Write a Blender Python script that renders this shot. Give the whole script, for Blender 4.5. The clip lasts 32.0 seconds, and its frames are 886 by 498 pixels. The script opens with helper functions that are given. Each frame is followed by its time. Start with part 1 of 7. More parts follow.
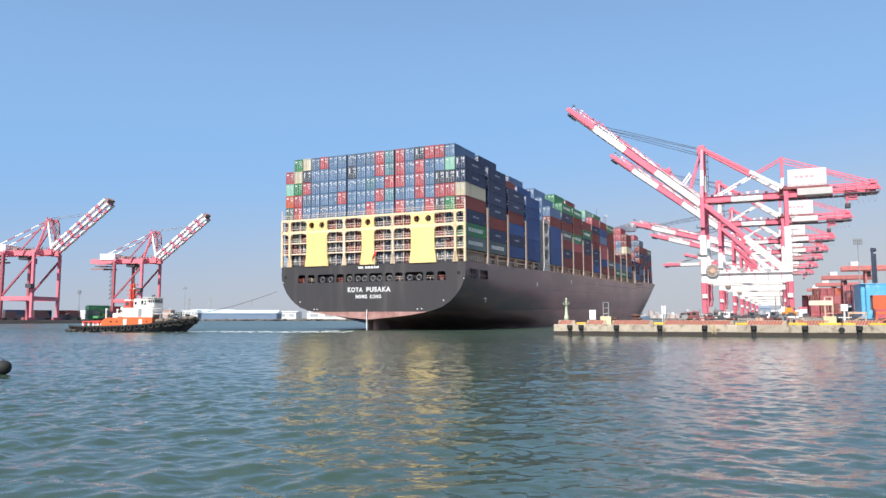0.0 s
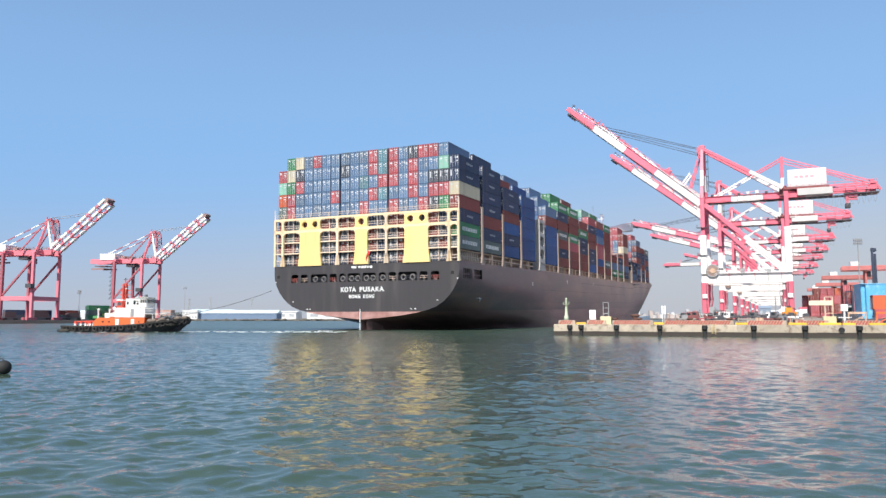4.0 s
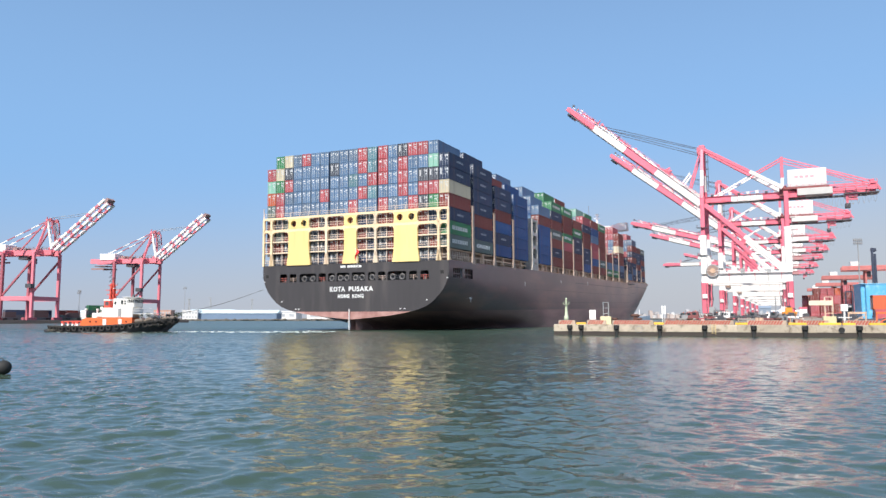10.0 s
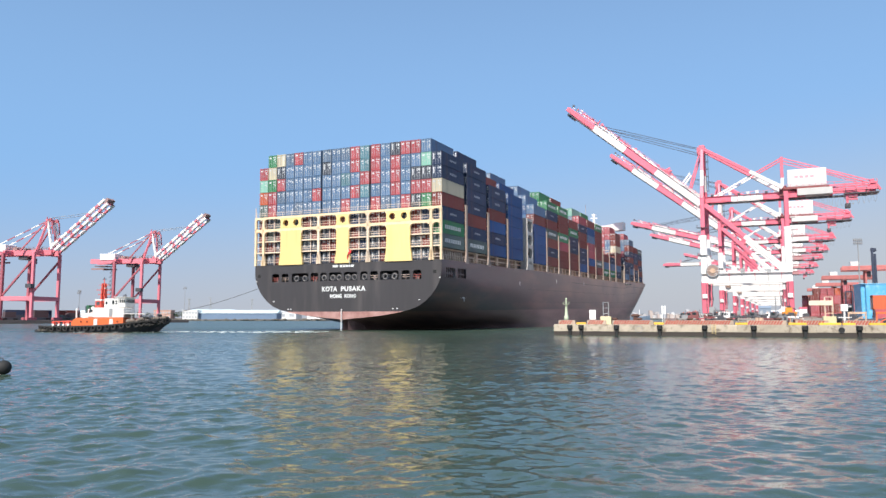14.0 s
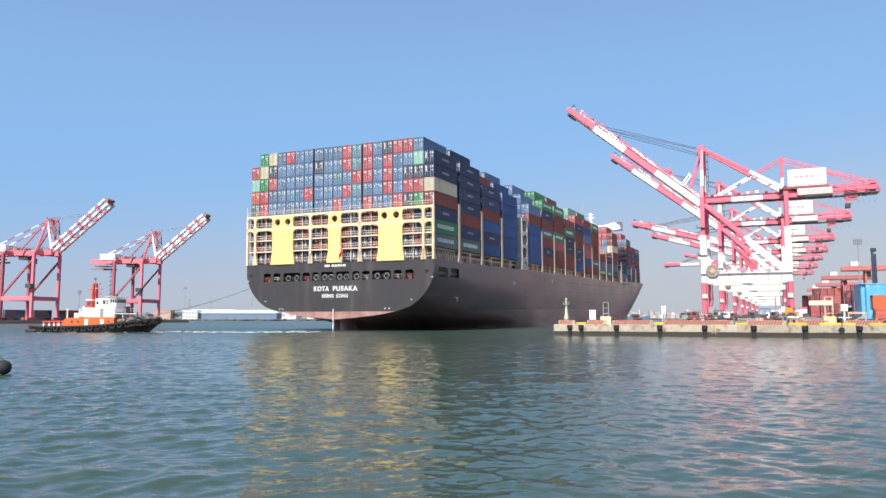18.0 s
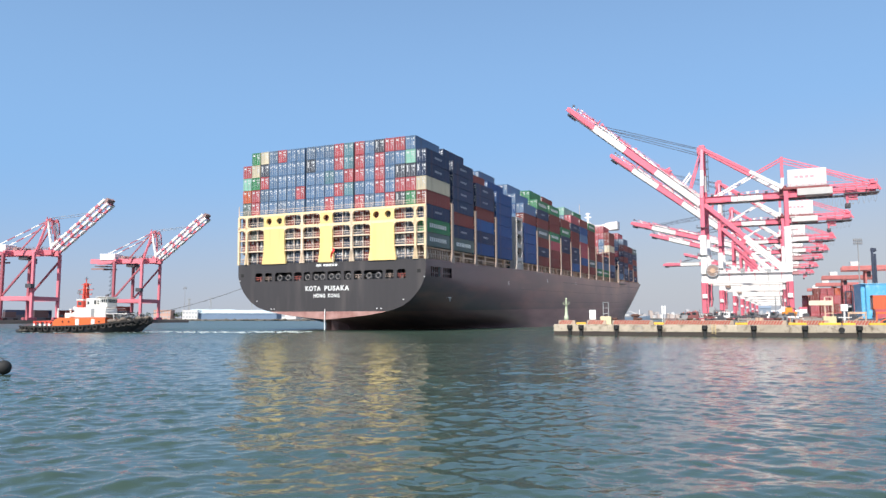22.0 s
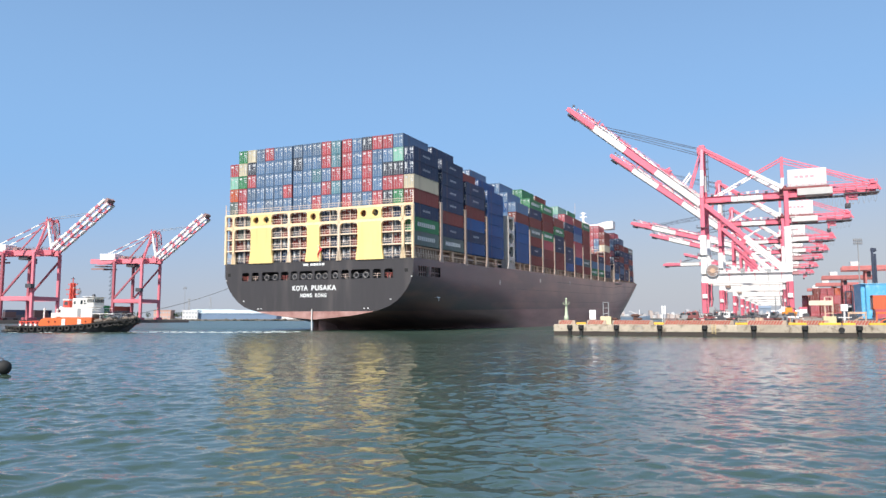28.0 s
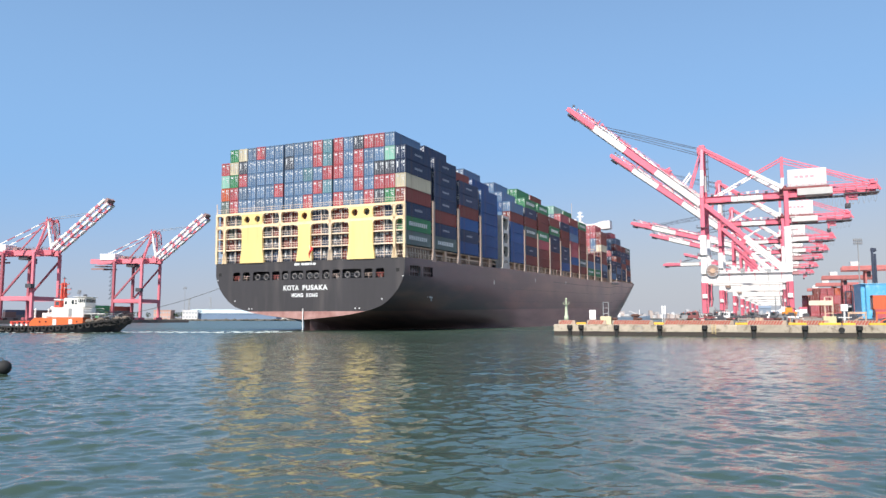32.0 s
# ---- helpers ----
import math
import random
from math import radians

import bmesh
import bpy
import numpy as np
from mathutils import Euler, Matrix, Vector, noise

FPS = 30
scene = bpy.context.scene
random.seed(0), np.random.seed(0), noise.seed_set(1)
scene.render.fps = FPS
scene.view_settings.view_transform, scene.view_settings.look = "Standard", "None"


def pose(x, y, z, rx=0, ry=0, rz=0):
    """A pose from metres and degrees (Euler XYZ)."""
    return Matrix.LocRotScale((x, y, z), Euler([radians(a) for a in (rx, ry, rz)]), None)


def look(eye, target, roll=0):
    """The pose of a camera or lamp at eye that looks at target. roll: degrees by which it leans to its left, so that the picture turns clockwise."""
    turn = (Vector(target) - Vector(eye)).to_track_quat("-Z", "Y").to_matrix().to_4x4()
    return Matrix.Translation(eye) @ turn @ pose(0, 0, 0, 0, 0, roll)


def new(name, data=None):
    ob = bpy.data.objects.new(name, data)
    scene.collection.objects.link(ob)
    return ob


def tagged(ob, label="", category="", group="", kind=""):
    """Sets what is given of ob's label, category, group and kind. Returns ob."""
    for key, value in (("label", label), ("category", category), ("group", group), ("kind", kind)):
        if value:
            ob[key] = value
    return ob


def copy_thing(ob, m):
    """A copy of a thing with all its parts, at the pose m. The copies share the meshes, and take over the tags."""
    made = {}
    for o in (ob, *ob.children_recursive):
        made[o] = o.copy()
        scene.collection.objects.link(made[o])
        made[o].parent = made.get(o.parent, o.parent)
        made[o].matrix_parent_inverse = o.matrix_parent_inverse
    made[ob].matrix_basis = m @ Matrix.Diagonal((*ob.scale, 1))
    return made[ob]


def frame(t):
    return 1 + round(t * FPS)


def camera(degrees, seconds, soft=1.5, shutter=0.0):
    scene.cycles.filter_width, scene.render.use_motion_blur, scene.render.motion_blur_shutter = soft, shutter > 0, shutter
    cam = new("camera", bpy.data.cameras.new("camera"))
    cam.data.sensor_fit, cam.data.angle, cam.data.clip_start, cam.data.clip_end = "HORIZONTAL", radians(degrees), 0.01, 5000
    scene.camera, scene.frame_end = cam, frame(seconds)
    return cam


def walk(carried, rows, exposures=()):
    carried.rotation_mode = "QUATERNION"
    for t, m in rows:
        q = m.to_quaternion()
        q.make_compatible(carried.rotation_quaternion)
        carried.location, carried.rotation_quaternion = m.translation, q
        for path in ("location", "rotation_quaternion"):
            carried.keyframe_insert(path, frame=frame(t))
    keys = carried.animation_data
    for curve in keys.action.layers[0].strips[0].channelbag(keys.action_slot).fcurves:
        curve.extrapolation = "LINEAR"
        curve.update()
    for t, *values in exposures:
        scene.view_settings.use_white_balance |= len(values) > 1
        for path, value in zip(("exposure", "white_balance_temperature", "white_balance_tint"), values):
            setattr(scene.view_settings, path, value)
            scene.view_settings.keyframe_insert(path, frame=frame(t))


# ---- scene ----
# ---- camera: stands still on the near shore, 2.8 m over the water ----
EYE = (0.0, 0.0, 2.812)
cam = camera(63.05, 32.0, soft=1.5)
CAM_POSE = pose(EYE[0], EYE[1], EYE[2], 95.43, 0, 0)
walk(cam, [(0.0, CAM_POSE), (32.0, CAM_POSE)])

# ---- world, sun, exposure ----
SUN_ELEV, SUN_AZ = 45.0, -158.5      # azimuth: degrees from +Y towards +X of the place the sun stands in


def make_world():
    w = bpy.data.worlds.new("sky")
    scene.world = w
    w.use_nodes = True
    nt = w.node_tree
    nt.nodes.clear()
    out = nt.nodes.new("ShaderNodeOutputWorld")
    bg = nt.nodes.new("ShaderNodeBackground")
    sky = nt.nodes.new("ShaderNodeTexSky")
    sky.sky_type = "NISHITA"
    sky.sun_disc = False
    sky.sun_elevation = radians(SUN_ELEV)
    sky.sun_rotation = radians(SUN_AZ)
    sky.air_density = 1.0
    sky.dust_density = 1.0
    sky.ozone_density = 1.0
    bg.inputs["Strength"].default_value = 0.13
    # haze thickens smoothly towards the horizon, the same all round
    co = nt.nodes.new("ShaderNodeTexCoord")
    sep = nt.nodes.new("ShaderNodeSeparateXYZ")
    nt.links.new(co.outputs["Generated"], sep.inputs[0])
    rng = nt.nodes.new("ShaderNodeMapRange")
    rng.interpolation_type = "SMOOTHERSTEP"
    for key, val in (("From Min", -0.12), ("From Max", 0.85), ("To Min", 0.97), ("To Max", 0.08)):
        rng.inputs[key].default_value = val
    nt.links.new(sep.outputs["Z"], rng.inputs["Value"])
    mix = nt.nodes.new("ShaderNodeMix")
    mix.data_type = "RGBA"
    nt.links.new(rng.outputs[0], mix.inputs["Factor"])
    nt.links.new(sky.outputs[0], mix.inputs["A"])
    # grey dust low down, clear blue haze above it
    low = nt.nodes.new("ShaderNodeMapRange")
    low.interpolation_type = "SMOOTHERSTEP"
    for key, val in (("From Min", -0.03), ("From Max", 0.27), ("To Min", 1.0), ("To Max", 0.0)):
        low.inputs[key].default_value = val
    # the dust lies thicker towards the terminal than over the open basin
    bear = nt.nodes.new("ShaderNodeMath")
    bear.operation = "MULTIPLY_ADD"
    bear.inputs[1].default_value = -0.09
    nt.links.new(sep.outputs["X"], bear.inputs[0])
    nt.links.new(sep.outputs["Z"], bear.inputs[2])
    nt.links.new(bear.outputs[0], low.inputs["Value"])
    paling = nt.nodes.new("ShaderNodeMix")
    paling.data_type = "RGBA"
    nt.links.new(low.outputs[0], paling.inputs["Factor"])
    paling.inputs["A"].default_value = (1.34, 2.70, 4.85, 1)
    paling.inputs["B"].default_value = (2.86, 3.04, 3.46, 1)
    nt.links.new(paling.outputs["Result"], mix.inputs["B"])
    nt.links.new(mix.outputs["Result"], bg.inputs[0])
    nt.links.new(bg.outputs[0], out.inputs[0])


make_world()
sun = new("sun", bpy.data.lights.new("sun", "SUN"))
sun.data.energy = 4.3
sun.data.angle = radians(0.6)
sun.data.color = (1.0, 0.94, 0.85)
_a = radians(SUN_AZ)
_e = radians(SUN_ELEV)
SUN_DIR = Vector((math.sin(_a) * math.cos(_e), math.cos(_a) * math.cos(_e), math.sin(_e)))
sun.matrix_world = look(SUN_DIR * 500, (0, 0, 0))
scene.view_settings.exposure = 0.42

# ---- materials ----
MATS = {}


def mat(name, color, rough=0.6, metal=0.0, vary=0.12, grain=0.25, scale=0.6, bump=0.0, stain=None, stain_amount=0.0, streak=False, spec=0.5):
    """Painted or bare surface: two scales of noise, a shade of its own for each piece, and stains."""
    if name in MATS:
        return MATS[name]
    m = bpy.data.materials.new(name)
    m.use_nodes = True
    nt = m.node_tree
    b = nt.nodes["Principled BSDF"]
    b.inputs["Roughness"].default_value = rough
    b.inputs["Metallic"].default_value = metal
    b.inputs["Specular IOR Level"].default_value = spec
    co = nt.nodes.new("ShaderNodeTexCoord")
    info = nt.nodes.new("ShaderNodeObjectInfo")
    big = nt.nodes.new("ShaderNodeTexNoise")
    big.inputs["Scale"].default_value = scale
    big.inputs["Detail"].default_value = 5
    fine = nt.nodes.new("ShaderNodeTexNoise")
    fine.inputs["Scale"].default_value = scale * 9
    fine.inputs["Detail"].default_value = 3
    mp = nt.nodes.new("ShaderNodeMapping")
    if streak:
        mp.inputs["Scale"].default_value = (1, 1, 0.12)
    nt.links.new(co.outputs["Object"], mp.inputs[0])
    nt.links.new(mp.outputs[0], big.inputs["Vector"])
    nt.links.new(mp.outputs[0], fine.inputs["Vector"])
    hsv = nt.nodes.new("ShaderNodeHueSaturation")
    hsv.inputs["Color"].default_value = (*color, 1)
    # value = 1 + vary*(rand-.5)*2 + grain*(noise-.5)
    a1 = nt.nodes.new("ShaderNodeMath")
    a1.operation = "MULTIPLY_ADD"
    nt.links.new(info.outputs["Random"], a1.inputs[0])
    a1.inputs[1].default_value = 2 * vary
    a1.inputs[2].default_value = 1 - vary - grain * 0.75
    a2 = nt.nodes.new("ShaderNodeMath")
    a2.operation = "MULTIPLY_ADD"
    nt.links.new(big.outputs["Fac"], a2.inputs[0])
    a2.inputs[1].default_value = grain
    nt.links.new(a1.outputs[0], a2.inputs[2])
    a3 = nt.nodes.new("ShaderNodeMath")
    a3.operation = "MULTIPLY_ADD"
    nt.links.new(fine.outputs["Fac"], a3.inputs[0])
    a3.inputs[1].default_value = grain * 0.5
    nt.links.new(a2.outputs[0], a3.inputs[2])
    nt.links.new(a3.outputs[0], hsv.inputs["Value"])
    col = hsv.outputs[0]
    if stain:
        ramp = nt.nodes.new("ShaderNodeMapRange")
        ramp.inputs["From Min"].default_value = 0.52
        ramp.inputs["From Max"].default_value = 0.72
        ramp.inputs["To Max"].default_value = stain_amount
        st = nt.nodes.new("ShaderNodeTexNoise")
        st.inputs["Scale"].default_value = scale * 2.3
        st.inputs["Detail"].default_value = 6
        nt.links.new(mp.outputs[0], st.inputs["Vector"])
        nt.links.new(st.outputs["Fac"], ramp.inputs["Value"])
        mix = nt.nodes.new("ShaderNodeMix")
        mix.data_type = "RGBA"
        nt.links.new(ramp.outputs[0], mix.inputs["Factor"])
        nt.links.new(col, mix.inputs["A"])
        mix.inputs["B"].default_value = (*stain, 1)
        col = mix.outputs["Result"]
    nt.links.new(col, b.inputs["Base Color"])
    if bump:
        bp = nt.nodes.new("ShaderNodeBump")
        bp.inputs["Strength"].default_value = 0.6
        bp.inputs["Distance"].default_value = bump
        nt.links.new(fine.outputs["Fac"], bp.inputs["Height"])
        nt.links.new(bp.outputs[0], b.inputs["Normal"])
    MATS[name] = m
    return m


# ---- mesh building ----
class MB:
    """Collects boxes, beams, tubes and sheets into one mesh."""

    def __init__(self):
        self.v, self.f = [], []

    def add(self, verts, faces):
        n = len(self.v)
        self.v += [tuple(p) for p in verts]
        self.f += [tuple(n + i for i in q) for q in faces]
        return self

    def box(self, x0, x1, y0, y1, z0, z1, c=0.0):
        """A box; c: chamfer of its upright and level edges."""
        if c <= 0:
            vs = [(x, y, z) for z in (z0, z1) for y in (y0, y1) for x in (x0, x1)]
            return self.add(vs, [(0, 2, 3, 1), (4, 5, 7, 6), (0, 1, 5, 4), (2, 6, 7, 3), (0, 4, 6, 2), (1, 3, 7, 5)])
        ring = lambda k, z: [(x0 + c + k, y0 + k, z), (x1 - c - k, y0 + k, z), (x1 - k, y0 + c + k, z), (x1 - k, y1 - c - k, z),
                             (x1 - c - k, y1 - k, z), (x0 + c + k, y1 - k, z), (x0 + k, y1 - c - k, z), (x0 + k, y0 + c + k, z)]
        return self.loft([ring(c, z0), ring(0, z0 + c), ring(0, z1 - c), ring(c, z1)])

    def loft(self, rings, cap=True, close=True):
        n = len(rings[0])
        base = len(self.v)
        for r in rings:
            self.v += [tuple(p) for p in r]
        for i in range(len(rings) - 1):
            for j in range(n if close else n - 1):
                k = (j + 1) % n
                a = base + i * n
                self.f.append((a + j, a + k, a + n + k, a + n + j))
        if cap:
            self.f.append(tuple(base + j for j in reversed(range(n))))
            self.f.append(tuple(base + (len(rings) - 1) * n + j for j in range(n)))
        return self

    def beam(self, p, q, w, h=None, up=(0, 0, 1), c=0.0):
        """A square-cut bar from p to q, w wide (level) and h high."""
        h = h or w
        p, q = Vector(p), Vector(q)
        d = (q - p).normalized()
        u = Vector(up)
        if abs(d.dot(u)) > 0.98:
            u = Vector((0, 1, 0))
        s = d.cross(u).normalized()
        u = s.cross(d)
        r = [(-1, -1), (1, -1), (1, 1), (-1, 1)]
        if c > 0:
            k = 1 - 2 * c
            r = [(-k, -1), (k, -1), (1, -k), (1, k), (k, 1), (-k, 1), (-1, k), (-1, -k)]
        return self.loft([[o + s * (a * w / 2) + u * (b * h / 2) for a, b in r] for o in (p, q)])

    def tube(self, p, q, r, r2=None, n=8):
        r2 = r if r2 is None else r2
        p, q = Vector(p), Vector(q)
        d = (q - p).normalized()
        u = Vector((0, 0, 1)) if abs(d.z) < 0.9 else Vector((1, 0, 0))
        s = d.cross(u).normalized()
        u = s.cross(d)
        an = [2 * math.pi * i / n for i in range(n)]
        return self.loft([[o + (s * math.cos(a) + u * math.sin(a)) * k for a in an] for o, k in ((p, r), (q, r2))])

    def ring(self, c, axis, R, r, n=16, m=6):
        """A torus round c."""
        c, d = Vector(c), Vector(axis).normalized()
        u = Vector((0, 0, 1)) if abs(d.z) < 0.9 else Vector((1, 0, 0))
        s = d.cross(u).normalized()
        u = s.cross(d)
        rings = []
        for i in range(n):
            a = 2 * math.pi * i / n
            e = s * math.cos(a) + u * math.sin(a)
            rings.append([c + e * (R + r * math.cos(2 * math.pi * j / m)) + d * (r * math.sin(2 * math.pi * j / m)) for j in range(m)])
        rings.append(rings[0])
        return self.loft(rings, cap=False)

    def blob(self, c, rx, ry, rz, n=10, m=6):
        c = Vector(c)
        rings = []
        for i in range(m + 1):
            a = -math.pi / 2 + math.pi * (0.04 + 0.92 * i / m)
            rings.append([c + Vector((rx * math.cos(a) * math.cos(2 * math.pi * j / n), ry * math.cos(a) * math.sin(2 * math.pi * j / n), rz * math.sin(a))) for j in range(n)])
        return self.loft(rings)

    def mesh(self, name, material, smooth=False):
        me = bpy.data.meshes.new(name)
        me.from_pydata(self.v, [], self.f)
        me.materials.append(material)
        if smooth:
            me.polygons.foreach_set("use_smooth", [True] * len(me.polygons))
        me.update()
        return me


def part(name, mb, material, parent, label="", smooth=False, at=None):
    """Links a mesh as ONE object under a thing or a part."""
    me = mb.mesh(name, material, smooth) if isinstance(mb, MB) else mb
    ob = new(name, me)
    ob.parent = parent
    if at is not None:
        ob.matrix_basis = at
    if label:
        ob["label"] = label
    return ob


def thing(name, m=None, mb=None, material=None, smooth=False, **tags):
    """A top-level thing: an Empty at its base, or a mesh."""
    ob = new(name, mb.mesh(name, material, smooth) if mb else None)
    if m is not None:
        ob.matrix_basis = m
    return tagged(ob, **tags)


def letters(text, width, height, material, parent, m, name="lettering", label="", thick=0.02):
    size = height / 0.7
    cu = bpy.data.curves.new(name, "FONT")
    cu.body, cu.size, cu.extrude, cu.align_x, cu.align_y = text, size, thick, "CENTER", "CENTER"
    cu.space_character = 1.2
    cu.offset = size * 0.045
    tmp = bpy.data.objects.new(name, cu)
    scene.collection.objects.link(tmp)
    me = bpy.data.meshes.new_from_object(tmp.evaluated_get(bpy.context.evaluated_depsgraph_get()))
    bpy.data.objects.remove(tmp)
    xs, ys = [v.co.x for v in me.vertices], [v.co.y for v in me.vertices]
    kx, ky = width / (max(xs) - min(xs)), height / (max(ys) - min(ys))
    cx, cy = (max(xs) + min(xs)) / 2, (max(ys) + min(ys)) / 2
    for v in me.vertices:
        v.co.x, v.co.y = (v.co.x - cx) * kx, (v.co.y - cy) * ky
    me.materials.clear()
    me.materials.append(material)
    return part(name, me, material, parent, label, at=m)


RED = mat("crane_red", (0.75, 0.165, 0.235), 0.5, stain=(0.35, 0.1, 0.07), stain_amount=0.35, scale=0.25, grain=0.2)
WHITE = mat("crane_white", (0.84, 0.82, 0.80), 0.45, stain=(0.5, 0.42, 0.36), stain_amount=0.3, scale=0.3, grain=0.12)
STEEL = mat("dark_steel", (0.09, 0.09, 0.10), 0.5, 0.3, grain=0.3)
GREY = mat("grey_paint", (0.32, 0.33, 0.34), 0.55, grain=0.2)
YELLOW = mat("cream_yellow_paint", (0.89, 0.66, 0.275), 0.5, stain=(0.55, 0.36, 0.15), stain_amount=0.25, grain=0.12, scale=0.3, streak=True)
TAN = mat("tan_paint", (0.60, 0.41, 0.29), 0.6, stain=(0.28, 0.16, 0.09), stain_amount=0.5, grain=0.25, scale=0.5)
RUBBER = mat("black_rubber", (0.018, 0.018, 0.018), 0.75, grain=0.4, scale=2)
GLASS = mat("dark_window", (0.02, 0.03, 0.035), 0.12, grain=0.2)
WHITE_MARK = mat("white_marking", (0.75, 0.76, 0.76), 0.6, grain=0.15)
ROPE = mat("grey_rope", (0.16, 0.16, 0.15), 0.9, grain=0.3)
YEL_SAFE = mat("safety_yellow", (0.80, 0.47, 0.05), 0.6, grain=0.2, scale=1)
ORANGE = mat("orange_paint", (0.80, 0.16, 0.045), 0.45, stain=(0.4, 0.1, 0.05), stain_amount=0.3, grain=0.15, scale=0.7)

# ---- water: one sheet to the horizon, with waves as real relief near the shore ----
def water_material():
    m = bpy.data.materials.new("harbour_water")
    m.use_nodes = True
    nt = m.node_tree
    b = nt.nodes["Principled BSDF"]
    b.inputs["Base Color"].default_value = (0.045, 0.074, 0.055, 1)
    b.inputs["IOR"].default_value = 1.33
    co = nt.nodes.new("ShaderNodeTexCoord")
    mp = nt.nodes.new("ShaderNodeMapping")
    mp.inputs["Scale"].default_value = (0.8, 1.0, 1.0)
    nt.links.new(co.outputs["Object"], mp.inputs[0])
    n1 = nt.nodes.new("ShaderNodeTexNoise")
    n1.inputs["Scale"].default_value = 5.0
    n1.inputs["Detail"].default_value = 3
    n1.inputs["Roughness"].default_value = 0.45
    # the breeze lies on the open basin: rougher further from the shore
    sep = nt.nodes.new("ShaderNodeSeparateXYZ")
    nt.links.new(co.outputs["Object"], sep.inputs[0])
    far = nt.nodes.new("ShaderNodeMapRange")
    for key, val in (("From Min", 45.0), ("From Max", 170.0), ("To Min", 0.015), ("To Max", 0.28)):
        far.inputs[key].default_value = val
    nt.links.new(sep.outputs["Y"], far.inputs["Value"])
    nt.links.new(far.outputs[0], b.inputs["Roughness"])
    nt.links.new(mp.outputs[0], n1.inputs["Vector"])
    # finer cat's-paw ripples ride on the small ones
    n2 = nt.nodes.new("ShaderNodeTexNoise")
    n2.inputs["Scale"].default_value = 15.0
    n2.inputs["Detail"].default_value = 2
    nt.links.new(mp.outputs[0], n2.inputs["Vector"])
    fine = nt.nodes.new("ShaderNodeMath")
    fine.operation = "MULTIPLY_ADD"
    fine.inputs[1].default_value = 0.32
    nt.links.new(n2.outputs["Fac"], fine.inputs[0])
    nt.links.new(n1.outputs["Fac"], fine.inputs[2])
    bp = nt.nodes.new("ShaderNodeBump")
    bp.inputs["Strength"].default_value = 1.0
    chop = nt.nodes.new("ShaderNodeMapRange")
    for key, val in (("From Min", 35.0), ("From Max", 130.0), ("To Min", 0.006), ("To Max", 0.042)):
        chop.inputs[key].default_value = val
    nt.links.new(sep.outputs["Y"], chop.inputs["Value"])
    nt.links.new(chop.outputs[0], bp.inputs["Distance"])
    nt.links.new(fine.outputs[0], bp.inputs["Height"])
    nt.links.new(bp.outputs[0], b.inputs["Normal"])
    return m


def wave_height(x, y, finest):
    """Wind waves: many short wave trains about one main heading."""
    rng = np.random.RandomState(11)
    h, swell = np.zeros_like(x), np.zeros_like(x)
    for i in range(80):
        lam = 0.24 * (26.0 ** (i / 79.0)) * rng.uniform(0.9, 1.1)
        a = radians(76) + rng.normal(0, 0.95)
        k = 2 * np.pi / lam
        ph = rng.uniform(0, 2 * np.pi)
        if lam < finest:
            continue
        amp = 0.0275 * math.exp(-(math.log(lam / 0.5) ** 2) / (2 * 1.1 ** 2)) / k
        g = np.sin(k * (x * np.cos(a) + y * np.sin(a)) + ph + 0.8 * np.sin(0.13 * x + ph) + 0.6 * np.sin(0.11 * y + 2 * ph))
        # crests sharper than the troughs
        crest = amp * (np.exp(0.9 * g) - 1.213) / 1.07
        if lam > 1.5:
            swell += 1.5 * crest
        else:
            h += crest
    # the open side is ruffled by the breeze, the lee of ship and quay lies calmer
    calm = np.clip((x / np.maximum(y, 1.0) + 0.42) / 0.3, 0, 1)
    near = np.clip((42 - y) / 26.0, 0, 1)
    h = h * (1.15 - 0.5 * calm * (1 - 0.25 * near)) + swell * (0.85 + 0.65 * near) * (1 - 0.42 * calm)
    return h + 0.8 * h * np.abs(h)


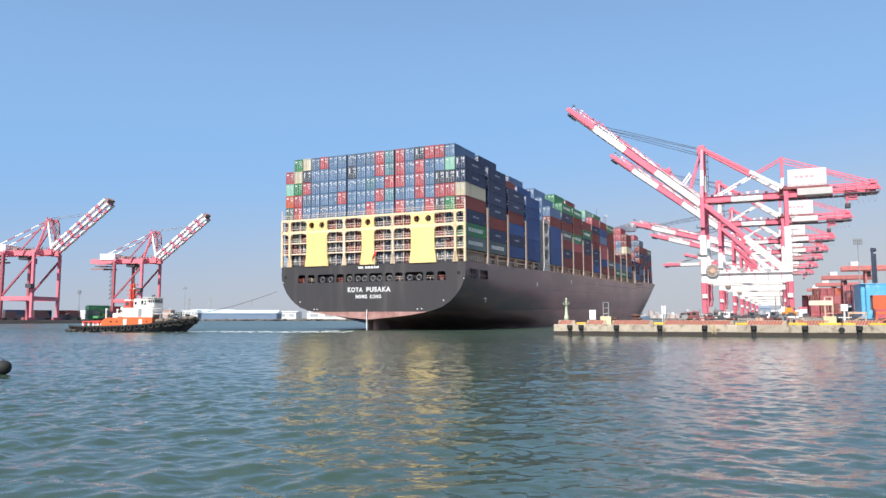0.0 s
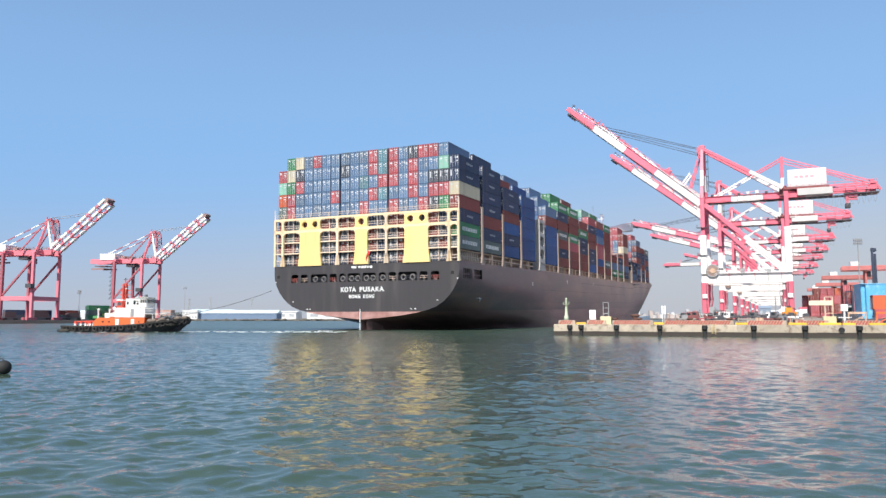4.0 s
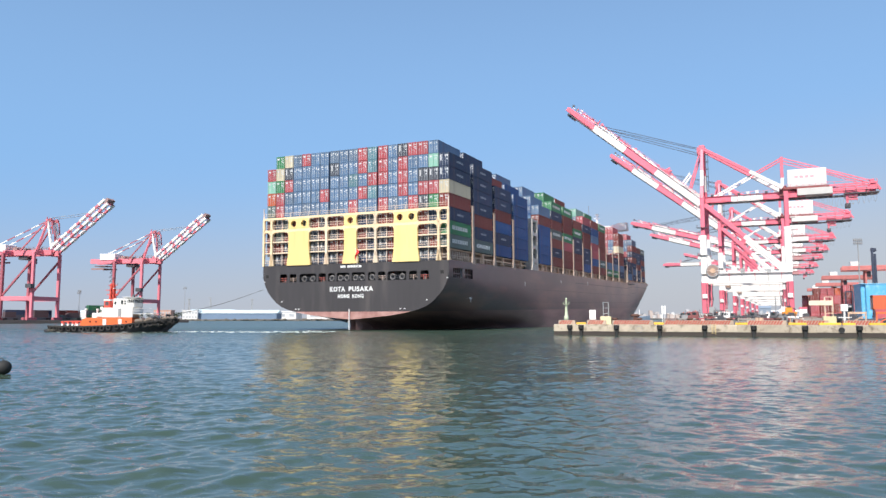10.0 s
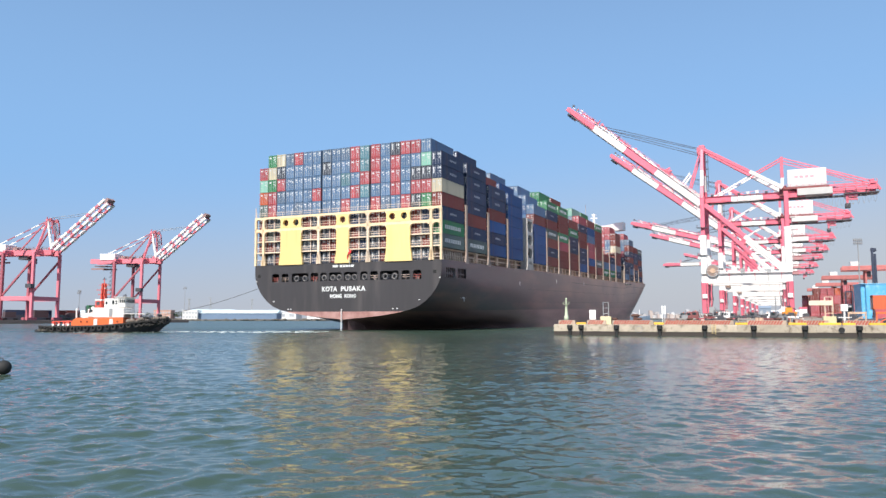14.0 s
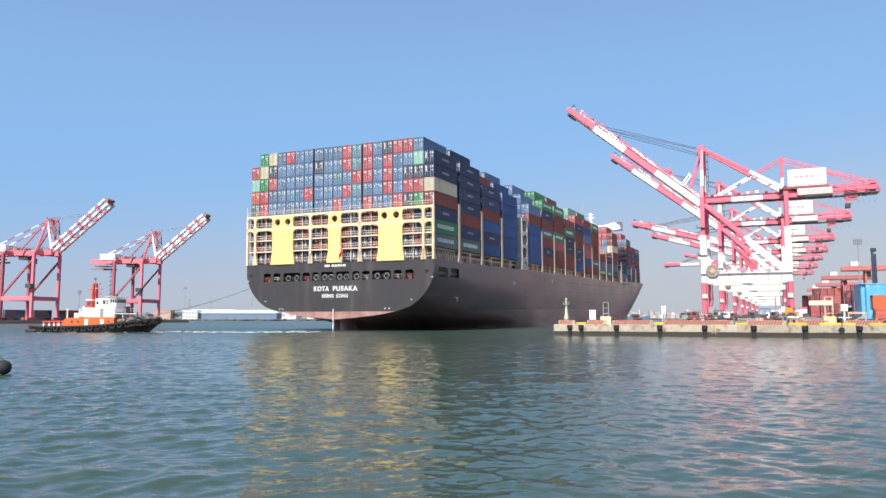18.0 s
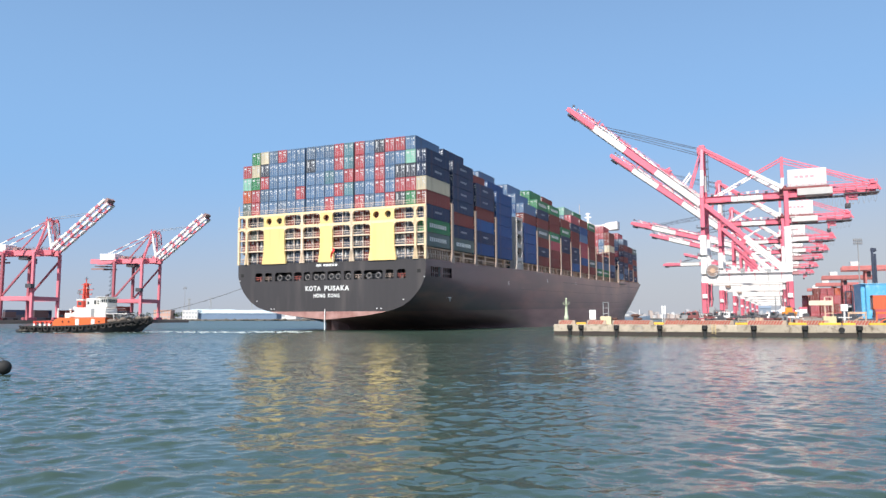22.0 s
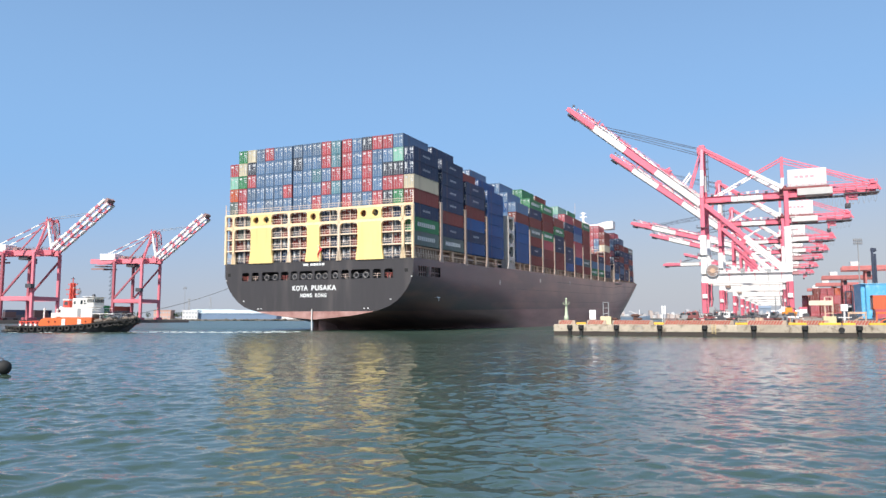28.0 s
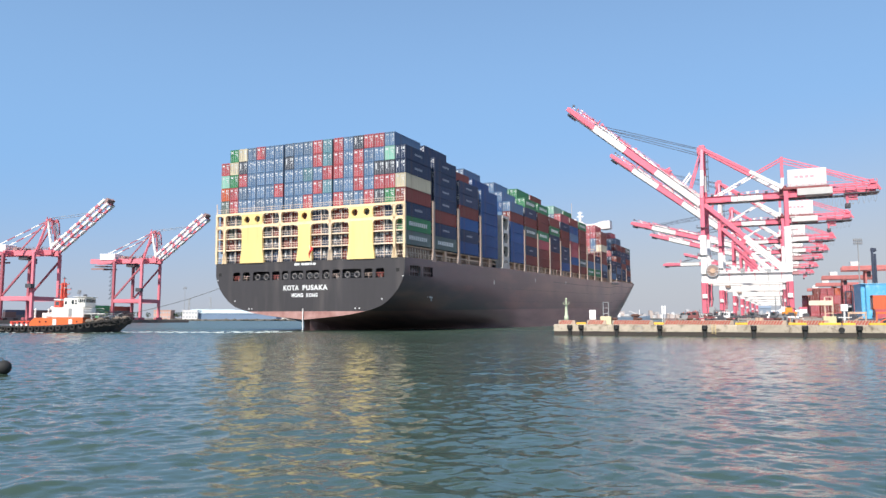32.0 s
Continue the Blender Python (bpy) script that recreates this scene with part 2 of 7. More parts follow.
def make_water():
    verts, faces, n0 = [], [], 0
    patches = [(-24, 30, 5, 32.8, 0.09, 0.06), (-54, 58, 32, 81, 0.17, 0.10), (-132, 138, 80, 200, 0.45, 0.25)]
    for x0, x1, y0, y1, dx, dy in patches:
        nx, ny = int((x1 - x0) / dx) + 1, int((y1 - y0) / dy) + 1
        gx, gy = np.meshgrid(np.linspace(x0, x1, nx), np.linspace(y0, y1, ny))
        edge = np.minimum(np.minimum(gx - x0, x1 - gx) / 3.0, 1.0)
        z = wave_height(gx, gy, 2.8 * dy) * np.clip(edge, 0, 1) * np.clip((gy - 5) / 3.0, 0, 1) * np.clip((200 - gy) / 10.0, 0, 1)
        verts.append(np.stack([gx.ravel(), gy.ravel(), z.ravel()], 1))
        i = np.arange(nx * ny).reshape(ny, nx)[:-1, :-1].ravel() + n0
        faces.append(np.stack([i, i + 1, i + nx + 1, i + nx], 1))
        n0 += nx * ny
    r = 4600
    rows = [(-r, 5, [-r, r]), (5, 32, [-r, -24, None, 30, r]), (32, 80, [-r, -54, None, 58, r]), (80, 200, [-r, -132, None, 138, r]), (200, r, [-r, r])]
    for y0, y1, cols in rows:
        for a, b in zip(cols, cols[1:]):
            if a is None or b is None:
                continue
            verts.append(np.array([(a, y0, 0), (b, y0, 0), (b, y1, 0), (a, y1, 0)], float))
            faces.append(np.array([[n0, n0 + 1, n0 + 2, n0 + 3]]))
            n0 += 4
    v, f = np.concatenate(verts), np.concatenate(faces)
    me = bpy.data.meshes.new("water")
    me.vertices.add(len(v))
    me.vertices.foreach_set("co", v.astype(np.float32).ravel())
    me.loops.add(len(f) * 4)
    me.loops.foreach_set("vertex_index", f.astype(np.int32).ravel())
    me.polygons.add(len(f))
    me.polygons.foreach_set("loop_start", (np.arange(len(f)) * 4).astype(np.int32))
    me.polygons.foreach_set("use_smooth", np.ones(len(f), dtype=bool))
    me.materials.append(water_material())
    me.update(calc_edges=True)
    return tagged(new("water", me), label="teal harbour water with small wind ripples", category="water", kind="structure")


WATER = make_water()
# ---- the container ship: origin at the foot of the transom; x to starboard, y forward ----
TRIM = 0.89


def ship_pose(t):
    s = t / 32.0
    x = -17.02 - 10.79 * s - 2.745 * s * s + 0.965 * s ** 3
    y = 164.85 - 9.974 * s - 0.715 * s * s + 0.513 * s ** 3
    th = 24.41 - 1.119 * s + 1.272 * s * s - 0.553 * s ** 3
    return pose(x, y, 0, TRIM, 0, -th)


ROW_TIMES = [0, 2, 4, 6, 8, 10, 12, 14, 16, 18, 20, 22, 24, 26, 28, 30, 32]
SHIP = thing("container_ship", ship_pose(0), label="laden container ship with dark grey hull and yellow stern frame", category="container ship")


def hull_material(name, color, stain, amount, streak):
    m = mat(name, color, 0.5 if streak else 0.36, stain=stain, stain_amount=amount, grain=0.35 if streak else 0.55, scale=0.16 if streak else 0.07, bump=0.0 if streak else 0.05, streak=streak, spec=0.4 if streak else 0.5)
    nt = m.node_tree
    b = nt.nodes["Principled BSDF"]
    src = b.inputs["Base Color"].links[0].from_socket
    if not streak:
        # plates run fore and aft, and so do their stains
        nt.nodes["Mapping"].inputs["Scale"].default_value = (1, 0.22, 1)
    co = nt.nodes.new("ShaderNodeTexCoord")
    sep = nt.nodes.new("ShaderNodeSeparateXYZ")
    nt.links.new(co.outputs["Object"], sep.inputs[0])
    lt = nt.nodes.new("ShaderNodeMath")
    lt.operation = "LESS_THAN"
    lt.inputs[1].default_value = 4.15
    nt.links.new(sep.outputs["Z"], lt.inputs[0])
    n = nt.nodes.new("ShaderNodeTexNoise")
    n.inputs["Scale"].default_value = 0.4
    n.inputs["Detail"].default_value = 6
    lay = nt.nodes.new("ShaderNodeMapping")
    lay.inputs["Scale"].default_value = (1, 0.12, 1)
    nt.links.new(co.outputs["Object"], lay.inputs[0])
    nt.links.new(lay.outputs[0], n.inputs["Vector"])
    rp = nt.nodes.new("ShaderNodeValToRGB")
    # the side's boot-topping is darker than the transom's: its shade in the colour
    rp.color_ramp.elements[0].position, rp.color_ramp.elements[0].color = 0.35, ((0.33, 0.17, 0.15, 1) if streak else (0.17, 0.098, 0.098, 1))
    rp.color_ramp.elements[1].position, rp.color_ramp.elements[1].color = 0.7, ((0.52, 0.32, 0.29, 1) if streak else (0.32, 0.19, 0.175, 1))
    nt.links.new(n.outputs["Fac"], rp.inputs[0])
    mix = nt.nodes.new("ShaderNodeMix")
    mix.data_type = "RGBA"
    nt.links.new(lt.outputs[0], mix.inputs["Factor"])
    if streak:
        nt.links.new(src, mix.inputs["A"])
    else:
        # forward side pales towards the bow: skimming sun and haze put into the paint
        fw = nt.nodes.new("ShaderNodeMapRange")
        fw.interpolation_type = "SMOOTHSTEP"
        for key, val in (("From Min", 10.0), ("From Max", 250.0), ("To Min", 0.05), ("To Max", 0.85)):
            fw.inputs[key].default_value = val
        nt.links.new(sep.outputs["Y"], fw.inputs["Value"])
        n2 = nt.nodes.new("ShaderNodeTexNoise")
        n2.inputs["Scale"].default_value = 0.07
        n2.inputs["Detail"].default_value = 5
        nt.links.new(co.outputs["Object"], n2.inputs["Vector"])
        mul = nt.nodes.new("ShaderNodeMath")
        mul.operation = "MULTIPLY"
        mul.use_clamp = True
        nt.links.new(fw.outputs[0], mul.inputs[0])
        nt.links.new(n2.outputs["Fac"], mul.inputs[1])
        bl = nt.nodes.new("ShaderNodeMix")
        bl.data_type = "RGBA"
        # painted stronger under the deck edge, weaker lower down where sun misses
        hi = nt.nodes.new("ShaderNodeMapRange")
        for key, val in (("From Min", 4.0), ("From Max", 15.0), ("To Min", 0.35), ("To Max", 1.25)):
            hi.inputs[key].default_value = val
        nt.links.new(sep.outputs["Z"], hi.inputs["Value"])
        paling = nt.nodes.new("ShaderNodeMath")
        paling.operation = "MULTIPLY"
        paling.use_clamp = True
        nt.links.new(mul.outputs[0], paling.inputs[0])
        nt.links.new(hi.outputs[0], paling.inputs[1])
        nt.links.new(paling.outputs[0], bl.inputs["Factor"])
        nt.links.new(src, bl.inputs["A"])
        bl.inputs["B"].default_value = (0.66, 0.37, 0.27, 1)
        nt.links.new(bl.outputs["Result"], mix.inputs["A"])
    nt.links.new(rp.outputs[0], mix.inputs["B"])
    nt.links.new(mix.outputs["Result"], b.inputs["Base Color"])
    return m


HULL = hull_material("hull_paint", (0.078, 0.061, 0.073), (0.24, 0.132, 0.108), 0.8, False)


def lerp_table(tab, x):
    if x <= tab[0][0]:
        return tab[0][1]
    for (a, u), (b, w) in zip(tab, tab[1:]):
        if x <= b:
            return u + (w - u) * (x - a) / (b - a)
    return tab[-1][1]


DECK_Z = [(0, 15.0), (40, 15.2), (68, 15.5), (150, 15.6), (213, 15.8), (222, 16.8), (295, 17.2), (339, 18.3)]
TRANSOM = [(-3, 0.0), (2.4, 0.0), (2.75, 4.5), (3.3, 10.0), (4.15, 15.5), (5.2, 18.6), (6.6, 20.8), (8.5, 22.5), (10.5, 23.6), (12.2, 24.1), (30, 24.1)]


def half_breadth(y, z):
    """Half the hull's width at y forward of the transom and z over the water."""
    k = min(max(y / 75.0, 0), 1)
    k = k * k * (3 - 2 * k)
    zz = z + 2.6 * min(y / 22.0, 1.0)
    r = 0.45 * min(y / 8.0, 1.0)
    b = sum(lerp_table(TRANSOM, zz + r * d) for d in (-2, -1, 0, 1, 2)) / 5 * (1 - k) + 24.1 * k
    q = min(max(z / 17.0, 0), 1.15)
    y0, y1, p = 205 + 50 * q, 313 + 24 * q, 2.0 + 1.0 * q
    if y > y0:
        u = min((y - y0) / (y1 - y0), 1)
        b *= max(1 - u ** p, 0.0)
    return b



OPENINGS = [(-19.2, -17.2), (-16.5, -14.6), (-13.7, -9.1), (-8.5, -6.5), (-5.9, -4.2), (-3.6, -0.3), (0.3, 3.7), (4.5, 6.3), (7.0, 8.9), (9.4, 14.0), (14.7, 16.6), (17.4, 19.4)]
PORT_Z = (11.0, 12.9)


PORT_BROWN = mat("brown_primer", (0.17, 0.11, 0.10), 0.6, grain=0.3)


def make_hull():
    ys = [0, 2.3, 7.3, 8.7, 13.3, 15.5, 18, 20.5, 23, 26, 29, 32, 36, 40, 44, 48, 52, 56, 60, 65, 70, 75, 90, 110, 130, 150, 190, 205, 213, 222, 235, 243, 250, 257, 263, 269, 275, 281, 286, 291, 296, 300, 304, 308, 312, 316, 320, 324, 328, 331, 334, 336.5, 339]
    fr = [-0.16, -0.05, 0.0, 0.06, 0.12, 0.16, 0.19, 0.22, 0.26, 0.30, 0.35, 0.42, 0.5, 0.58, 0.68, 0.755, 0.80, 0.893, 0.95, 1.0]
    mb = MB()
    n = len(fr)
    for sgn in (1, -1):
        base = len(mb.v)
        for y in ys:
            zd = lerp_table(DECK_Z, y)
            for f in fr:
                z = f * zd
                mb.v.append((sgn * half_breadth(y, z), y, z))
        for i in range(len(ys) - 1):
            for j in range(n - 1):
                if i in (1, 3) and fr[j] in (0.755, 0.80):
                    continue      # side openings of the mooring deck
                a = base + i * n + j
                q = (a, a + n, a + n + 1, a + 1)
                mb.f.append(q if sgn < 0 else q[::-1])
    side = mb
    mb = MB()
    # transom: plate below and above the row of mooring openings, and the pieces between them
    zd = DECK_Z[0][1]

    def plate(z0, z1, zs):
        zz = [z0] + [z for z in zs if z0 < z < z1] + [z1]
        pts = [(-half_breadth(0, z), 0, z) for z in zz]
        pts = pts + [(-x, y, z) for x, y, z in pts[::-1]]
        mb.add(pts, [tuple(range(len(pts)))])

    levels = [f * zd for f in fr]
    plate(2.41, PORT_Z[0], levels)
    plate(PORT_Z[1], zd, levels)
    xs = [-24.0] + [v for o in OPENINGS for v in o] + [24.0]
    edges = [(xs[i], xs[i + 1]) for i in range(0, len(xs), 2)]
    for k, (a, b) in enumerate(edges):
        if k == 0:
            a = -23.6
            mb.add([(-half_breadth(0, PORT_Z[0]), 0, PORT_Z[0]), (a, 0, PORT_Z[0]), (a, 0, PORT_Z[1]), (-24.1, 0, PORT_Z[1])], [(0, 1, 2, 3)])
        if k == len(edges) - 1:
            b = 23.6
            mb.add([(b, 0, PORT_Z[0]), (half_breadth(0, PORT_Z[0]), 0, PORT_Z[0]), (24.1, 0, PORT_Z[1]), (b, 0, PORT_Z[1])], [(0, 1, 2, 3)])
        mb.box(a, b, 0, 0.3, PORT_Z[0], PORT_Z[1])
    transom, mb = mb, side
    for a, b in zip(ys, ys[1:]):
        za, zb = lerp_table(DECK_Z, a) - 0.35, lerp_table(DECK_Z, b) - 0.35
        wa, wb = half_breadth(a, za), half_breadth(b, zb)
        mb.add([(-wa, a, za), (wa, a, za), (wb, b, zb), (-wb, b, zb)], [(0, 1, 2, 3)])
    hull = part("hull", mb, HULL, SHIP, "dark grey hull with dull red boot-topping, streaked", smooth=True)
    part("transom", transom, hull_material("transom_paint", (0.053, 0.049, 0.052), (0.13, 0.115, 0.11), 0.4, True), hull, "dark grey transom with faint vertical streaks")
    part("mooring_deck", MB().box(-23.4, 23.4, 0.32, 16, 10.3, 10.55).box(-23.3, 23.3, 15.8, 16, 10.55, 14.6).box(-17.2, -17.0, 2.5, 15.8, 10.55, 14.6).box(17.0, 17.2, 2.5, 15.8, 10.55, 14.6).box(-17, 17, 5.0, 5.2, 10.55, 14.6), STEEL, hull, "dark mooring deck behind the stern openings")
    for s in (-1, 1):
        for a, b in ((2.3, 7.3), (8.7, 13.3)):
            w = half_breadth((a + b) / 2, 12.3)
            part("side_bulkhead", MB().box(min(s * (w - 1.5), s * (w - 1.3)), max(s * (w - 1.5), s * (w - 1.3)), a - 0.6, b + 0.6, 10.6, 14.2), GREY, hull)
            bars = MB()
            for k in range(5):
                yy = a + (b - a) * (k + 0.5) / 5
                bars.beam((s * (w - 0.5), yy, 11.0), (s * (w - 0.5), yy, 13.5), 0.22)
            bars.beam((s * (w - 0.45), a, 12.2), (s * (w - 0.45), b, 12.2), 0.3)
            part("side_grating", bars, PORT_BROWN, hull)
    return hull


make_hull()


def stern_details():
    """Fairleads, lettering, draught post, rudder and ensign on the transom."""
    rim = mat("fairlead_steel", (0.19, 0.18, 0.178), 0.55, grain=0.3)
    for i, (a, b) in enumerate(OPENINGS):
        w = b - a
        mt = rim
        rm = mat("red_winch_paint", (0.42, 0.12, 0.10), 0.6) if i in (0, 3, 11) else mat("pale_rail_paint", (0.55, 0.42, 0.36), 0.6) if i in (1, 8, 10) else rim
        n = 2 if w > 3 else 1 if i in (4, 7) else 0
        for k in range(n):
            cx = a + w * (k + 0.5) / n
            part("fairlead", MB().ring((cx, 0.32, PORT_Z[0] + 0.72), (0, 1, 0), 0.56, 0.15, 14, 5), mt, SHIP)
        if rm is rim:
            rm = STEEL
        part("rail", MB().tube((a, 0.2, PORT_Z[0] + 0.95), (b, 0.2, PORT_Z[0] + 0.95), 0.06, n=5).tube((a, 0.2, PORT_Z[0] + 0.5), (b, 0.2, PORT_Z[0] + 0.5), 0.05, n=5), rm, SHIP)
        for k in range(1, 1 + int(w)):
            part("rail_post", MB().tube((a + k * w / (1 + int(w)), 0.2, PORT_Z[0] - 0.1), (a + k * w / (1 + int(w)), 0.2, PORT_Z[0] + 1.0), 0.06, n=5), rm, SHIP)
        if i in (0, 3, 6, 8, 11):
            part("bollard", MB().tube((a + 0.5, 1.6, 10.55), (a + 0.5, 1.6, 12.3), 0.3, n=8), mt, SHIP)
        # rounded upper corners
        for cx, sx in ((a, 1), (b, -1)):
            pts = [(cx, PORT_Z[1])] + [(cx + sx * 0.5 * (1 - math.sin(u)), PORT_Z[1] - 0.5 * (1 - math.cos(u))) for u in [k * math.pi / 8 for k in range(5)]]
            part("corner_plate", MB().loft([[(px, y, pz) for px, pz in pts] for y in (0.004, 0.28)]), MATS["transom_paint"], SHIP)
    # black plates: the dark inside small square openings put in as colour
    for x in (-22.9, 22.5):
        part("chock", MB().box(x - 0.38, x + 0.38, -0.04, 0.02, 12.1, 12.8, 0.01), RUBBER, SHIP, "dark square chock in the transom")
    face = pose(0, 0, 0, 90, 0, 0)
    for word, size, x, z in (("KOTA", 4.0, -3.4, 9.2), ("PUSAKA", 6.3, 2.7, 9.2)):
        letters(word, size, 1.12, WHITE_MARK, SHIP, pose(x, -0.03, z) @ face, "ship_name", "white word of the ship's name")
    for word, size, x, z in (("HONG", 3.0, -1.75, 7.6), ("KONG", 2.9, 1.95, 7.6)):
        letters(word, size, 0.86, WHITE_MARK, SHIP, pose(x, -0.03, z) @ face, "port_name", "white word of the port of registry")
    for a, b in ((-2.6, -1.3), (-0.8, -0.15), (0.0, 0.6), (0.75, 1.3), (1.45, 2.0), (2.15, 2.8)):
        part("number_bar", MB().box(a, b, -0.05, -0.004, 14.0, 14.5), WHITE_MARK, SHIP, "white bar of small lettering")
    for x, z in ((-13.8, 4.75), (-14.6, 4.75), (12.6, 4.75), (13.6, 4.75), (-18.6, 6.5), (18.9, 6.6), (-23.6, 11.2), (23.7, 11.2)):
        part("draught_mark", MB().box(x - 0.17, x + 0.17, -0.05, -0.004, z - 0.1, z + 0.1), WHITE_MARK, SHIP)
    part("draught_post", MB().beam((-0.1, -0.35, -0.6), (-0.1, -0.35, 4.7), 0.17, 0.17), WHITE, SHIP, "white draught post under the transom")
    part("rudder", MB().loft([[(0.45 * s + 0.9, y, z) for s, y in ((0, 0.8), (1, 3), (1, 7), (0, 9), (-1, 7), (-1, 3))] for z in (-2.0, 2.9)]), HULL, SHIP, "dark rudder under the counter")
    st = part("ensign_staff", MB().tube((2.1, -0.6, 14.6), (2.1, -1.3, 18.2), 0.06, n=6), WHITE, SHIP)
    fl = MB()
    ring = [[(2.1 + 0.35 * math.sin(u * 3.1) + dx, -1.25 + 0.25 * math.cos(u * 4), 17.9 - u * 1.25) for dx in (-0.08, 0.3 + 0.25 * math.sin(u * 2.2))] for u in [i * 0.25 for i in range(9)]]
    fl.loft(ring, cap=False, close=False)
    part("ensign", fl, mat("red_cloth", (0.55, 0.03, 0.03), 0.85), SHIP, "limp red ensign")


stern_details()


# ---- yellow stern frame ----
def plate_with_hole(mb, x0, x1, z0, z1, r, y0, y1, n=16):
    cx, cz = (x0 + x1) / 2, (z0 + z1) / 2
    out, inn = [], []
    for i in range(n):
        a = 2 * math.pi * (i + 0.5) / n
        c, s = math.cos(a), math.sin(a)
        k = min((x1 - cx) / max(abs(c), 1e-6), (z1 - cz) / max(abs(s), 1e-6))
        out.append((cx + c * k, cz + s * k))
        inn.append((cx + c * r, cz + s * r))
    rings = [[(x, y, z) for x, z in pts] for pts, y in ((out, y0), (inn, y0), (inn, y1), (out, y1))]
    rings.append(rings[0])
    mb.loft(rings, cap=False)
    # corners left by the round cut
    for sx in (x0, x1):
        for sz in (z0, z1):
            near = sorted(out, key=lambda p: (p[0] - sx) ** 2 + (p[1] - sz) ** 2)[:2]
            for y in (y0, y1):
                mb.add([(sx, y, sz), (near[0][0], y, near[0][1]), (near[1][0], y, near[1][1])], [(0, 1, 2)])


def gusset(mb, x, z, sx, sz, r, y0, y1):
    """Rounded inner corner of an opening."""
    pts = [(x, z)] + [(x + sx * r * (1 - math.sin(a)), z + sz * r * (1 - math.cos(a))) for a in [i * math.pi / 8 for i in range(5)]]
    mb.loft([[(px, y, pz) for px, pz in pts] for y in (y0, y1)])


CREAM = mat("cream_paint", (0.80, 0.65, 0.49), 0.55, stain=(0.45, 0.27, 0.17), stain_amount=0.35, grain=0.15, scale=0.6)

PALE_CREAM = mat("pale_cream_yellow_paint", (0.85, 0.655, 0.42), 0.55, stain=(0.5, 0.32, 0.18), stain_amount=0.3, grain=0.15, scale=0.5)


def stern_frame():
    y0, y1 = -0.25, 0.35
    fr = part("stern_frame", MB().beam((-24.1, 0.05, 26.05), (24.1, 0.05, 26.05), 0.6, 0.5).beam((-24.1, 0.05, 23.15), (24.1, 0.05, 23.15), 0.5, 0.62), PALE_CREAM, SHIP, "cream-yellow steel lashing frame over the stern")
    bays = [(-24.0, -22.1), (-21.4, -16.8), (-11.1, -6.75), (-6.1, -1.6), (1.6, 6.1), (6.75, 11.1), (16.8, 21.4), (22.1, 24.0)]
    for a, b in ((-16.8, -11.1), (-1.6, 1.6), (11.1, 16.8)):
        p = MB()
        w = 0.45
        p.loft([[(x, y, z) for x, y in ((a - k, y0), (b + k, y0), (b + k, y1), (a - k, y1))] for z, k in ((14.9, w), (15.6, w * 0.8), (17.2, w * 0.25), (18.5, 0.0), (22.85, 0.0))])
        if b - a > 4:
            xm = (a + b) / 2
            for u, w in ((a, xm), (xm, b)):
                plate_with_hole(p, u, w, 23.45, 25.82, 0.75, y0, y1)
        else:
            plate_with_hole(p, a, b, 23.45, 25.82, 0.75, y0, y1)
        part("panel", p, YELLOW, fr, "wide cream-yellow plate panel with round holes")
    for x in (-24.0, -21.75, -6.42, 6.42, 21.75, 24.0):
        p = MB().beam((x, 0.05, 14.9), (x, 0.05, 26.0), 0.55 if abs(x) < 23 else 0.5, 0.5)
        if abs(x) < 23:
            p.loft([[(x - k, -0.2, z), (x + k, -0.2, z), (x + k, 0.3, z), (x - k, 0.3, z)] for z, k in ((14.9, 0.62), (15.6, 0.5), (17.2, 0.3))])
        part("post", p, CREAM if abs(x) < 10 else PALE_CREAM, fr)
    for a, b in bays:
        for x, sx in ((a, 1), (b, -1)):
            for z, sz, r in ((25.82, -1, 0.75), (23.45, 1, 0.5), (22.85, -1, 0.9)):
                g = MB()
                gusset(g, x, z, sx, sz, r, y0, y1)
                part("corner_plate", g, PALE_CREAM, fr)
        for z in (20.55, 17.95):
            part("walkway", MB().box(a, b, 0.0, 0.75, z - 0.16, z + 0.12), CREAM, fr)
            for dz in (0.55, 1.05):
                part("handrail", MB().tube((a, -0.05, z + dz), (b, -0.05, z + dz), 0.065, n=5), mat("pale_rail", (0.72, 0.58, 0.48), 0.6), fr)
        for z in (24.0, 24.55, 15.6, 16.2):
            part("handrail", MB().tube((a, -0.05, z), (b, -0.05, z), 0.065, n=5), MATS["pale_rail"], fr)
        if b - a > 3:
            xm = (a + b) / 2
            part("stile", MB().beam((xm, 0.5, 15), (xm, 0.5, 25.8), 0.16), MATS["pale_rail"], fr)
    for i in range(20):
        x = -24.0 + 48.0 * i / 19
        part("rail_post", MB().tube((x, 0, 26.3), (x, 0, 27.25), 0.06, n=5), MATS["pale_rail"], fr)
    part("top_rail", MB().tube((-24, 0, 27.25), (24, 0, 27.25), 0.06, n=5).tube((-24, 0, 26.8), (24, 0, 26.8), 0.04, n=5), MATS["pale_rail"], fr)
    for x in (-24.1, 24.1):
        part("corner_mast", MB().tube((x, 0, 26), (x, 0, 28.6), 0.12, n=6), MATS["pale_rail"], fr)


stern_frame()


# ---- lashing bridges, stanchions, casing frame, deckhouse ----
BAY_Y = [15.2, 29.5, 44.1, 67.3, 81.3, 95.4, 109.5, 123.6, 137.7, 151.7, 165.6, 179.5, 193.4, 215.3, 229.0, 242.8, 256.4, 270.2]
PALE = mat("beige_grey_paint", (0.56, 0.45, 0.36), 0.6, stain=(0.3, 0.2, 0.13), stain_amount=0.4, scale=0.5)

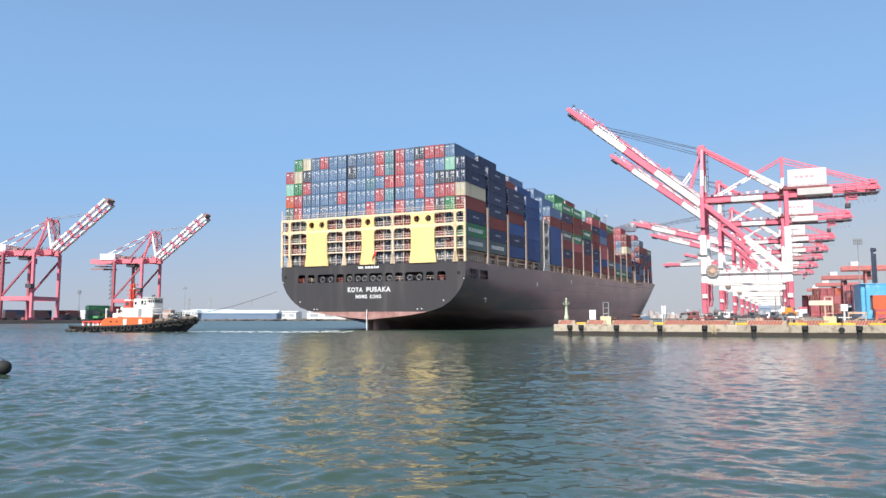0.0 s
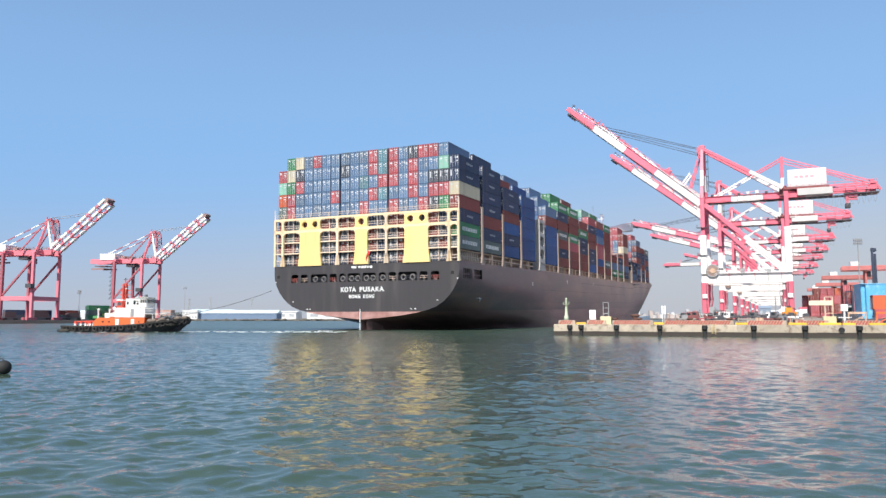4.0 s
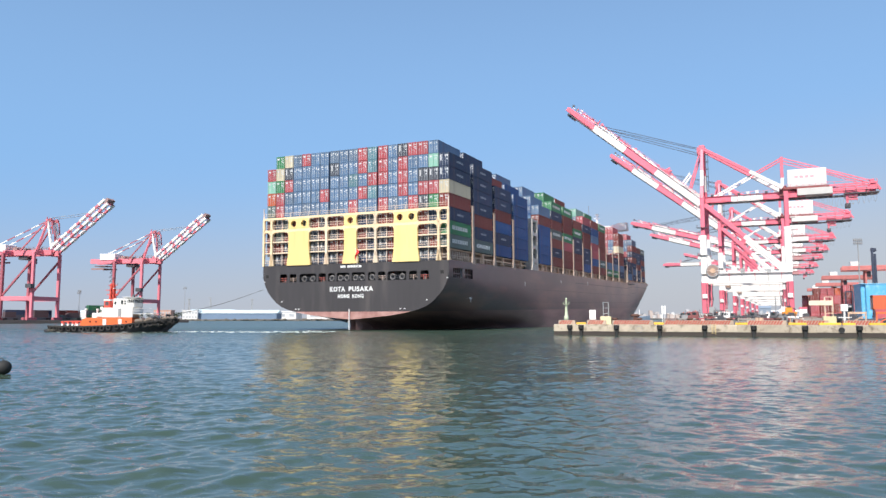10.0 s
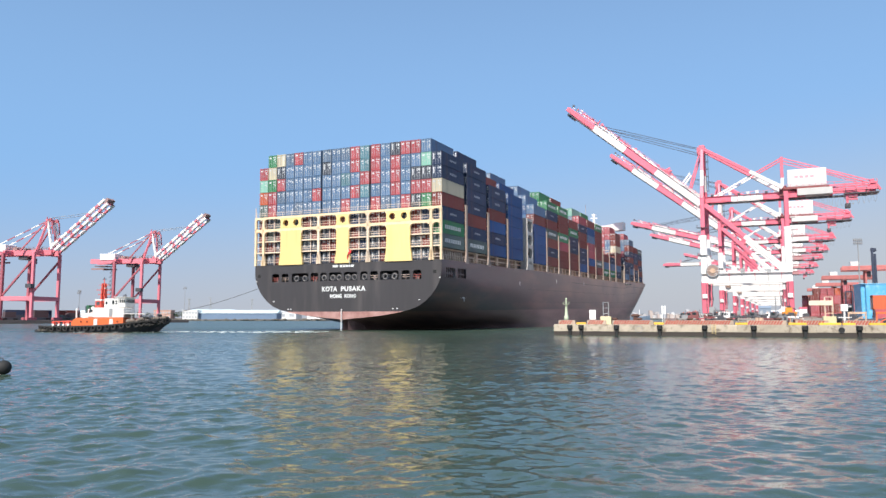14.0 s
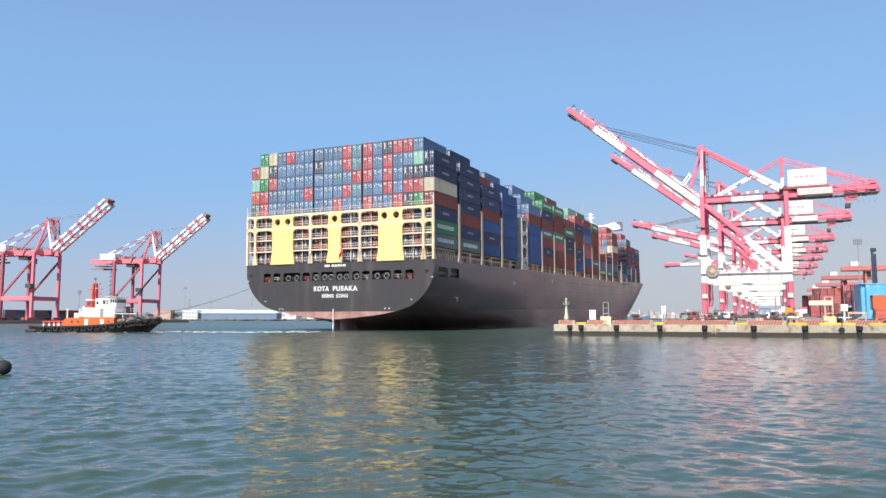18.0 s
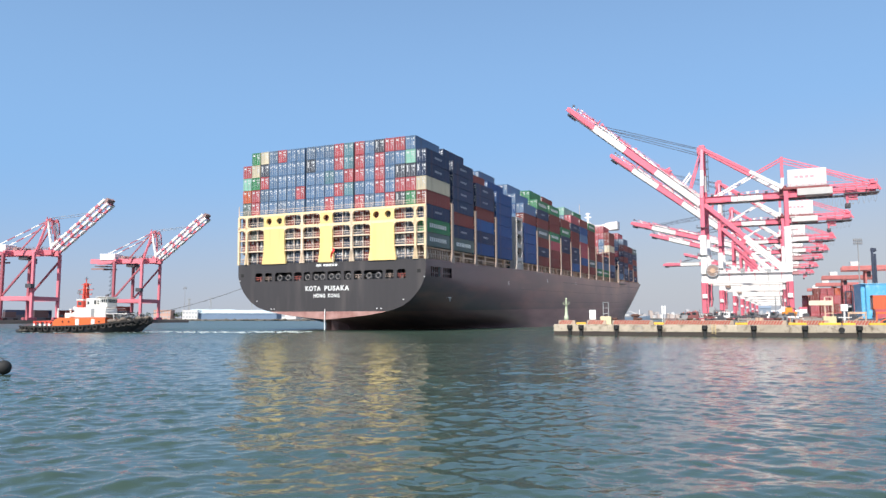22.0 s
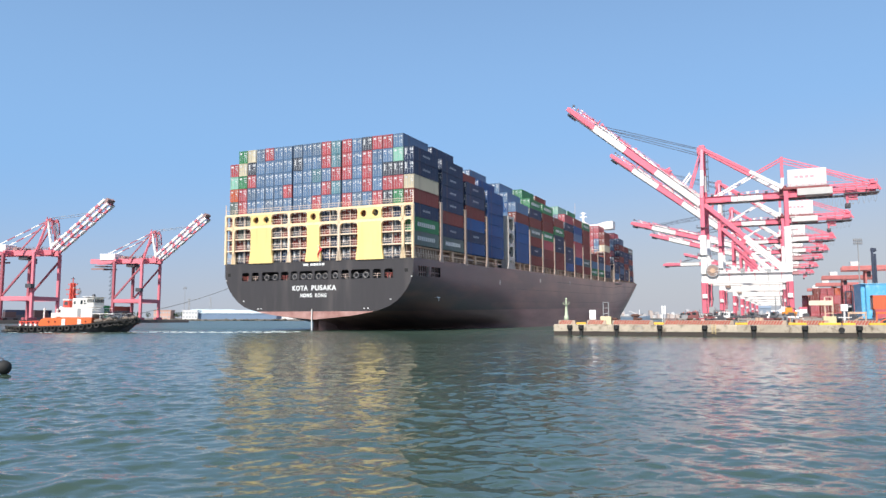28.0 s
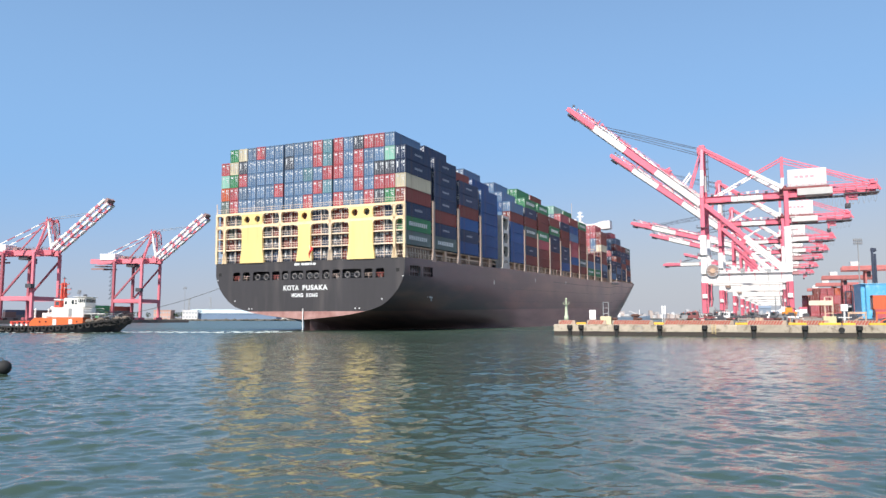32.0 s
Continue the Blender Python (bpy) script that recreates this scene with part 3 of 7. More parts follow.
POST = mat("dull_beige_post_paint", (0.40, 0.31, 0.26), 0.7, stain=(0.25, 0.15, 0.10), stain_amount=0.4, scale=0.5)


def deck_gear():
    for y in BAY_Y:
        if y == 67.3:
            continue
        zd = lerp_table(DECK_Z, y) - 0.35
        w = min(half_breadth(y - 1, 16) - 0.15, 23.93)
        top = 28.1 if y < 160 else 29.2 if y < 200 else 24.5
        lb = part("lashing_bridge", MB().beam((-w, y - 0.95, top), (w - 0.2, y - 0.95, top), 0.7, 0.3).beam((-w, y - 0.95, 21.5), (w - 0.2, y - 0.95, 21.5), 0.7, 0.25).beam((-w, y - 0.95, 24.7), (w - 0.2, y - 0.95, 24.7), 0.7, 0.2), PALE, SHIP, "beige lashing bridge between container bays")
        for x in (-w, -w * 0.5, 0, w * 0.5, w):
            p = MB().box(x - 0.16, x + 0.16, y - 1.4, y - 0.5, zd, top)
            if abs(x) == w:
                # foot widens into a plate bracket at the deck
                p.loft([[(x - 0.2, y - 0.95 - k, z), (x + 0.2, y - 0.95 - k, z), (x + 0.2, y - 0.95 + k, z), (x - 0.2, y - 0.95 + k, z)] for z, k in ((zd, 1.15), (zd + 0.9, 0.8), (zd + 2.2, 0.5))])
            part("post", p, POST, lb)
        if y < 60:
            # steel ladders and lashing rods in the gap above the bridge
            for k in range(4):
                part("lashing_rod", MB().beam((w - 0.5, y - 1.25 + 0.2 * k, top), (w - 0.5, y - 1.25 + 0.2 * k, top + 6.5), 0.06), STEEL, lb)
            for k in range(9):
                part("ladder_tread", MB().beam((w - 0.5, y - 1.3, top + 0.7 * k), (w - 0.5, y - 0.6, top + 0.7 * k + 0.3), 0.07), STEEL, lb)
    # hatch coaming inboard of the walkway
    for s in (-1, 1):
        for a, b in ((1.0, 56.0), (67.0, 205.0), (216.0, 268.0)):
            part("hatch_coaming", MB().box(min(s * 21.9, s * 22.2), max(s * 21.9, s * 22.2), a, b, 15.0, 17.7), mat("brown_coaming_paint", (0.36, 0.24, 0.17), 0.65, stain=(0.2, 0.11, 0.06), stain_amount=0.5, grain=0.3, scale=0.5), SHIP)
    # bent stanchions under the outer stacks, one or two to a bay
    for y in BAY_Y[:13]:
        for yy in ((y + 6.1,) if y < 60 else (y + 4.0, y + 8.2)):
            zd = lerp_table(DECK_Z, yy) - 0.36
            w = min(half_breadth(yy, 16.5) - 0.55, 23.4)
            for s in (-1, 1):
                st = MB().loft([[(s * w - 0.3, yy - k, z), (s * w + 0.3, yy - k, z), (s * w + 0.3, yy + k, z), (s * w - 0.3, yy + k, z)] for z, k in ((zd, 0.95), (zd + 0.5, 0.62), (17.0, 0.5), (17.5, 0.75))])
                part("stanchion", st, TAN, SHIP)
    for y in BAY_Y[13:]:
        for k in range(4):
            yy = y + 0.6 + k * 3.65
            zd = lerp_table(DECK_Z, yy) - 0.36
            w = min(half_breadth(yy, 16.5) - 0.6, 23.4)
            for s in (-1, 1):
                part("stanchion", MB().box(s * w - 0.3, s * w + 0.3, yy - 0.4, yy + 0.4, zd, 17.72), TAN, SHIP)
    # raking fence stays beside the stern bay
    for s in (-1, 1):
        for k in range(9):
            yy = 2.2 + 1.25 * k
            part("stay_post", MB().beam((s * 23.6, yy, 14.7), (s * 23.3, yy + 0.35, 17.1), 0.2, 0.3), PALE, SHIP)
        part("stay_rail", MB().beam((s * 23.5, 1.0, 16.1), (s * 23.5, 13.5, 16.15), 0.14), PALE, SHIP)
    for a, b, z in ((0.5, 56, 17.45), (67, 205, 17.55), (67, 205, 16.35), (14.5, 56, 16.4)):
        for s in (-1, 1):
            part("container_rail", MB().beam((s * 23.2, a, z), (s * 23.2, b, z), 0.3, 0.32), TAN, SHIP)
    # side rails of the after deck
    for s in (-1, 1):
        part("side_pillar", MB().box(s * 23.2 - 0.5, s * 23.2 + 0.5, 206.2, 207.4, 15.3, 24).box(s * 23.2 - 0.5, s * 23.2 + 0.5, 212.8, 213.8, 15.3, 22), PALE, SHIP)
        r = part("deck_rail", MB().tube((s * 23.9, 1, 16.1), (s * 23.9, 52, 16.3), 0.05, n=5).tube((s * 23.9, 1, 15.6), (s * 23.9, 52, 15.8), 0.04, n=5), PALE, SHIP)
        for k in range(12):
            yy = 1 + k * 2.2
            part("rail_post", MB().tube((s * 23.9, yy, lerp_table(DECK_Z, yy) - 0.35), (s * 23.9, yy, 16.1 + yy * 0.004), 0.06, n=5), PALE, r)
    # pale box frame beside the engine casing, pierced along the side by rounded openings
    cfp = mat("casing_frame_paint", (0.58, 0.54, 0.50), 0.6, stain=(0.3, 0.22, 0.16), stain_amount=0.4, scale=0.5)
    for s in (-1, 1):
        xo, xi = s * 23.9, s * 21.7
        x0, x1 = min(xo, xi), max(xo, xi)
        zd = 15.1
        body = MB().box(x0, x1, 60.4, 60.9, zd, 30.4).box(x0, x1, 65.0, 65.8, zd, 30.4).box(x0 + 0.02, x1 - 0.02, 60.9, 65.0, 29.6, 30.38)
        f = part("casing_frame", body, cfp, SHIP, "pale grey box frame beside the engine casing")
        for z in (18.4, 22.2, 26.0):
            p = MB().box(xo - 0.2 if s > 0 else xo, xo if s > 0 else xo + 0.2, 60.9, 65.0, z - 0.45, z + 0.45)
            for yy, sg in ((60.9, 1), (65.0, -1)):
                for zz, sz in ((z + 0.45, 1), (z - 0.45, -1)):
                    pts = [(yy, zz)] + [(yy + sg * 1.3 * (1 - math.sin(a)), zz + sz * 1.3 * (1 - math.cos(a))) for a in [i * math.pi / 8 for i in range(5)]]
                    p.loft([[(xx, py, pz) for py, pz in pts] for xx in ((xo - 0.19, xo - 0.01) if s > 0 else (xo + 0.01, xo + 0.19))])
            part("cross_plate", p, cfp, f)
        for yy in (62.2, 63.6):
            part("slot_bar", MB().box(min(xo, xo - s * 0.25), max(xo, xo - s * 0.25), yy, yy + 0.3, zd, 17.95), cfp, f)
        part("foot_plate", MB().loft([[(xo - 0.3 * s, 60.4 - k, z), (xo, 60.4 - k, z), (xo, 65.8 + k, z), (xo - 0.3 * s, 65.8 + k, z)] for z, k in ((zd, 1.3), (zd + 0.8, 0.5), (zd + 2.0, 0.0))]), cfp, f)
        st = MB()
        for k in range(6):
            za, zb = zd + 0.5 + 2.3 * k, zd + 2.8 + 2.3 * k
            ya, yb = (61.3, 64.6) if k % 2 else (64.6, 61.3)
            st.beam((s * 22.7, ya, za), (s * 22.7, yb, zb), 0.7, 0.15)
            st.box(s * 22.7 - 0.5, s * 22.7 + 0.5, yb - 0.5, yb + 0.5, zb - 0.06, zb + 0.06)
        part("stair", st, STEEL, f)
    cs = part("engine_casing", MB().box(-11, 11, 58, 65.5, 16, 38, 0.3), mat("casing_grey", (0.55, 0.56, 0.55), 0.6, stain=(0.3, 0.22, 0.16), stain_amount=0.3), SHIP, "pale grey engine casing between container bays")
    part("funnel", MB().box(-4.5, 4.5, 59, 64.5, 38, 40.5, 0.8), STEEL, cs)
    # deckhouse and bridge
    dh = part("deckhouse", MB().box(-15, 15, 206.4, 213.6, 17, 41.4, 0.3), WHITE, SHIP, "white deckhouse with navigation bridge and open wings")
    br = part("bridge", MB().box(-13, 13, 205.4, 213.4, 41.4, 44.4, 0.25), WHITE, dh)
    part("bridge_windows", MB().box(-12.6, 12.6, 205.36, 213.44, 42.6, 43.7), GLASS, dh)
    for s in (-1, 1):
        wg = MB()
        wg.loft([[(s * x, y, z) for y, z in ((206.0, z0), (211.8, z0), (211.8, z1), (206.0, z1))] for x, z0, z1 in ((13, 41.4, 43.2), (18, 41.5, 43.2), (21.5, 40.6, 44.2), (25.4, 40.9, 44.5))])
        part("bridge_wing", wg, WHITE, dh, "white enclosed bridge wing")
        part("wing_strut", MB().beam((s * 15, 208.9, 37.5), (s * 21, 208.9, 41.0), 0.5), WHITE, dh)
    part("radar_mast", MB().beam((11, 209, 44.4), (11, 209, 49.6), 0.9).box(9.4, 12.6, 208.7, 209.3, 47.2, 47.6).box(9.9, 12.1, 208.7, 209.3, 48.8, 49.2), WHITE, dh)
    part("radar_dome", MB().blob((8.5, 209, 45.3), 0.9, 0.9, 1.0), WHITE, dh)
    part("aerial", MB().tube((7, 209, 44), (7, 209, 54), 0.08, n=5), PALE, dh)
    # forecastle
    part("breakwater", MB().box(-12, 12, 292, 292.5, 17.0, 20.0), HULL, SHIP)
    part("fore_mast", MB().beam((0, 308, 17.5), (0, 308, 27), 0.7), WHITE, SHIP)
    # small white tug marks and scuppers on the side
    for y, z in ((13.5, 7.0), (52, 10.8), (90, 12.5), (128, 12.8)):
        w = half_breadth(y, z) + 0.02
        part("side_mark", MB().box(w, w + 0.05, y, y + 0.35, z, z + 1.1), WHITE_MARK, SHIP)
    w = half_breadth(15.0, 7.0) + 0.05
    part("side_mark", MB().box(w, w + 0.06, 14.2, 16.0, 6.95, 7.2).box(w, w + 0.06, 15.0, 15.3, 6.2, 7.9), WHITE_MARK, SHIP)
    for s in (-1, 1):
        de = MB()
        for k in range(30):
            ya, yb = 66 + k * 7.5, 73.5 + k * 7.5
            za, zb = lerp_table(DECK_Z, ya) + 0.02, lerp_table(DECK_Z, yb) + 0.02
            de.beam((s * (half_breadth(ya, za) - 0.25), ya, za), (s * (half_breadth(yb, zb) - 0.25), yb, zb), 0.4, 0.3)
        part("deck_edge_bar", de, TAN, SHIP)
    # long rubbing ledges and plate seams of the side
    for drop, y0, y1, r in ((2.4, 110, 285, 0.10), (5.6, 60, 265, 0.05), (9.2, 70, 250, 0.05)):
        for s in (-1, 1):
            lg = MB()
            pts = []
            for k in range(25):
                yy = y0 + (y1 - y0) * k / 24
                z = lerp_table(DECK_Z, yy) - drop
                pts.append((s * (half_breadth(yy, z) + 0.02), yy, z))
            for p, q in zip(pts, pts[1:]):
                lg.beam(p, q, r, r * 1.6)
            part("side_ledge", lg, STEEL, SHIP)
    part("pilot_ladder_platform", MB().box(23.4, 26.0, 214, 222, 15.2, 15.7), STEEL, SHIP)


deck_gear()
# ---- containers on board ----
PAINT = {
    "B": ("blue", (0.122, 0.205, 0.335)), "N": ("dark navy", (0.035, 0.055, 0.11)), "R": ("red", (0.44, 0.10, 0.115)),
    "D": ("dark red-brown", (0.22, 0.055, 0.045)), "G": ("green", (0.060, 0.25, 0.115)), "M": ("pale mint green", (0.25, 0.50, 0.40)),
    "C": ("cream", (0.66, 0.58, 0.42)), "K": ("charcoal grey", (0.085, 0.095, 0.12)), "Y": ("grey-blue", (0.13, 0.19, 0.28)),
    # U: darker blue for the starboard side, its shade put into the colour
    "U": ("deep blue", (0.030, 0.095, 0.26)),
    "O": ("orange-red", (0.58, 0.13, 0.06)), "T": ("teal grey", (0.12, 0.24, 0.29)), "S": ("grey-green", (0.13, 0.17, 0.16)),
}
CMAT = {k: mat("container_" + v[0].replace(" ", "_").replace("-", "_"), v[1], 0.55, vary=0.14, grain=0.22, scale=0.5,
               stain=(0.16, 0.09, 0.06), stain_amount=0.35, streak=True, spec=0.25) for k, v in PAINT.items()}
RIDERS = []
CW, CL = 2.36, 12.19


def container_body(h, material):
    """Ribbed steel box: sides pressed into flutes between a heavier frame; origin at the middle of its foot's aft edge."""
    mb = MB()
    w = CW / 2
    fl = 0.05
    nfl = 14
    for sgn in (1, -1):
        prof = []
        y = 0.14
        step = (CL - 0.28) / nfl
        for i in range(nfl):
            prof += [(w - 0.01, y), (w - 0.01, y + step * 0.38), (w - fl, y + step * 0.5), (w - fl, y + step * 0.88)]
            y += step
        prof.append((w - 0.01, CL - 0.14))
        base = len(mb.v)
        for x, yy in prof:
            mb.v += [(sgn * x, yy, 0.14), (sgn * x, yy, h - 0.12)]
        for i in range(len(prof) - 1):
            a = base + 2 * i
            q = (a, a + 2, a + 3, a + 1)
            mb.f.append(q if sgn > 0 else q[::-1])
        mb.box(min(sgn * w, sgn * (w - 0.12)), max(sgn * w, sgn * (w - 0.12)), 0.14, CL - 0.14, 0, 0.14)
        mb.box(min(sgn * w, sgn * (w - 0.10)), max(sgn * w, sgn * (w - 0.10)), 0.14, CL - 0.14, h - 0.12, h)
        for y0 in (0, CL - 0.14):
            mb.box(min(sgn * w, sgn * (w - 0.14)), max(sgn * w, sgn * (w - 0.14)), y0, y0 + 0.14, 0, h)
    mb.box(-w + 0.1, w - 0.1, 0.05, CL - 0.05, h - 0.07, h - 0.02)
    mb.box(-w + 0.14, w - 0.14, 0.0, 0.12, 0, 0.16)
    mb.box(-w + 0.14, w - 0.14, 0.0, 0.12, h - 0.14, h)
    mb.box(-w + 0.14, w - 0.14, CL - 0.1, CL - 0.03, 0, h)
    return mb.mesh("container", material)


GALV = mat("galvanised_rod", (0.46, 0.48, 0.50), 0.5, 0.3, grain=0.3)
# lettering lower on the doors: from x, to x, top and foot below the lintel
LOWER_MARKS = {
    0: (), 1: ((0.55, 0.86, 1.5, 1.3),), 2: ((0.55, 0.88, 1.5, 1.25),), 6: ((0.6, 0.86, 2.0, 1.85),), 7: ((-0.5, -0.2, 1.45, 1.3),),
}


def container_door(h, material, side):
    """One door leaf with hinge bars, and its two galvanised locking rods with their keepers; side 1 to starboard, -1 to port."""
    mb = MB()
    x0, x1 = 0.02, CW / 2 - 0.15
    mb.box(x0, x1, 0.075, 0.12, 0.17, h - 0.15)
    for z in (0.5, 1.05, 1.75, h - 0.45):
        mb.box(0.03, x1 - 0.02, 0.05, 0.08, z, z + 0.07)
    painted = len(mb.f)
    for x in (0.34, 0.92):
        mb.tube((x, 0.03, 0.08), (x, 0.03, h - 0.08), 0.035, n=5)
        mb.box(x - 0.22, x + 0.03, 0.0, 0.04, 1.05, 1.13)
        for z in (0.1, 0.75, h - 0.7, h - 0.2):
            mb.box(x - 0.07, x + 0.07, 0.02, 0.07, z, z + 0.09)
    if side < 0:
        mb.v, mb.f = [(-x, y, z) for x, y, z in mb.v], [f[::-1] for f in mb.f]
    me = mb.mesh("door", material)
    me.materials.append(GALV)
    for p in me.polygons:
        p.material_index = 0 if p.index < painted else 1
    return me


TEMPLATES = {}


def container_template(code, h, marks):
    key = (code, h, marks)
    if key in TEMPLATES:
        return TEMPLATES[key]
    m = CMAT[code]
    bkey = ("body", code, h)
    if bkey not in TEMPLATES:
        TEMPLATES[bkey] = container_body(h, m)
        TEMPLATES[("doorR", code, h)] = container_door(h, m, 1)
        TEMPLATES[("doorL", code, h)] = container_door(h, m, -1)
    ob = new("container", TEMPLATES[bkey])
    tagged(ob, label=PAINT[code][0] + " ribbed steel shipping container stacked on the ship", category="shipping container", group="containers stacked on the ship")
    part("door", TEMPLATES[("doorL", code, h)], m, ob)
    part("door", TEMPLATES[("doorR", code, h)], m, ob)
    sets = {
        0: ((-0.95, -0.3, 0.72, 0.42), (-0.62, -0.3, 1.22, 0.95), (0.14, 0.46, 0.95, 0.66), (0.62, 0.98, 0.78, 0.42), (0.66, 0.98, 1.25, 0.98)),
        1: ((-0.98, -0.35, 0.8, 0.42), (0.15, 0.5, 0.62, 0.40), (0.65, 1.0, 0.62, 0.42), (0.2, 0.8, 1.15, 0.95)),
        6: ((-0.9, -0.25, 0.68, 0.45), (0.18, 0.4, 0.8, 0.6), (0.64, 0.96, 0.7, 0.45), (0.64, 0.86, 1.6, 1.3)),
        7: ((-0.5, -0.12, 0.75, 0.45), (-0.95, -0.62, 1.05, 0.8), (0.16, 0.44, 1.0, 0.5), (0.66, 1.0, 1.2, 0.75)),
        2: ((-0.85, -0.55, 1.7, 0.4), (0.2, 0.45, 0.9, 0.4), (0.6, 1.0, 0.9, 0.4)),
    }
    if marks < 10:
        kind = marks if marks > 5 else marks % 3
        for x0, x1, d0, d1 in sets[kind] + LOWER_MARKS[kind]:
            mk = ("mark", h, x0, x1, d0)
            if mk not in TEMPLATES:
                TEMPLATES[mk] = MB().box(x0, x1, 0.03, 0.05, h - d0, h - d1).mesh("marking", mat("faded_white_marking", (0.60, 0.62, 0.63), 0.6, grain=0.2))
            part("marking", TEMPLATES[mk], None, ob)
    if 3 <= marks % 10 <= 5:
        pale = code in "GS"
        word = MB()
        spans = [(1.6 + 0.98 * i, 2.3 + 0.98 * i) for i in range(9)] if pale else [(4.3 + 0.62 * i, 4.75 + 0.62 * i) for i in range(6)]
        for a, b in spans:
            word.box(CW / 2 - 0.009, CW / 2 + 0.004, a, b, h * (0.36 if pale else 0.44), h * (0.66 if pale else 0.6))
        part("side_lettering", word, mat("white_lettering", (0.66, 0.68, 0.66), 0.6) if pale else mat("faded_lettering", (0.30, 0.34, 0.40), 0.6), ob)
    TEMPLATES[key] = ob
    ob["unused"] = 1
    return ob


def put_container(code, h, marks, x, y, z):
    t = container_template(code, h, marks)
    local = pose(x, y, z)
    m = SHIP.matrix_basis @ local
    if "unused" in t:
        del t["unused"]
        t.matrix_basis = m
        ob = t
    else:
        ob = copy_thing(t, m)
    RIDERS.append((ob, local))


COL_X = [-22.62 + 2.485 * i + (0.28 if i > 6 else 0) + (0.28 if i > 11 else 0) for i in range(19)]
BASE_Z = 17.75
# stern bay, tiers from the top; one letter a column, port to starboard; "." none
STERN = [
    ".GCYRBBYBYRTRBKRRB.",
    "RCKBBBBKBBRTRBRBBMK",
    "MGRBBBBBBTBRRBRBKKK",
    "ORYBBBRBBBRTBBRBRRC",
    "SRBBYBBBBRBBRYBRKGD",
    # tiers behind the frame: dark codes, their shade put into the colours
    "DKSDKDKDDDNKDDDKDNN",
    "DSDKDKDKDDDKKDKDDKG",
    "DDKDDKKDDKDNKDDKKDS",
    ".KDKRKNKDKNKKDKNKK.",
]
# the other bays: y of the aft face, outer column from the top, next column inward from the top, third column's and inner tiers, colour of the inner tops
TIER = 2.93
BAYS = [
    (15.2, "NNNNDNS", "NNNNDNBN", 8, 8, "N"), (29.5, "NNDUNU", "DNNBDNB", 7, 7, "N"), (44.1, "UUUUUU", "UUUUNUU", 8, 8, "B"),
    (67.3, "BDUUUU", "BURUUUU", 8, 8, "B"), (81.3, "GNDSDND", "GGRNDBDN", 8, 8, "G"), (95.4, "GDDGRDD", "DRDNDDBD", 8, 7, "D"),
    (109.5, "DGNNDD", "RNDBDD", 6, 6, "D"), (123.6, "RNDDNNU", "MYRBNDDB", 8, 7, "M"), (137.7, "DUBRRUD", "GDBRNBDN", 8, 7, "D"),
    (151.7, "GDDDDSD", "GDRDDBD", 7, 7, "G"), (165.6, "DBG", "NBD", 3, 3, "B"), (179.5, "NBG", "DBN", 3, 3, "N"),
    (193.4, "DDCDDBN", "RRBBRBNN", 8, 8, "R"), (215.3, "NNB", "NBD", 3, 3, "N"), (229.0, "YDNDNBN", "RYBRNDBN", 8, 8, "R"),
    (242.8, "DNNDNN", "NBDNNB", 6, 6, "B"), (256.4, "SNDNDN", "NDNBND", 6, 6, "N"), (270.2, "NB", "BN", 2, 2, "N"),
]


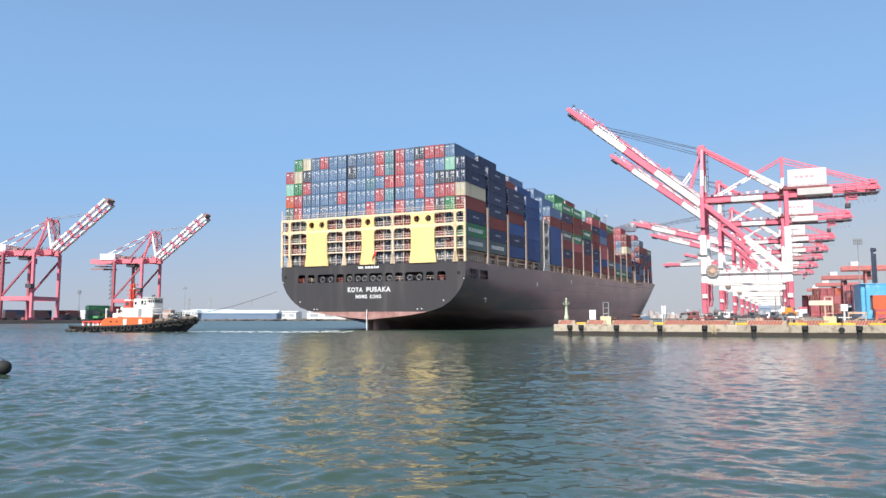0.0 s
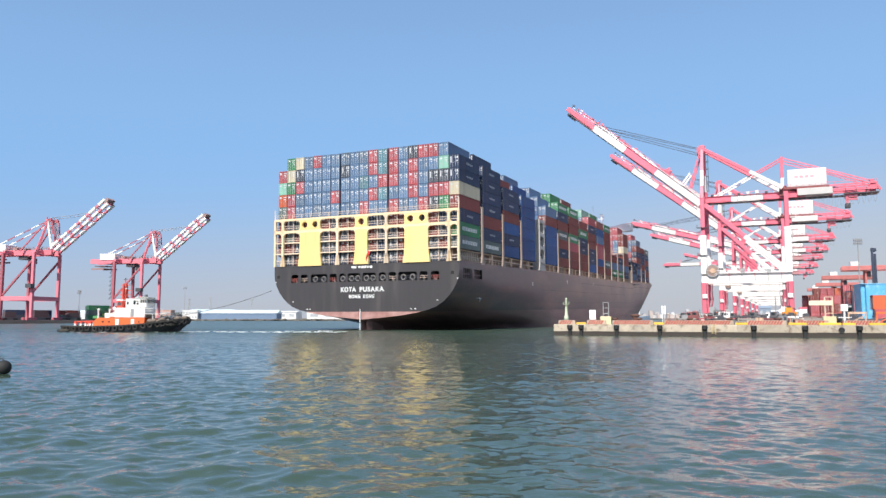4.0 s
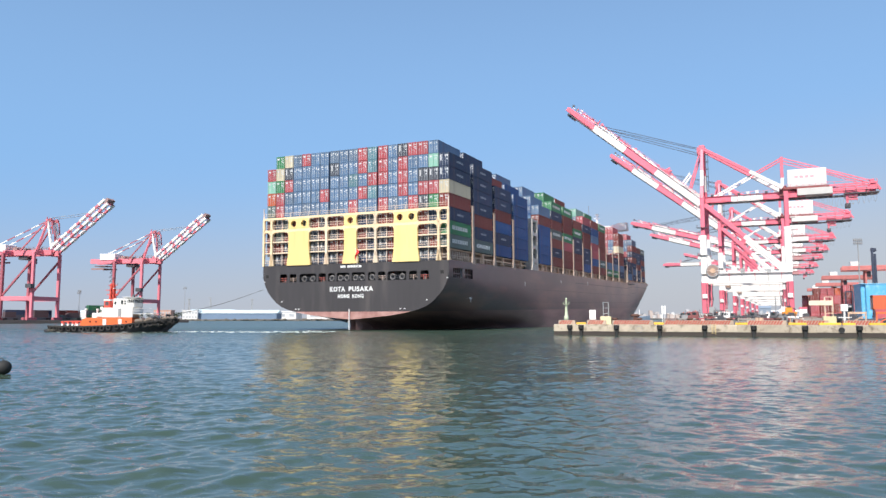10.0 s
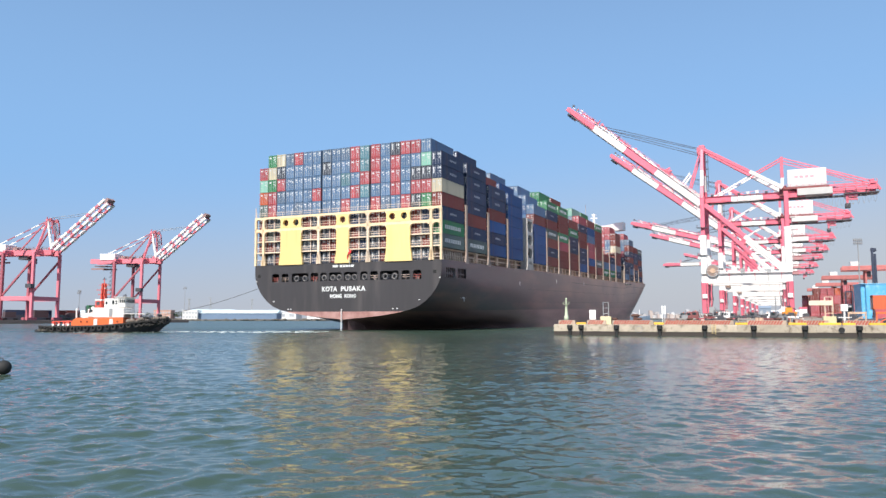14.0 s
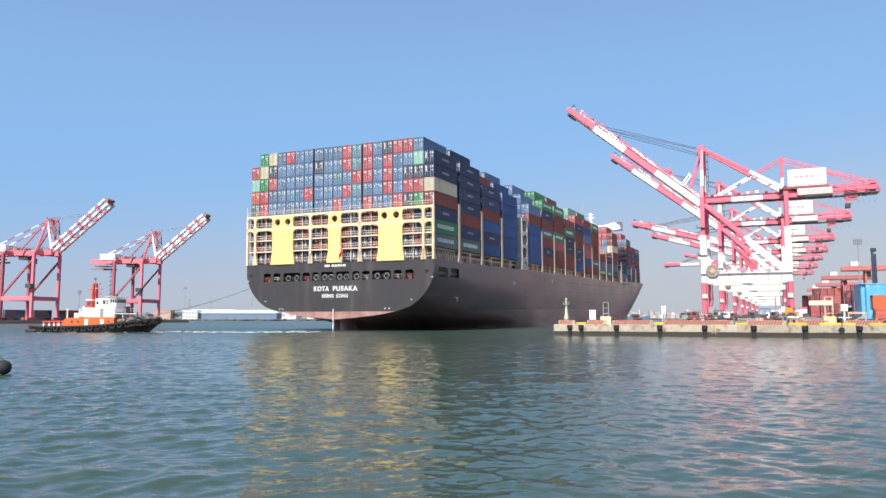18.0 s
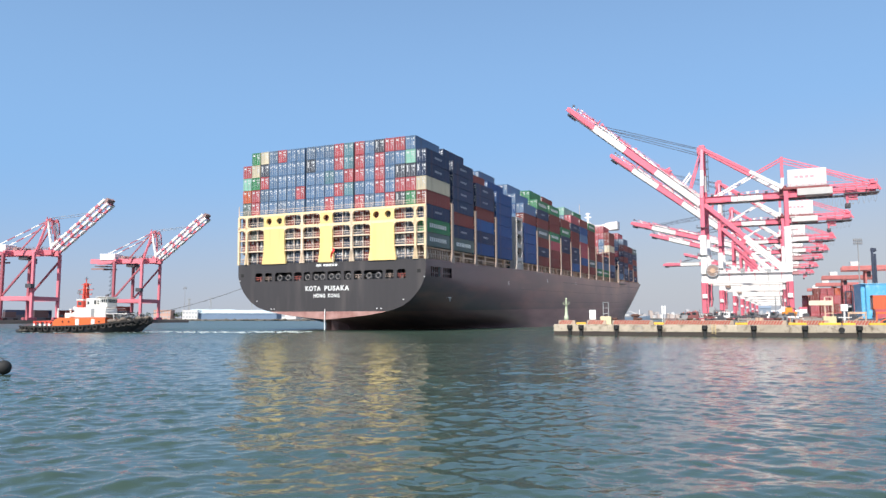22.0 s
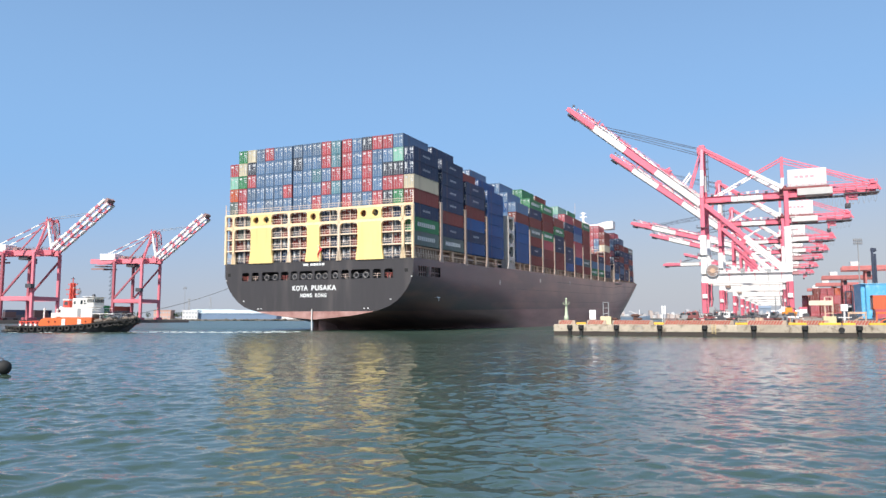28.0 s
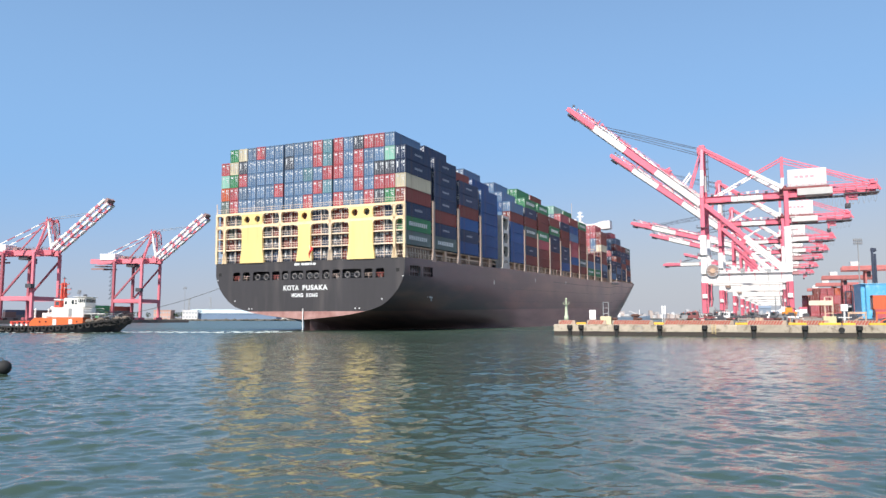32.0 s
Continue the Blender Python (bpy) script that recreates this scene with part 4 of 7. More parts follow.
def load_cargo():
    rnd = random.Random(5)
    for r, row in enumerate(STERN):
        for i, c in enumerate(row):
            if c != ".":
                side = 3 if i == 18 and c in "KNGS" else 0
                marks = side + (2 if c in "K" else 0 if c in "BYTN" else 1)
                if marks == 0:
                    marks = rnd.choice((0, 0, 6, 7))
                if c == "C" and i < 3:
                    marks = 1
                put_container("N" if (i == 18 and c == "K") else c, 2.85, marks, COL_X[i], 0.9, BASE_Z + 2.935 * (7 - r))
    box = MB()
    h = round(TIER - 0.07, 3)
    for y, codes, second, third, inner, icode in BAYS:
        outer = 18 if y < 270 else 17
        # door markings show where the next bay aft stands lower
        bare = 10 if y not in (193.4, 229.0) else 0
        for col, stack in ((outer, codes), (outer - 1, second)):
            n = len(stack)
            for k, c in enumerate(stack):
                lettered = 3 if c in "NGS" and col == outer else 0
                x, z = COL_X[col], BASE_Z + TIER * (n - 1 - k)
                if col == outer or k < 2 or (bare == 0 and k < 5):
                    put_container(c, h, lettered + k % 3 + (bare if k > 1 else 0), x, y, z)
                else:
                    box.box(x - CW / 2, x + CW / 2, y, y + CL, z, z + h)
        for i in range(18 - outer, outer - 1):
            tiers = third if i == outer - 2 else len(codes) if i == 18 - outer else inner
            for k in range(tiers):
                x, z = COL_X[i], BASE_Z + TIER * k
                if i >= outer - 3 and k >= (3 if bare == 0 else tiers - 2):
                    put_container(icode if k == tiers - 1 else rnd.choice("BNRYRB"), h, 1, x, y, z)
                else:
                    box.box(x - CW / 2, x + CW / 2, y, y + CL, z, z + h)
    m = bpy.data.materials.new("mixed_container_paint")
    m.use_nodes = True
    nt = m.node_tree
    b = nt.nodes["Principled BSDF"]
    b.inputs["Roughness"].default_value = 0.55
    g = nt.nodes.new("ShaderNodeNewGeometry")
    rp = nt.nodes.new("ShaderNodeValToRGB")
    rp.color_ramp.interpolation = "CONSTANT"
    el = rp.color_ramp.elements
    cols = ["B", "R", "N", "D", "Y", "B", "G", "O", "K", "C"]
    for i, c in enumerate(cols):
        e = el[i] if i < 2 else el.new(i / len(cols))
        e.position = i / len(cols)
        e.color = (*PAINT[c][1], 1)
    nt.links.new(g.outputs["Random Per Island"], rp.inputs[0])
    nt.links.new(rp.outputs[0], b.inputs["Base Color"])
    rest = part("inner_cargo", box, m, SHIP, "inner stacks of mixed-colour shipping containers")
    rest["kind"] = "stuff"


load_cargo()
# ---- near quay: corner at the water, its end face and its long berth side ----
QC = Vector((18.2, 117.5, 0))
Q_END = Vector((math.cos(radians(-20)), math.sin(radians(-20)), 0))
Q_SIDE = Vector((math.sin(radians(25.3)), math.cos(radians(25.3)), 0))
Q_OUT = Vector((Q_END.y, -Q_END.x, 0))      # out of the end face, over the water
Q_TOP = 1.75
CONCRETE = mat("quay_concrete", (0.455, 0.39, 0.305), 0.85, stain=(0.17, 0.135, 0.10), stain_amount=0.95, grain=0.65, scale=0.75, bump=0.035)
WET = mat("wet_weedy_concrete", (0.048, 0.037, 0.030), 0.5, grain=0.5, scale=0.8, bump=0.03)
ASPHALT = mat("quay_paving", (0.20, 0.185, 0.17), 0.9, grain=0.4, scale=0.15)
HATCH_RED = mat("hatch_red_paint", (0.37, 0.085, 0.062), 0.8, grain=0.4, scale=1.5, stain=(0.3, 0.22, 0.16), stain_amount=0.6)
HATCH_PALE = mat("hatch_pale_paint", (0.42, 0.33, 0.26), 0.8, grain=0.35, scale=1.2, stain=(0.3, 0.25, 0.2), stain_amount=0.6)


def on_quay(s, back, z=0.0):
    """A pose on the quay: s metres along the end face from the corner, back metres in from it."""
    p = QC + Q_END * s - Q_OUT * back
    return pose(p.x, p.y, Q_TOP + z, 0, 0, -20)


def make_quay():
    mb = MB()
    a, b, c, d = QC, QC + Q_END * 260, QC + Q_END * 260 + Q_SIDE * 1300, QC + Q_SIDE * 1300
    mb.loft([[p + Vector((0, 0, z)) for p in (a, b, c, d)] for z in (-4, Q_TOP - 0.02)])
    q = thing("quay", None, mb, ASPHALT, label="wide paved container quay by the water", category="quay", kind="structure")
    # facing blocks of the end face and of the berth side
    rnd = random.Random(3)
    s = -0.25
    while s < 75:
        w = rnd.choice((8.5, 9.5, 10.5))
        blk = MB()
        ring = lambda k, z: [(s + 0.02 + k, -0.3 + k, z), (s + w - 0.02 - k, -0.3 + k, z), (s + w - 0.02 - k, 1.2, z), (s + 0.02 + k, 1.2, z)]
        blk.loft([ring(0, 0.66), ring(0, Q_TOP - 0.07), ring(0.07, Q_TOP)])
        ob = part("facing_block", blk, CONCRETE, q, at=pose(QC.x, QC.y, rnd.uniform(-0.02, 0.02), 0, 0, -20))
        s += w
    part("waterline_strip", MB().box(-0.2, 75, -0.26, 0.6, -2, 0.68), WET, q, "dark wet weedy strip at the waterline", at=pose(QC.x, QC.y, 0, 0, 0, -20))
    m2 = pose(QC.x, QC.y, 0, 0, 0, -25.3)
    for k in range(24):
        part("facing_block", MB().box(-0.25, 1.2, 1 + k * 12.0, 12.95 + k * 12.0, 0.42, Q_TOP), CONCRETE, q, at=m2)
    part("waterline_strip", MB().box(-0.22, 0.6, 0, 300, -2, 0.62), WET, q, at=m2)
    return q


make_quay()


def quay_kerb():
    """Pale kerb wall along the end face with slanting red stripes, in lengths with gaps."""
    spans = [(0.4, 3.1), (5.0, 8.0), (9.0, 15.2), (16.8, 26.8), (28.6, 34.0), (35.2, 39.5), (41.6, 46.0), (47.0, 58.0)]
    stripe = MB()
    stripe.loft([[(0.0, y, 0.03), (0.26, y, 0.03), (0.61, y, 0.63), (0.35, y, 0.63)] for y in (-0.012, 0.0)])
    sm = stripe.mesh("stripe", HATCH_RED)
    for a, b in spans:
        k = thing("kerb", on_quay(a, 0.55), MB().box(0, b - a, 0, 0.4, 0, 0.66, 0.04), HATCH_PALE, label="kerb wall with worn red and pale hatching", category="kerb", group="hatched kerb lengths on the quay")
        x = 0.08
        while x < b - a - 0.75:
            part("stripe", sm, HATCH_RED, k, at=pose(x, 0, 0))
            x += 0.39
    for s, w in ((3.4, 1.5), (15.3, 1.5), (27.0, 1.7), (34.2, 2.4), (38.2, 2.8), (41.2, 1.6), (44.5, 2.6)):
        thing("edge_block", on_quay(s, 0.15), MB().box(0, w, -0.35, 0.2, 0, 0.32, 0.05), YEL_SAFE, label="yellow painted edge block on the quay", category="edge block", group="yellow edge blocks")


quay_kerb()


def fender(s, wide=0.82):
    f = thing("fender", pose(*(QC + Q_END * s + Q_OUT * 0.3).to_3d(), 0, 0, -20), label="black rubber fender hung on the quay face", category="fender", group="fenders on the quay face")
    body = MB()
    ring = lambda z, k: [(-wide / 2 * k, 0, z), (-wide / 2 * k, -0.35 * k, z), (-wide / 4 * k, -0.6 * k, z), (wide / 4 * k, -0.6 * k, z), (wide / 2 * k, -0.35 * k, z), (wide / 2 * k, 0, z)]
    body.loft([ring(0.9, 0.7), ring(1.05, 1.0), ring(1.55, 1.0), ring(1.66, 0.85)])
    part("rubber_body", body, RUBBER, f)
    part("lower_post", MB().box(-0.24, 0.24, -0.36, 0.0, -0.4, 0.95, 0.05), RUBBER, f)
    for x in (-0.3, 0.3):
        part("chain", MB().tube((x, -0.1, 1.6), (x, 0.05, 1.74), 0.04, n=5), STEEL, f)


for s in (2.4, 4.2, 9.7, 16.2, 22.7, 29.5, 36.3, 43.2, 50.2):
    fender(s)

_p = QC + Q_END * 41.0 + Q_OUT * 0.36
_d = thing("drain_pipe", pose(_p.x, _p.y, 1.05, 0, 0, -20), label="dark drain pipe end in the quay face", category="drain pipe")
part("pipe_rim", MB().ring((0, -0.02, 0), (0, 1, 0), 0.38, 0.05), STEEL, _d)
# solid black plug: the dark inside the pipe is put in as colour
part("pipe_bore", MB().tube((0, -0.07, 0), (0, 0.3, 0), 0.36, n=18), RUBBER, _d)
PALE_YEL = mat("pale_yellow_steel", (0.74, 0.58, 0.28), 0.6, grain=0.3)
_d = thing("quay_ladder", on_quay(24.0, -0.36, -1.7), label="yellow steel rung ladder down the quay face", category="ladder")
for x in (-0.25, 0.25):
    part("stile", MB().tube((x, 0, 0.3), (x, 0, 1.75), 0.035, n=5), PALE_YEL, _d)
for k in range(5):
    part("rung", MB().tube((-0.25, 0, 0.45 + 0.3 * k), (0.25, 0, 0.45 + 0.3 * k), 0.03, n=5), PALE_YEL, _d)


def quay_furniture():
    pale_green = mat("pale_green_paint", (0.50, 0.56, 0.40), 0.6, grain=0.25, stain=(0.4, 0.35, 0.25), stain_amount=0.4, scale=2)
    b = thing("harbour_beacon", on_quay(1.5, 1.6), label="pale green harbour light beacon with railed top", category="beacon")
    part("base", MB().tube((0, 0, 0), (0, 0, 0.5), 0.45, 0.42, n=12), pale_green, b)
    part("column", MB().loft([[(r * math.cos(i * math.pi / 6), r * math.sin(i * math.pi / 6), z) for i in range(12)] for z, r in ((0.5, 0.42), (1.25, 0.36), (1.6, 0.24), (2.9, 0.19), (3.2, 0.26))]), pale_green, b, smooth=True)
    part("gallery", MB().tube((0, 0, 3.2), (0, 0, 3.28), 0.55, n=12).ring((0, 0, 3.6), (0, 0, 1), 0.53, 0.025), pale_green, b)
    for i in range(8):
        a = i * math.pi / 4
        part("rail_post", MB().tube((0.53 * math.cos(a), 0.53 * math.sin(a), 3.28), (0.53 * math.cos(a), 0.53 * math.sin(a), 3.6), 0.02, n=5), pale_green, b)
    part("lantern", MB().tube((0, 0, 3.28), (0, 0, 4.05), 0.13, n=8).blob((0, 0, 4.12), 0.17, 0.17, 0.2), pale_green, b)
    # white sign board
    s = thing("sign_board", on_quay(5.8, 1.2), label="plain white sign board on two posts", category="sign")
    part("board", MB().box(-0.5, 0.5, -0.05, 0.05, 0.75, 2.3, 0.02), WHITE, s)
    for x in (-0.45, 0.45):
        part("post", MB().tube((x, 0.08, 0), (x, 0.08, 2.2), 0.05, n=6), GREY, s)
    # ladder frames standing on cream blocks
    for ss, hh, w, mt in ((7.9, 3.55, 0.85, GREY), (39.75, 4.1, 1.0, MATS["cream_paint"])):
        g = thing("ladder_frame", on_quay(ss, 1.4), label="steel ladder frame on a cream concrete block", category="ladder frame")
        part("block", MB().box(-0.85, 0.85, -0.5, 0.5, 0, 1.25, 0.05), mat("cream_block", (0.66, 0.58, 0.36), 0.8, grain=0.3, scale=1.2), g)
        for x in (-w / 2, w / 2):
            part("upright", MB().tube((x, 0, 1.25), (x, 0, hh), 0.07, n=6), mt, g)
        for k in range(3):
            z = 1.7 + k * (hh - 1.75) / 2
            part("rung", MB().tube((-w / 2, 0, z), (w / 2, 0, z), 0.05, n=5), mt, g)
        if ss > 30:
            part("board", MB().box(-2.6, 0.5, -0.16, -0.08, 2.85, 3.55, 0.02), mt, g, "cream cross board")
    # mooring bollards
    for ss, back in ((9.2, 1.3), (13.0, 1.2), (20.5, 1.3), (26.2, 1.3), (33, 1.3)):
        m = thing("mooring_bollard", on_quay(ss, back), label="rusty mooring bollard on the quay", category="bollard", group="mooring bollards")
        rust = mat("rusty_iron", (0.115, 0.055, 0.04), 0.8, grain=0.4, scale=3)
        part("stem", MB().tube((0, 0, 0), (0, 0, 0.8), 0.32, 0.26, n=10), rust, m)
        part("cap", MB().blob((0.08, 0, 0.88), 0.5, 0.42, 0.2), rust, m)
    # twin white posts
    for ss in (16.6, 16.95):
        m = thing("marker_post", on_quay(ss, 1.0), label="slim white marker post with square head", category="marker post", group="marker posts")
        part("pole", MB().tube((0, 0, 0), (0, 0, 1.6), 0.04, n=6), WHITE, m)
        part("head", MB().box(-0.13, 0.13, -0.1, 0.1, 1.6, 2.9, 0.02), WHITE, m)
    # broad double-lipped bollard near the corner
    m = thing("large_bollard", on_quay(12.4, 2.2), label="large rusty mooring bollard with broad overhanging cap", category="bollard")
    rust = MATS["rusty_iron"]
    part("foot", MB().box(-0.7, 0.7, -0.6, 0.6, 0, 0.25, 0.05), rust, m)
    part("stem", MB().tube((0, 0, 0.25), (0, 0, 1.25), 0.42, 0.34, n=12), rust, m)
    part("cap", MB().blob((0, 0, 1.4), 0.78, 0.5, 0.26, 12, 6), rust, m)
    # pale rope hoop hung on the quay face
    h = thing("rope_hoop", on_quay(13.1, -0.36, -0.75), label="pale rope hoop hung on the quay face", category="rope", )
    part("hoop", MB().ring((0, 0, 0), (0, 1, 0), 0.5, 0.03, 18, 5), GREY, h)
    part("hanger", MB().tube((0, 0.05, 0.5), (0, 0.3, 0.74), 0.03, n=5), MATS["pale_rail"], h)
    # signal post with white box
    m = thing("control_box_post", on_quay(41.9, 2.6), label="white control box on a post", category="control box")
    part("pole", MB().beam((0, 0, 0), (0, 0, 3.0), 0.22), WHITE, m)
    part("box", MB().box(-0.45, 0.45, -0.25, 0.25, 2.0, 3.0, 0.04), WHITE, m)
    part("arm", MB().beam((-0.8, 0, 1.1), (0.9, 0, 1.1), 0.12), WHITE, m)
    # orange trestle frames
    for ss, back, mt in ((43.6, 3.0, TAN), (47.2, 3.2, ORANGE)):
        m = thing("steel_trestle", on_quay(ss, back), label="painted steel trestle frame standing on the quay", category="trestle")
        part("top_beam", MB().beam((-1.2, 0, 1.75), (1.2, 0, 1.75), 0.35, 0.3), mt, m)
        for x in (-1.1, 1.1):
            part("leg", MB().beam((x, 0, 0), (x, 0, 1.6), 0.18), mt, m)
        part("brace", MB().beam((-1.1, 0, 0.2), (1.1, 0, 1.5), 0.12), mt, m)


quay_furniture()


# ---- ship-to-shore cranes of the near terminal ----
def leg_ladder(mb, x, y, z0, z1):
    n = int((z1 - z0) / 1.5)
    for s in (-0.5, 0.5):
        mb.beam((x, y + s, z0), (x, y + s, z1), 0.12)
    for k in range(n):
        z = z0 + (k + 0.5) * (z1 - z0) / n
        mb.beam((x, y - 0.5, z), (x, y + 0.5, z), 0.1)


def sts_crane(m, boom_deg, label, near, first=False, L=71.0):
    """Origin on the paving midway between the two seaside legs; x towards land, y along the quay."""
    c = thing("gantry_crane", m, label=label, category="gantry crane", group="red and white gantry cranes on the quay")
    G, S, ZP, ZG = 30.2, 9.0, 16.4, 46.8
    ZH = ZG + 1.7      # level of the trolley girder
    ap = Vector((0, 0, ZG + 23.3))
    mast = Vector((G - 1, 0, ZG + 16.5))
    V = lambda x, y, z: Vector((x, y, z))
    for y in (-S, S):
        yy = y * 0.72
        for x, k in ((0, 1), (G, -1)):
            part("lower_leg", MB().beam((x, y * 0.86, 2.8), (x, y, ZP - 1.6), 2.5, 2.9, c=0.1), RED, c)
            part("upper_leg", MB().beam((x, y, ZP + 1.7), (x, y, ZP + 17 if x == 0 else ZP + 19), 2.4, 2.5, c=0.1), WHITE, c)
            part("leg_head", MB().beam((x, y, ZP + (17 if x == 0 else 19)), (x, y, ZG + 1.5), 1.6, 1.8, c=0.1), RED, c)
            b = part("bogie", MB().box(x - 0.75, x + 0.75, y * 0.86 - 4.4, y * 0.86 - 0.2, 0.8, 2.0, 0.15).box(x - 0.75, x + 0.75, y * 0.86 + 0.2, y * 0.86 + 4.4, 0.8, 2.0, 0.15).box(x - 0.55, x + 0.55, y * 0.86 - 2.6, y * 0.86 + 2.6, 2.0, 2.9, 0.1), mat("grimy_red_steel", (0.20, 0.075, 0.07), 0.7, grain=0.4), c)
            for j in range(4):
                part("wheel", MB().tube((x - 0.5, y * 0.86 + (-3.6, -1.0, 1.0, 3.6)[j], 0.45), (x + 0.5, y * 0.86 + (-3.6, -1.0, 1.0, 3.6)[j], 0.45), 0.45, n=10), STEEL, b)
        part("portal_beam", MB().beam((-1.0, y, ZP), (G + 0.9, y, ZP), 2.0, 4.4, c=0.06), WHITE, c)
        d0, d1 = V(0.8, y, ZG - 1), V(G - 0.8, y, ZP + 2.6)
        mid = d0.lerp(d1, 0.5)
        part("diagonal_brace", MB().beam(d0, mid, 1.2, 1.7, c=0.1), RED, c)
        part("diagonal_brace", MB().beam(mid, d1, 1.2, 1.7, c=0.1), WHITE, c)
        # mast over the seaside legs
        t0, t1 = V(0, y, ZG + 1.5), V(0, y * 0.25, ap.z)
        for u0, u1, mt in ((0.0, 0.24, RED), (0.24, 0.54, WHITE), (0.54, 1.0, RED)):
            part("mast_leg", MB().beam(t0.lerp(t1, u0), t0.lerp(t1, u1), 1.3, 1.4, c=0.1), mt, c)
        s0, s1 = V(0.5, y * 0.3, ap.z - 0.5), V(G - 1, y * 0.6, ZG + 4.2)
        mid = s0.lerp(s1, 0.6)
        part("back_leg", MB().beam(s0, mid, 1.2, 1.3, c=0.1), RED, c)
        part("back_leg", MB().beam(mid, s1, 1.3, 1.5, c=0.1), WHITE, c)
        q0, q1 = V(2, y * 0.3, ZG + 1.8), V(mast.x, y * 0.3, mast.z)
        mid = q0.lerp(q1, 0.58)
        part("tie_bar", MB().beam(q0, mid, 0.55), WHITE, c)
        part("tie_bar", MB().beam(mid, q1, 0.5), RED, c)
        for z0, z1, mt in ((ZG + 1, ZG + 5.5, RED), (ZG + 5.5, ZG + 8.5, WHITE), (ZG + 8.5, mast.z + 0.3, RED)):
            part("rear_mast", MB().beam((mast.x, y * 0.3, z0), (mast.x, y * 0.3, z1), 1.1, 1.2, c=0.1), mt, c)
        part("rear_stay", MB().beam((mast.x, y * 0.3, mast.z), (58.5, y * 0.3, ZH + 3.6), 0.38), RED, c)
        part("rear_stay", MB().beam((mast.x, y * 0.3, mast.z - 1.2), (44, y * 0.3, ZH + 8.4), 0.3), RED, c)
        part("rear_stay", MB().beam((44, y * 0.3, ZH + 8.4), (58, y * 0.3, ZH + 2.8), 0.3), RED, c)
        # folded fore stays
        part("folded_stay", MB().beam((-0.5, y * 0.3, ap.z - 0.5), (-5.4, y * 0.3, ZG + 6.4), 0.55), RED, c)
        part("folded_stay", MB().beam((-8.6, y * 0.3, ZG + 8.4), (-4.8, y * 0.3, ZG + 13.4), 0.6), WHITE, c)
        part("stay_link", MB().beam((-8.6, y * 0.3, ZG + 8.4), (-5.4, y * 0.3, ZG + 6.4), 0.6), RED, c)
    for x in (0, G):
        part("cross_beam", MB().beam((x, -S, ZG + 1.2), (x, S, ZG + 1.2), 1.7, 2.2, c=0.08), RED, c)
        part("sill_beam", MB().beam((x, -S, ZP), (x, S, ZP), 2.0, 3.6, c=0.08), WHITE, c)
        part("equaliser_beam", MB().beam((x, -S * 0.86 - 1.5, 4.4), (x, S * 0.86 + 1.5, 4.4), 1.1, 1.5), mat("grimy_red_steel", (0.20, 0.075, 0.07), 0.7, grain=0.4), c)
    part("apex_beam", MB().beam((0, -3.2, ap.z), (0, 3.2, ap.z), 2.2, 2.2, c=0.1), RED, c)
    part("apex_sheave", MB().box(-2.0, -0.8, -2, 2, ap.z - 2.2, ap.z + 0.6), RED, c)
    e = V(-math.cos(radians(boom_deg)), 0, math.sin(radians(boom_deg)))
    nrm = V(e.z, 0, -e.x)
    for y in (-2.7, 2.7):
        x0 = 0
        for x1, mt in ((10.5, RED), (22, WHITE), (37, RED), (61, RED)):
            zg = ZH if x1 < 40 else ZH + 0.7
            part("girder", MB().beam((x0, y, zg), (x1, y, zg), 1.1, 2.3 if x1 < 40 else 1.1), mt, c)
            x0 = x1
        part("trolley_rail", MB().beam((0, y * 0.55, ZH - 1.4), (58, y * 0.55, ZH - 1.4), 0.3, 0.4), STEEL, c)
        p0 = V(-1, y, ZG + 0.3)
        u = 0
        for u1, mt in ((0.32, WHITE), (0.55, RED), (0.79, WHITE), (1.0, RED)):
            part("boom_length", MB().beam(p0 + e * (L * u), p0 + e * (L * u1), 1.3, 3.0 if u1 < 1 else 2.1, c=0.08), mt, c)
            u = u1
        part("boom_rail", MB().beam(p0 + e * 1 - nrm * 1.5, p0 + e * (L - 1) - nrm * 1.5, 0.3, 0.35), STEEL, c)
        wk = V(0, 0.9 if y > 0 else -0.9, 0)
        part("boom_walkway", MB().beam(p0 + wk + nrm * 1.75, p0 + wk + e * (L * 0.98) + nrm * 1.75, 0.8, 0.12), WHITE if y < 0 else RED, c)
        if near:
            # stepped walkway screens and gear along the top of the boom
            for u0, u1, up, mt in ((0.03, 0.13, 2.3, WHITE), (0.15, 0.235, 2.2, WHITE), (0.25, 0.30, 2.2, RED), (0.36, 0.42, 2.15, WHITE), (0.43, 0.52, 2.25, WHITE), (0.53, 0.62, 2.1, RED), (0.64, 0.70, 2.2, WHITE), (0.71, 0.76, 2.1, WHITE), (0.80, 0.90, 2.1, RED)):
                part("walkway_screen", MB().beam(p0 + wk + e * (L * u0) + nrm * up, p0 + wk + e * (L * u1) + nrm * up, 0.25, 0.7), mt, c)
            rail = MB()
            for j in range(26):
                q = p0 + wk * 1.3 + e * (L * (0.03 + 0.0365 * j)) + nrm * 1.75
                rail.beam(q, q + nrm * 1.15, 0.1)
            rail.beam(p0 + wk * 1.3 + e * (L * 0.03) + nrm * 2.9, p0 + wk * 1.3 + e * (L * 0.945) + nrm * 2.9, 0.1)
            rail.beam(p0 + wk * 1.3 + e * (L * 0.03) + nrm * 2.35, p0 + wk * 1.3 + e * (L * 0.945) + nrm * 2.35, 0.07)
            part("boom_handrail", rail, RED, c)
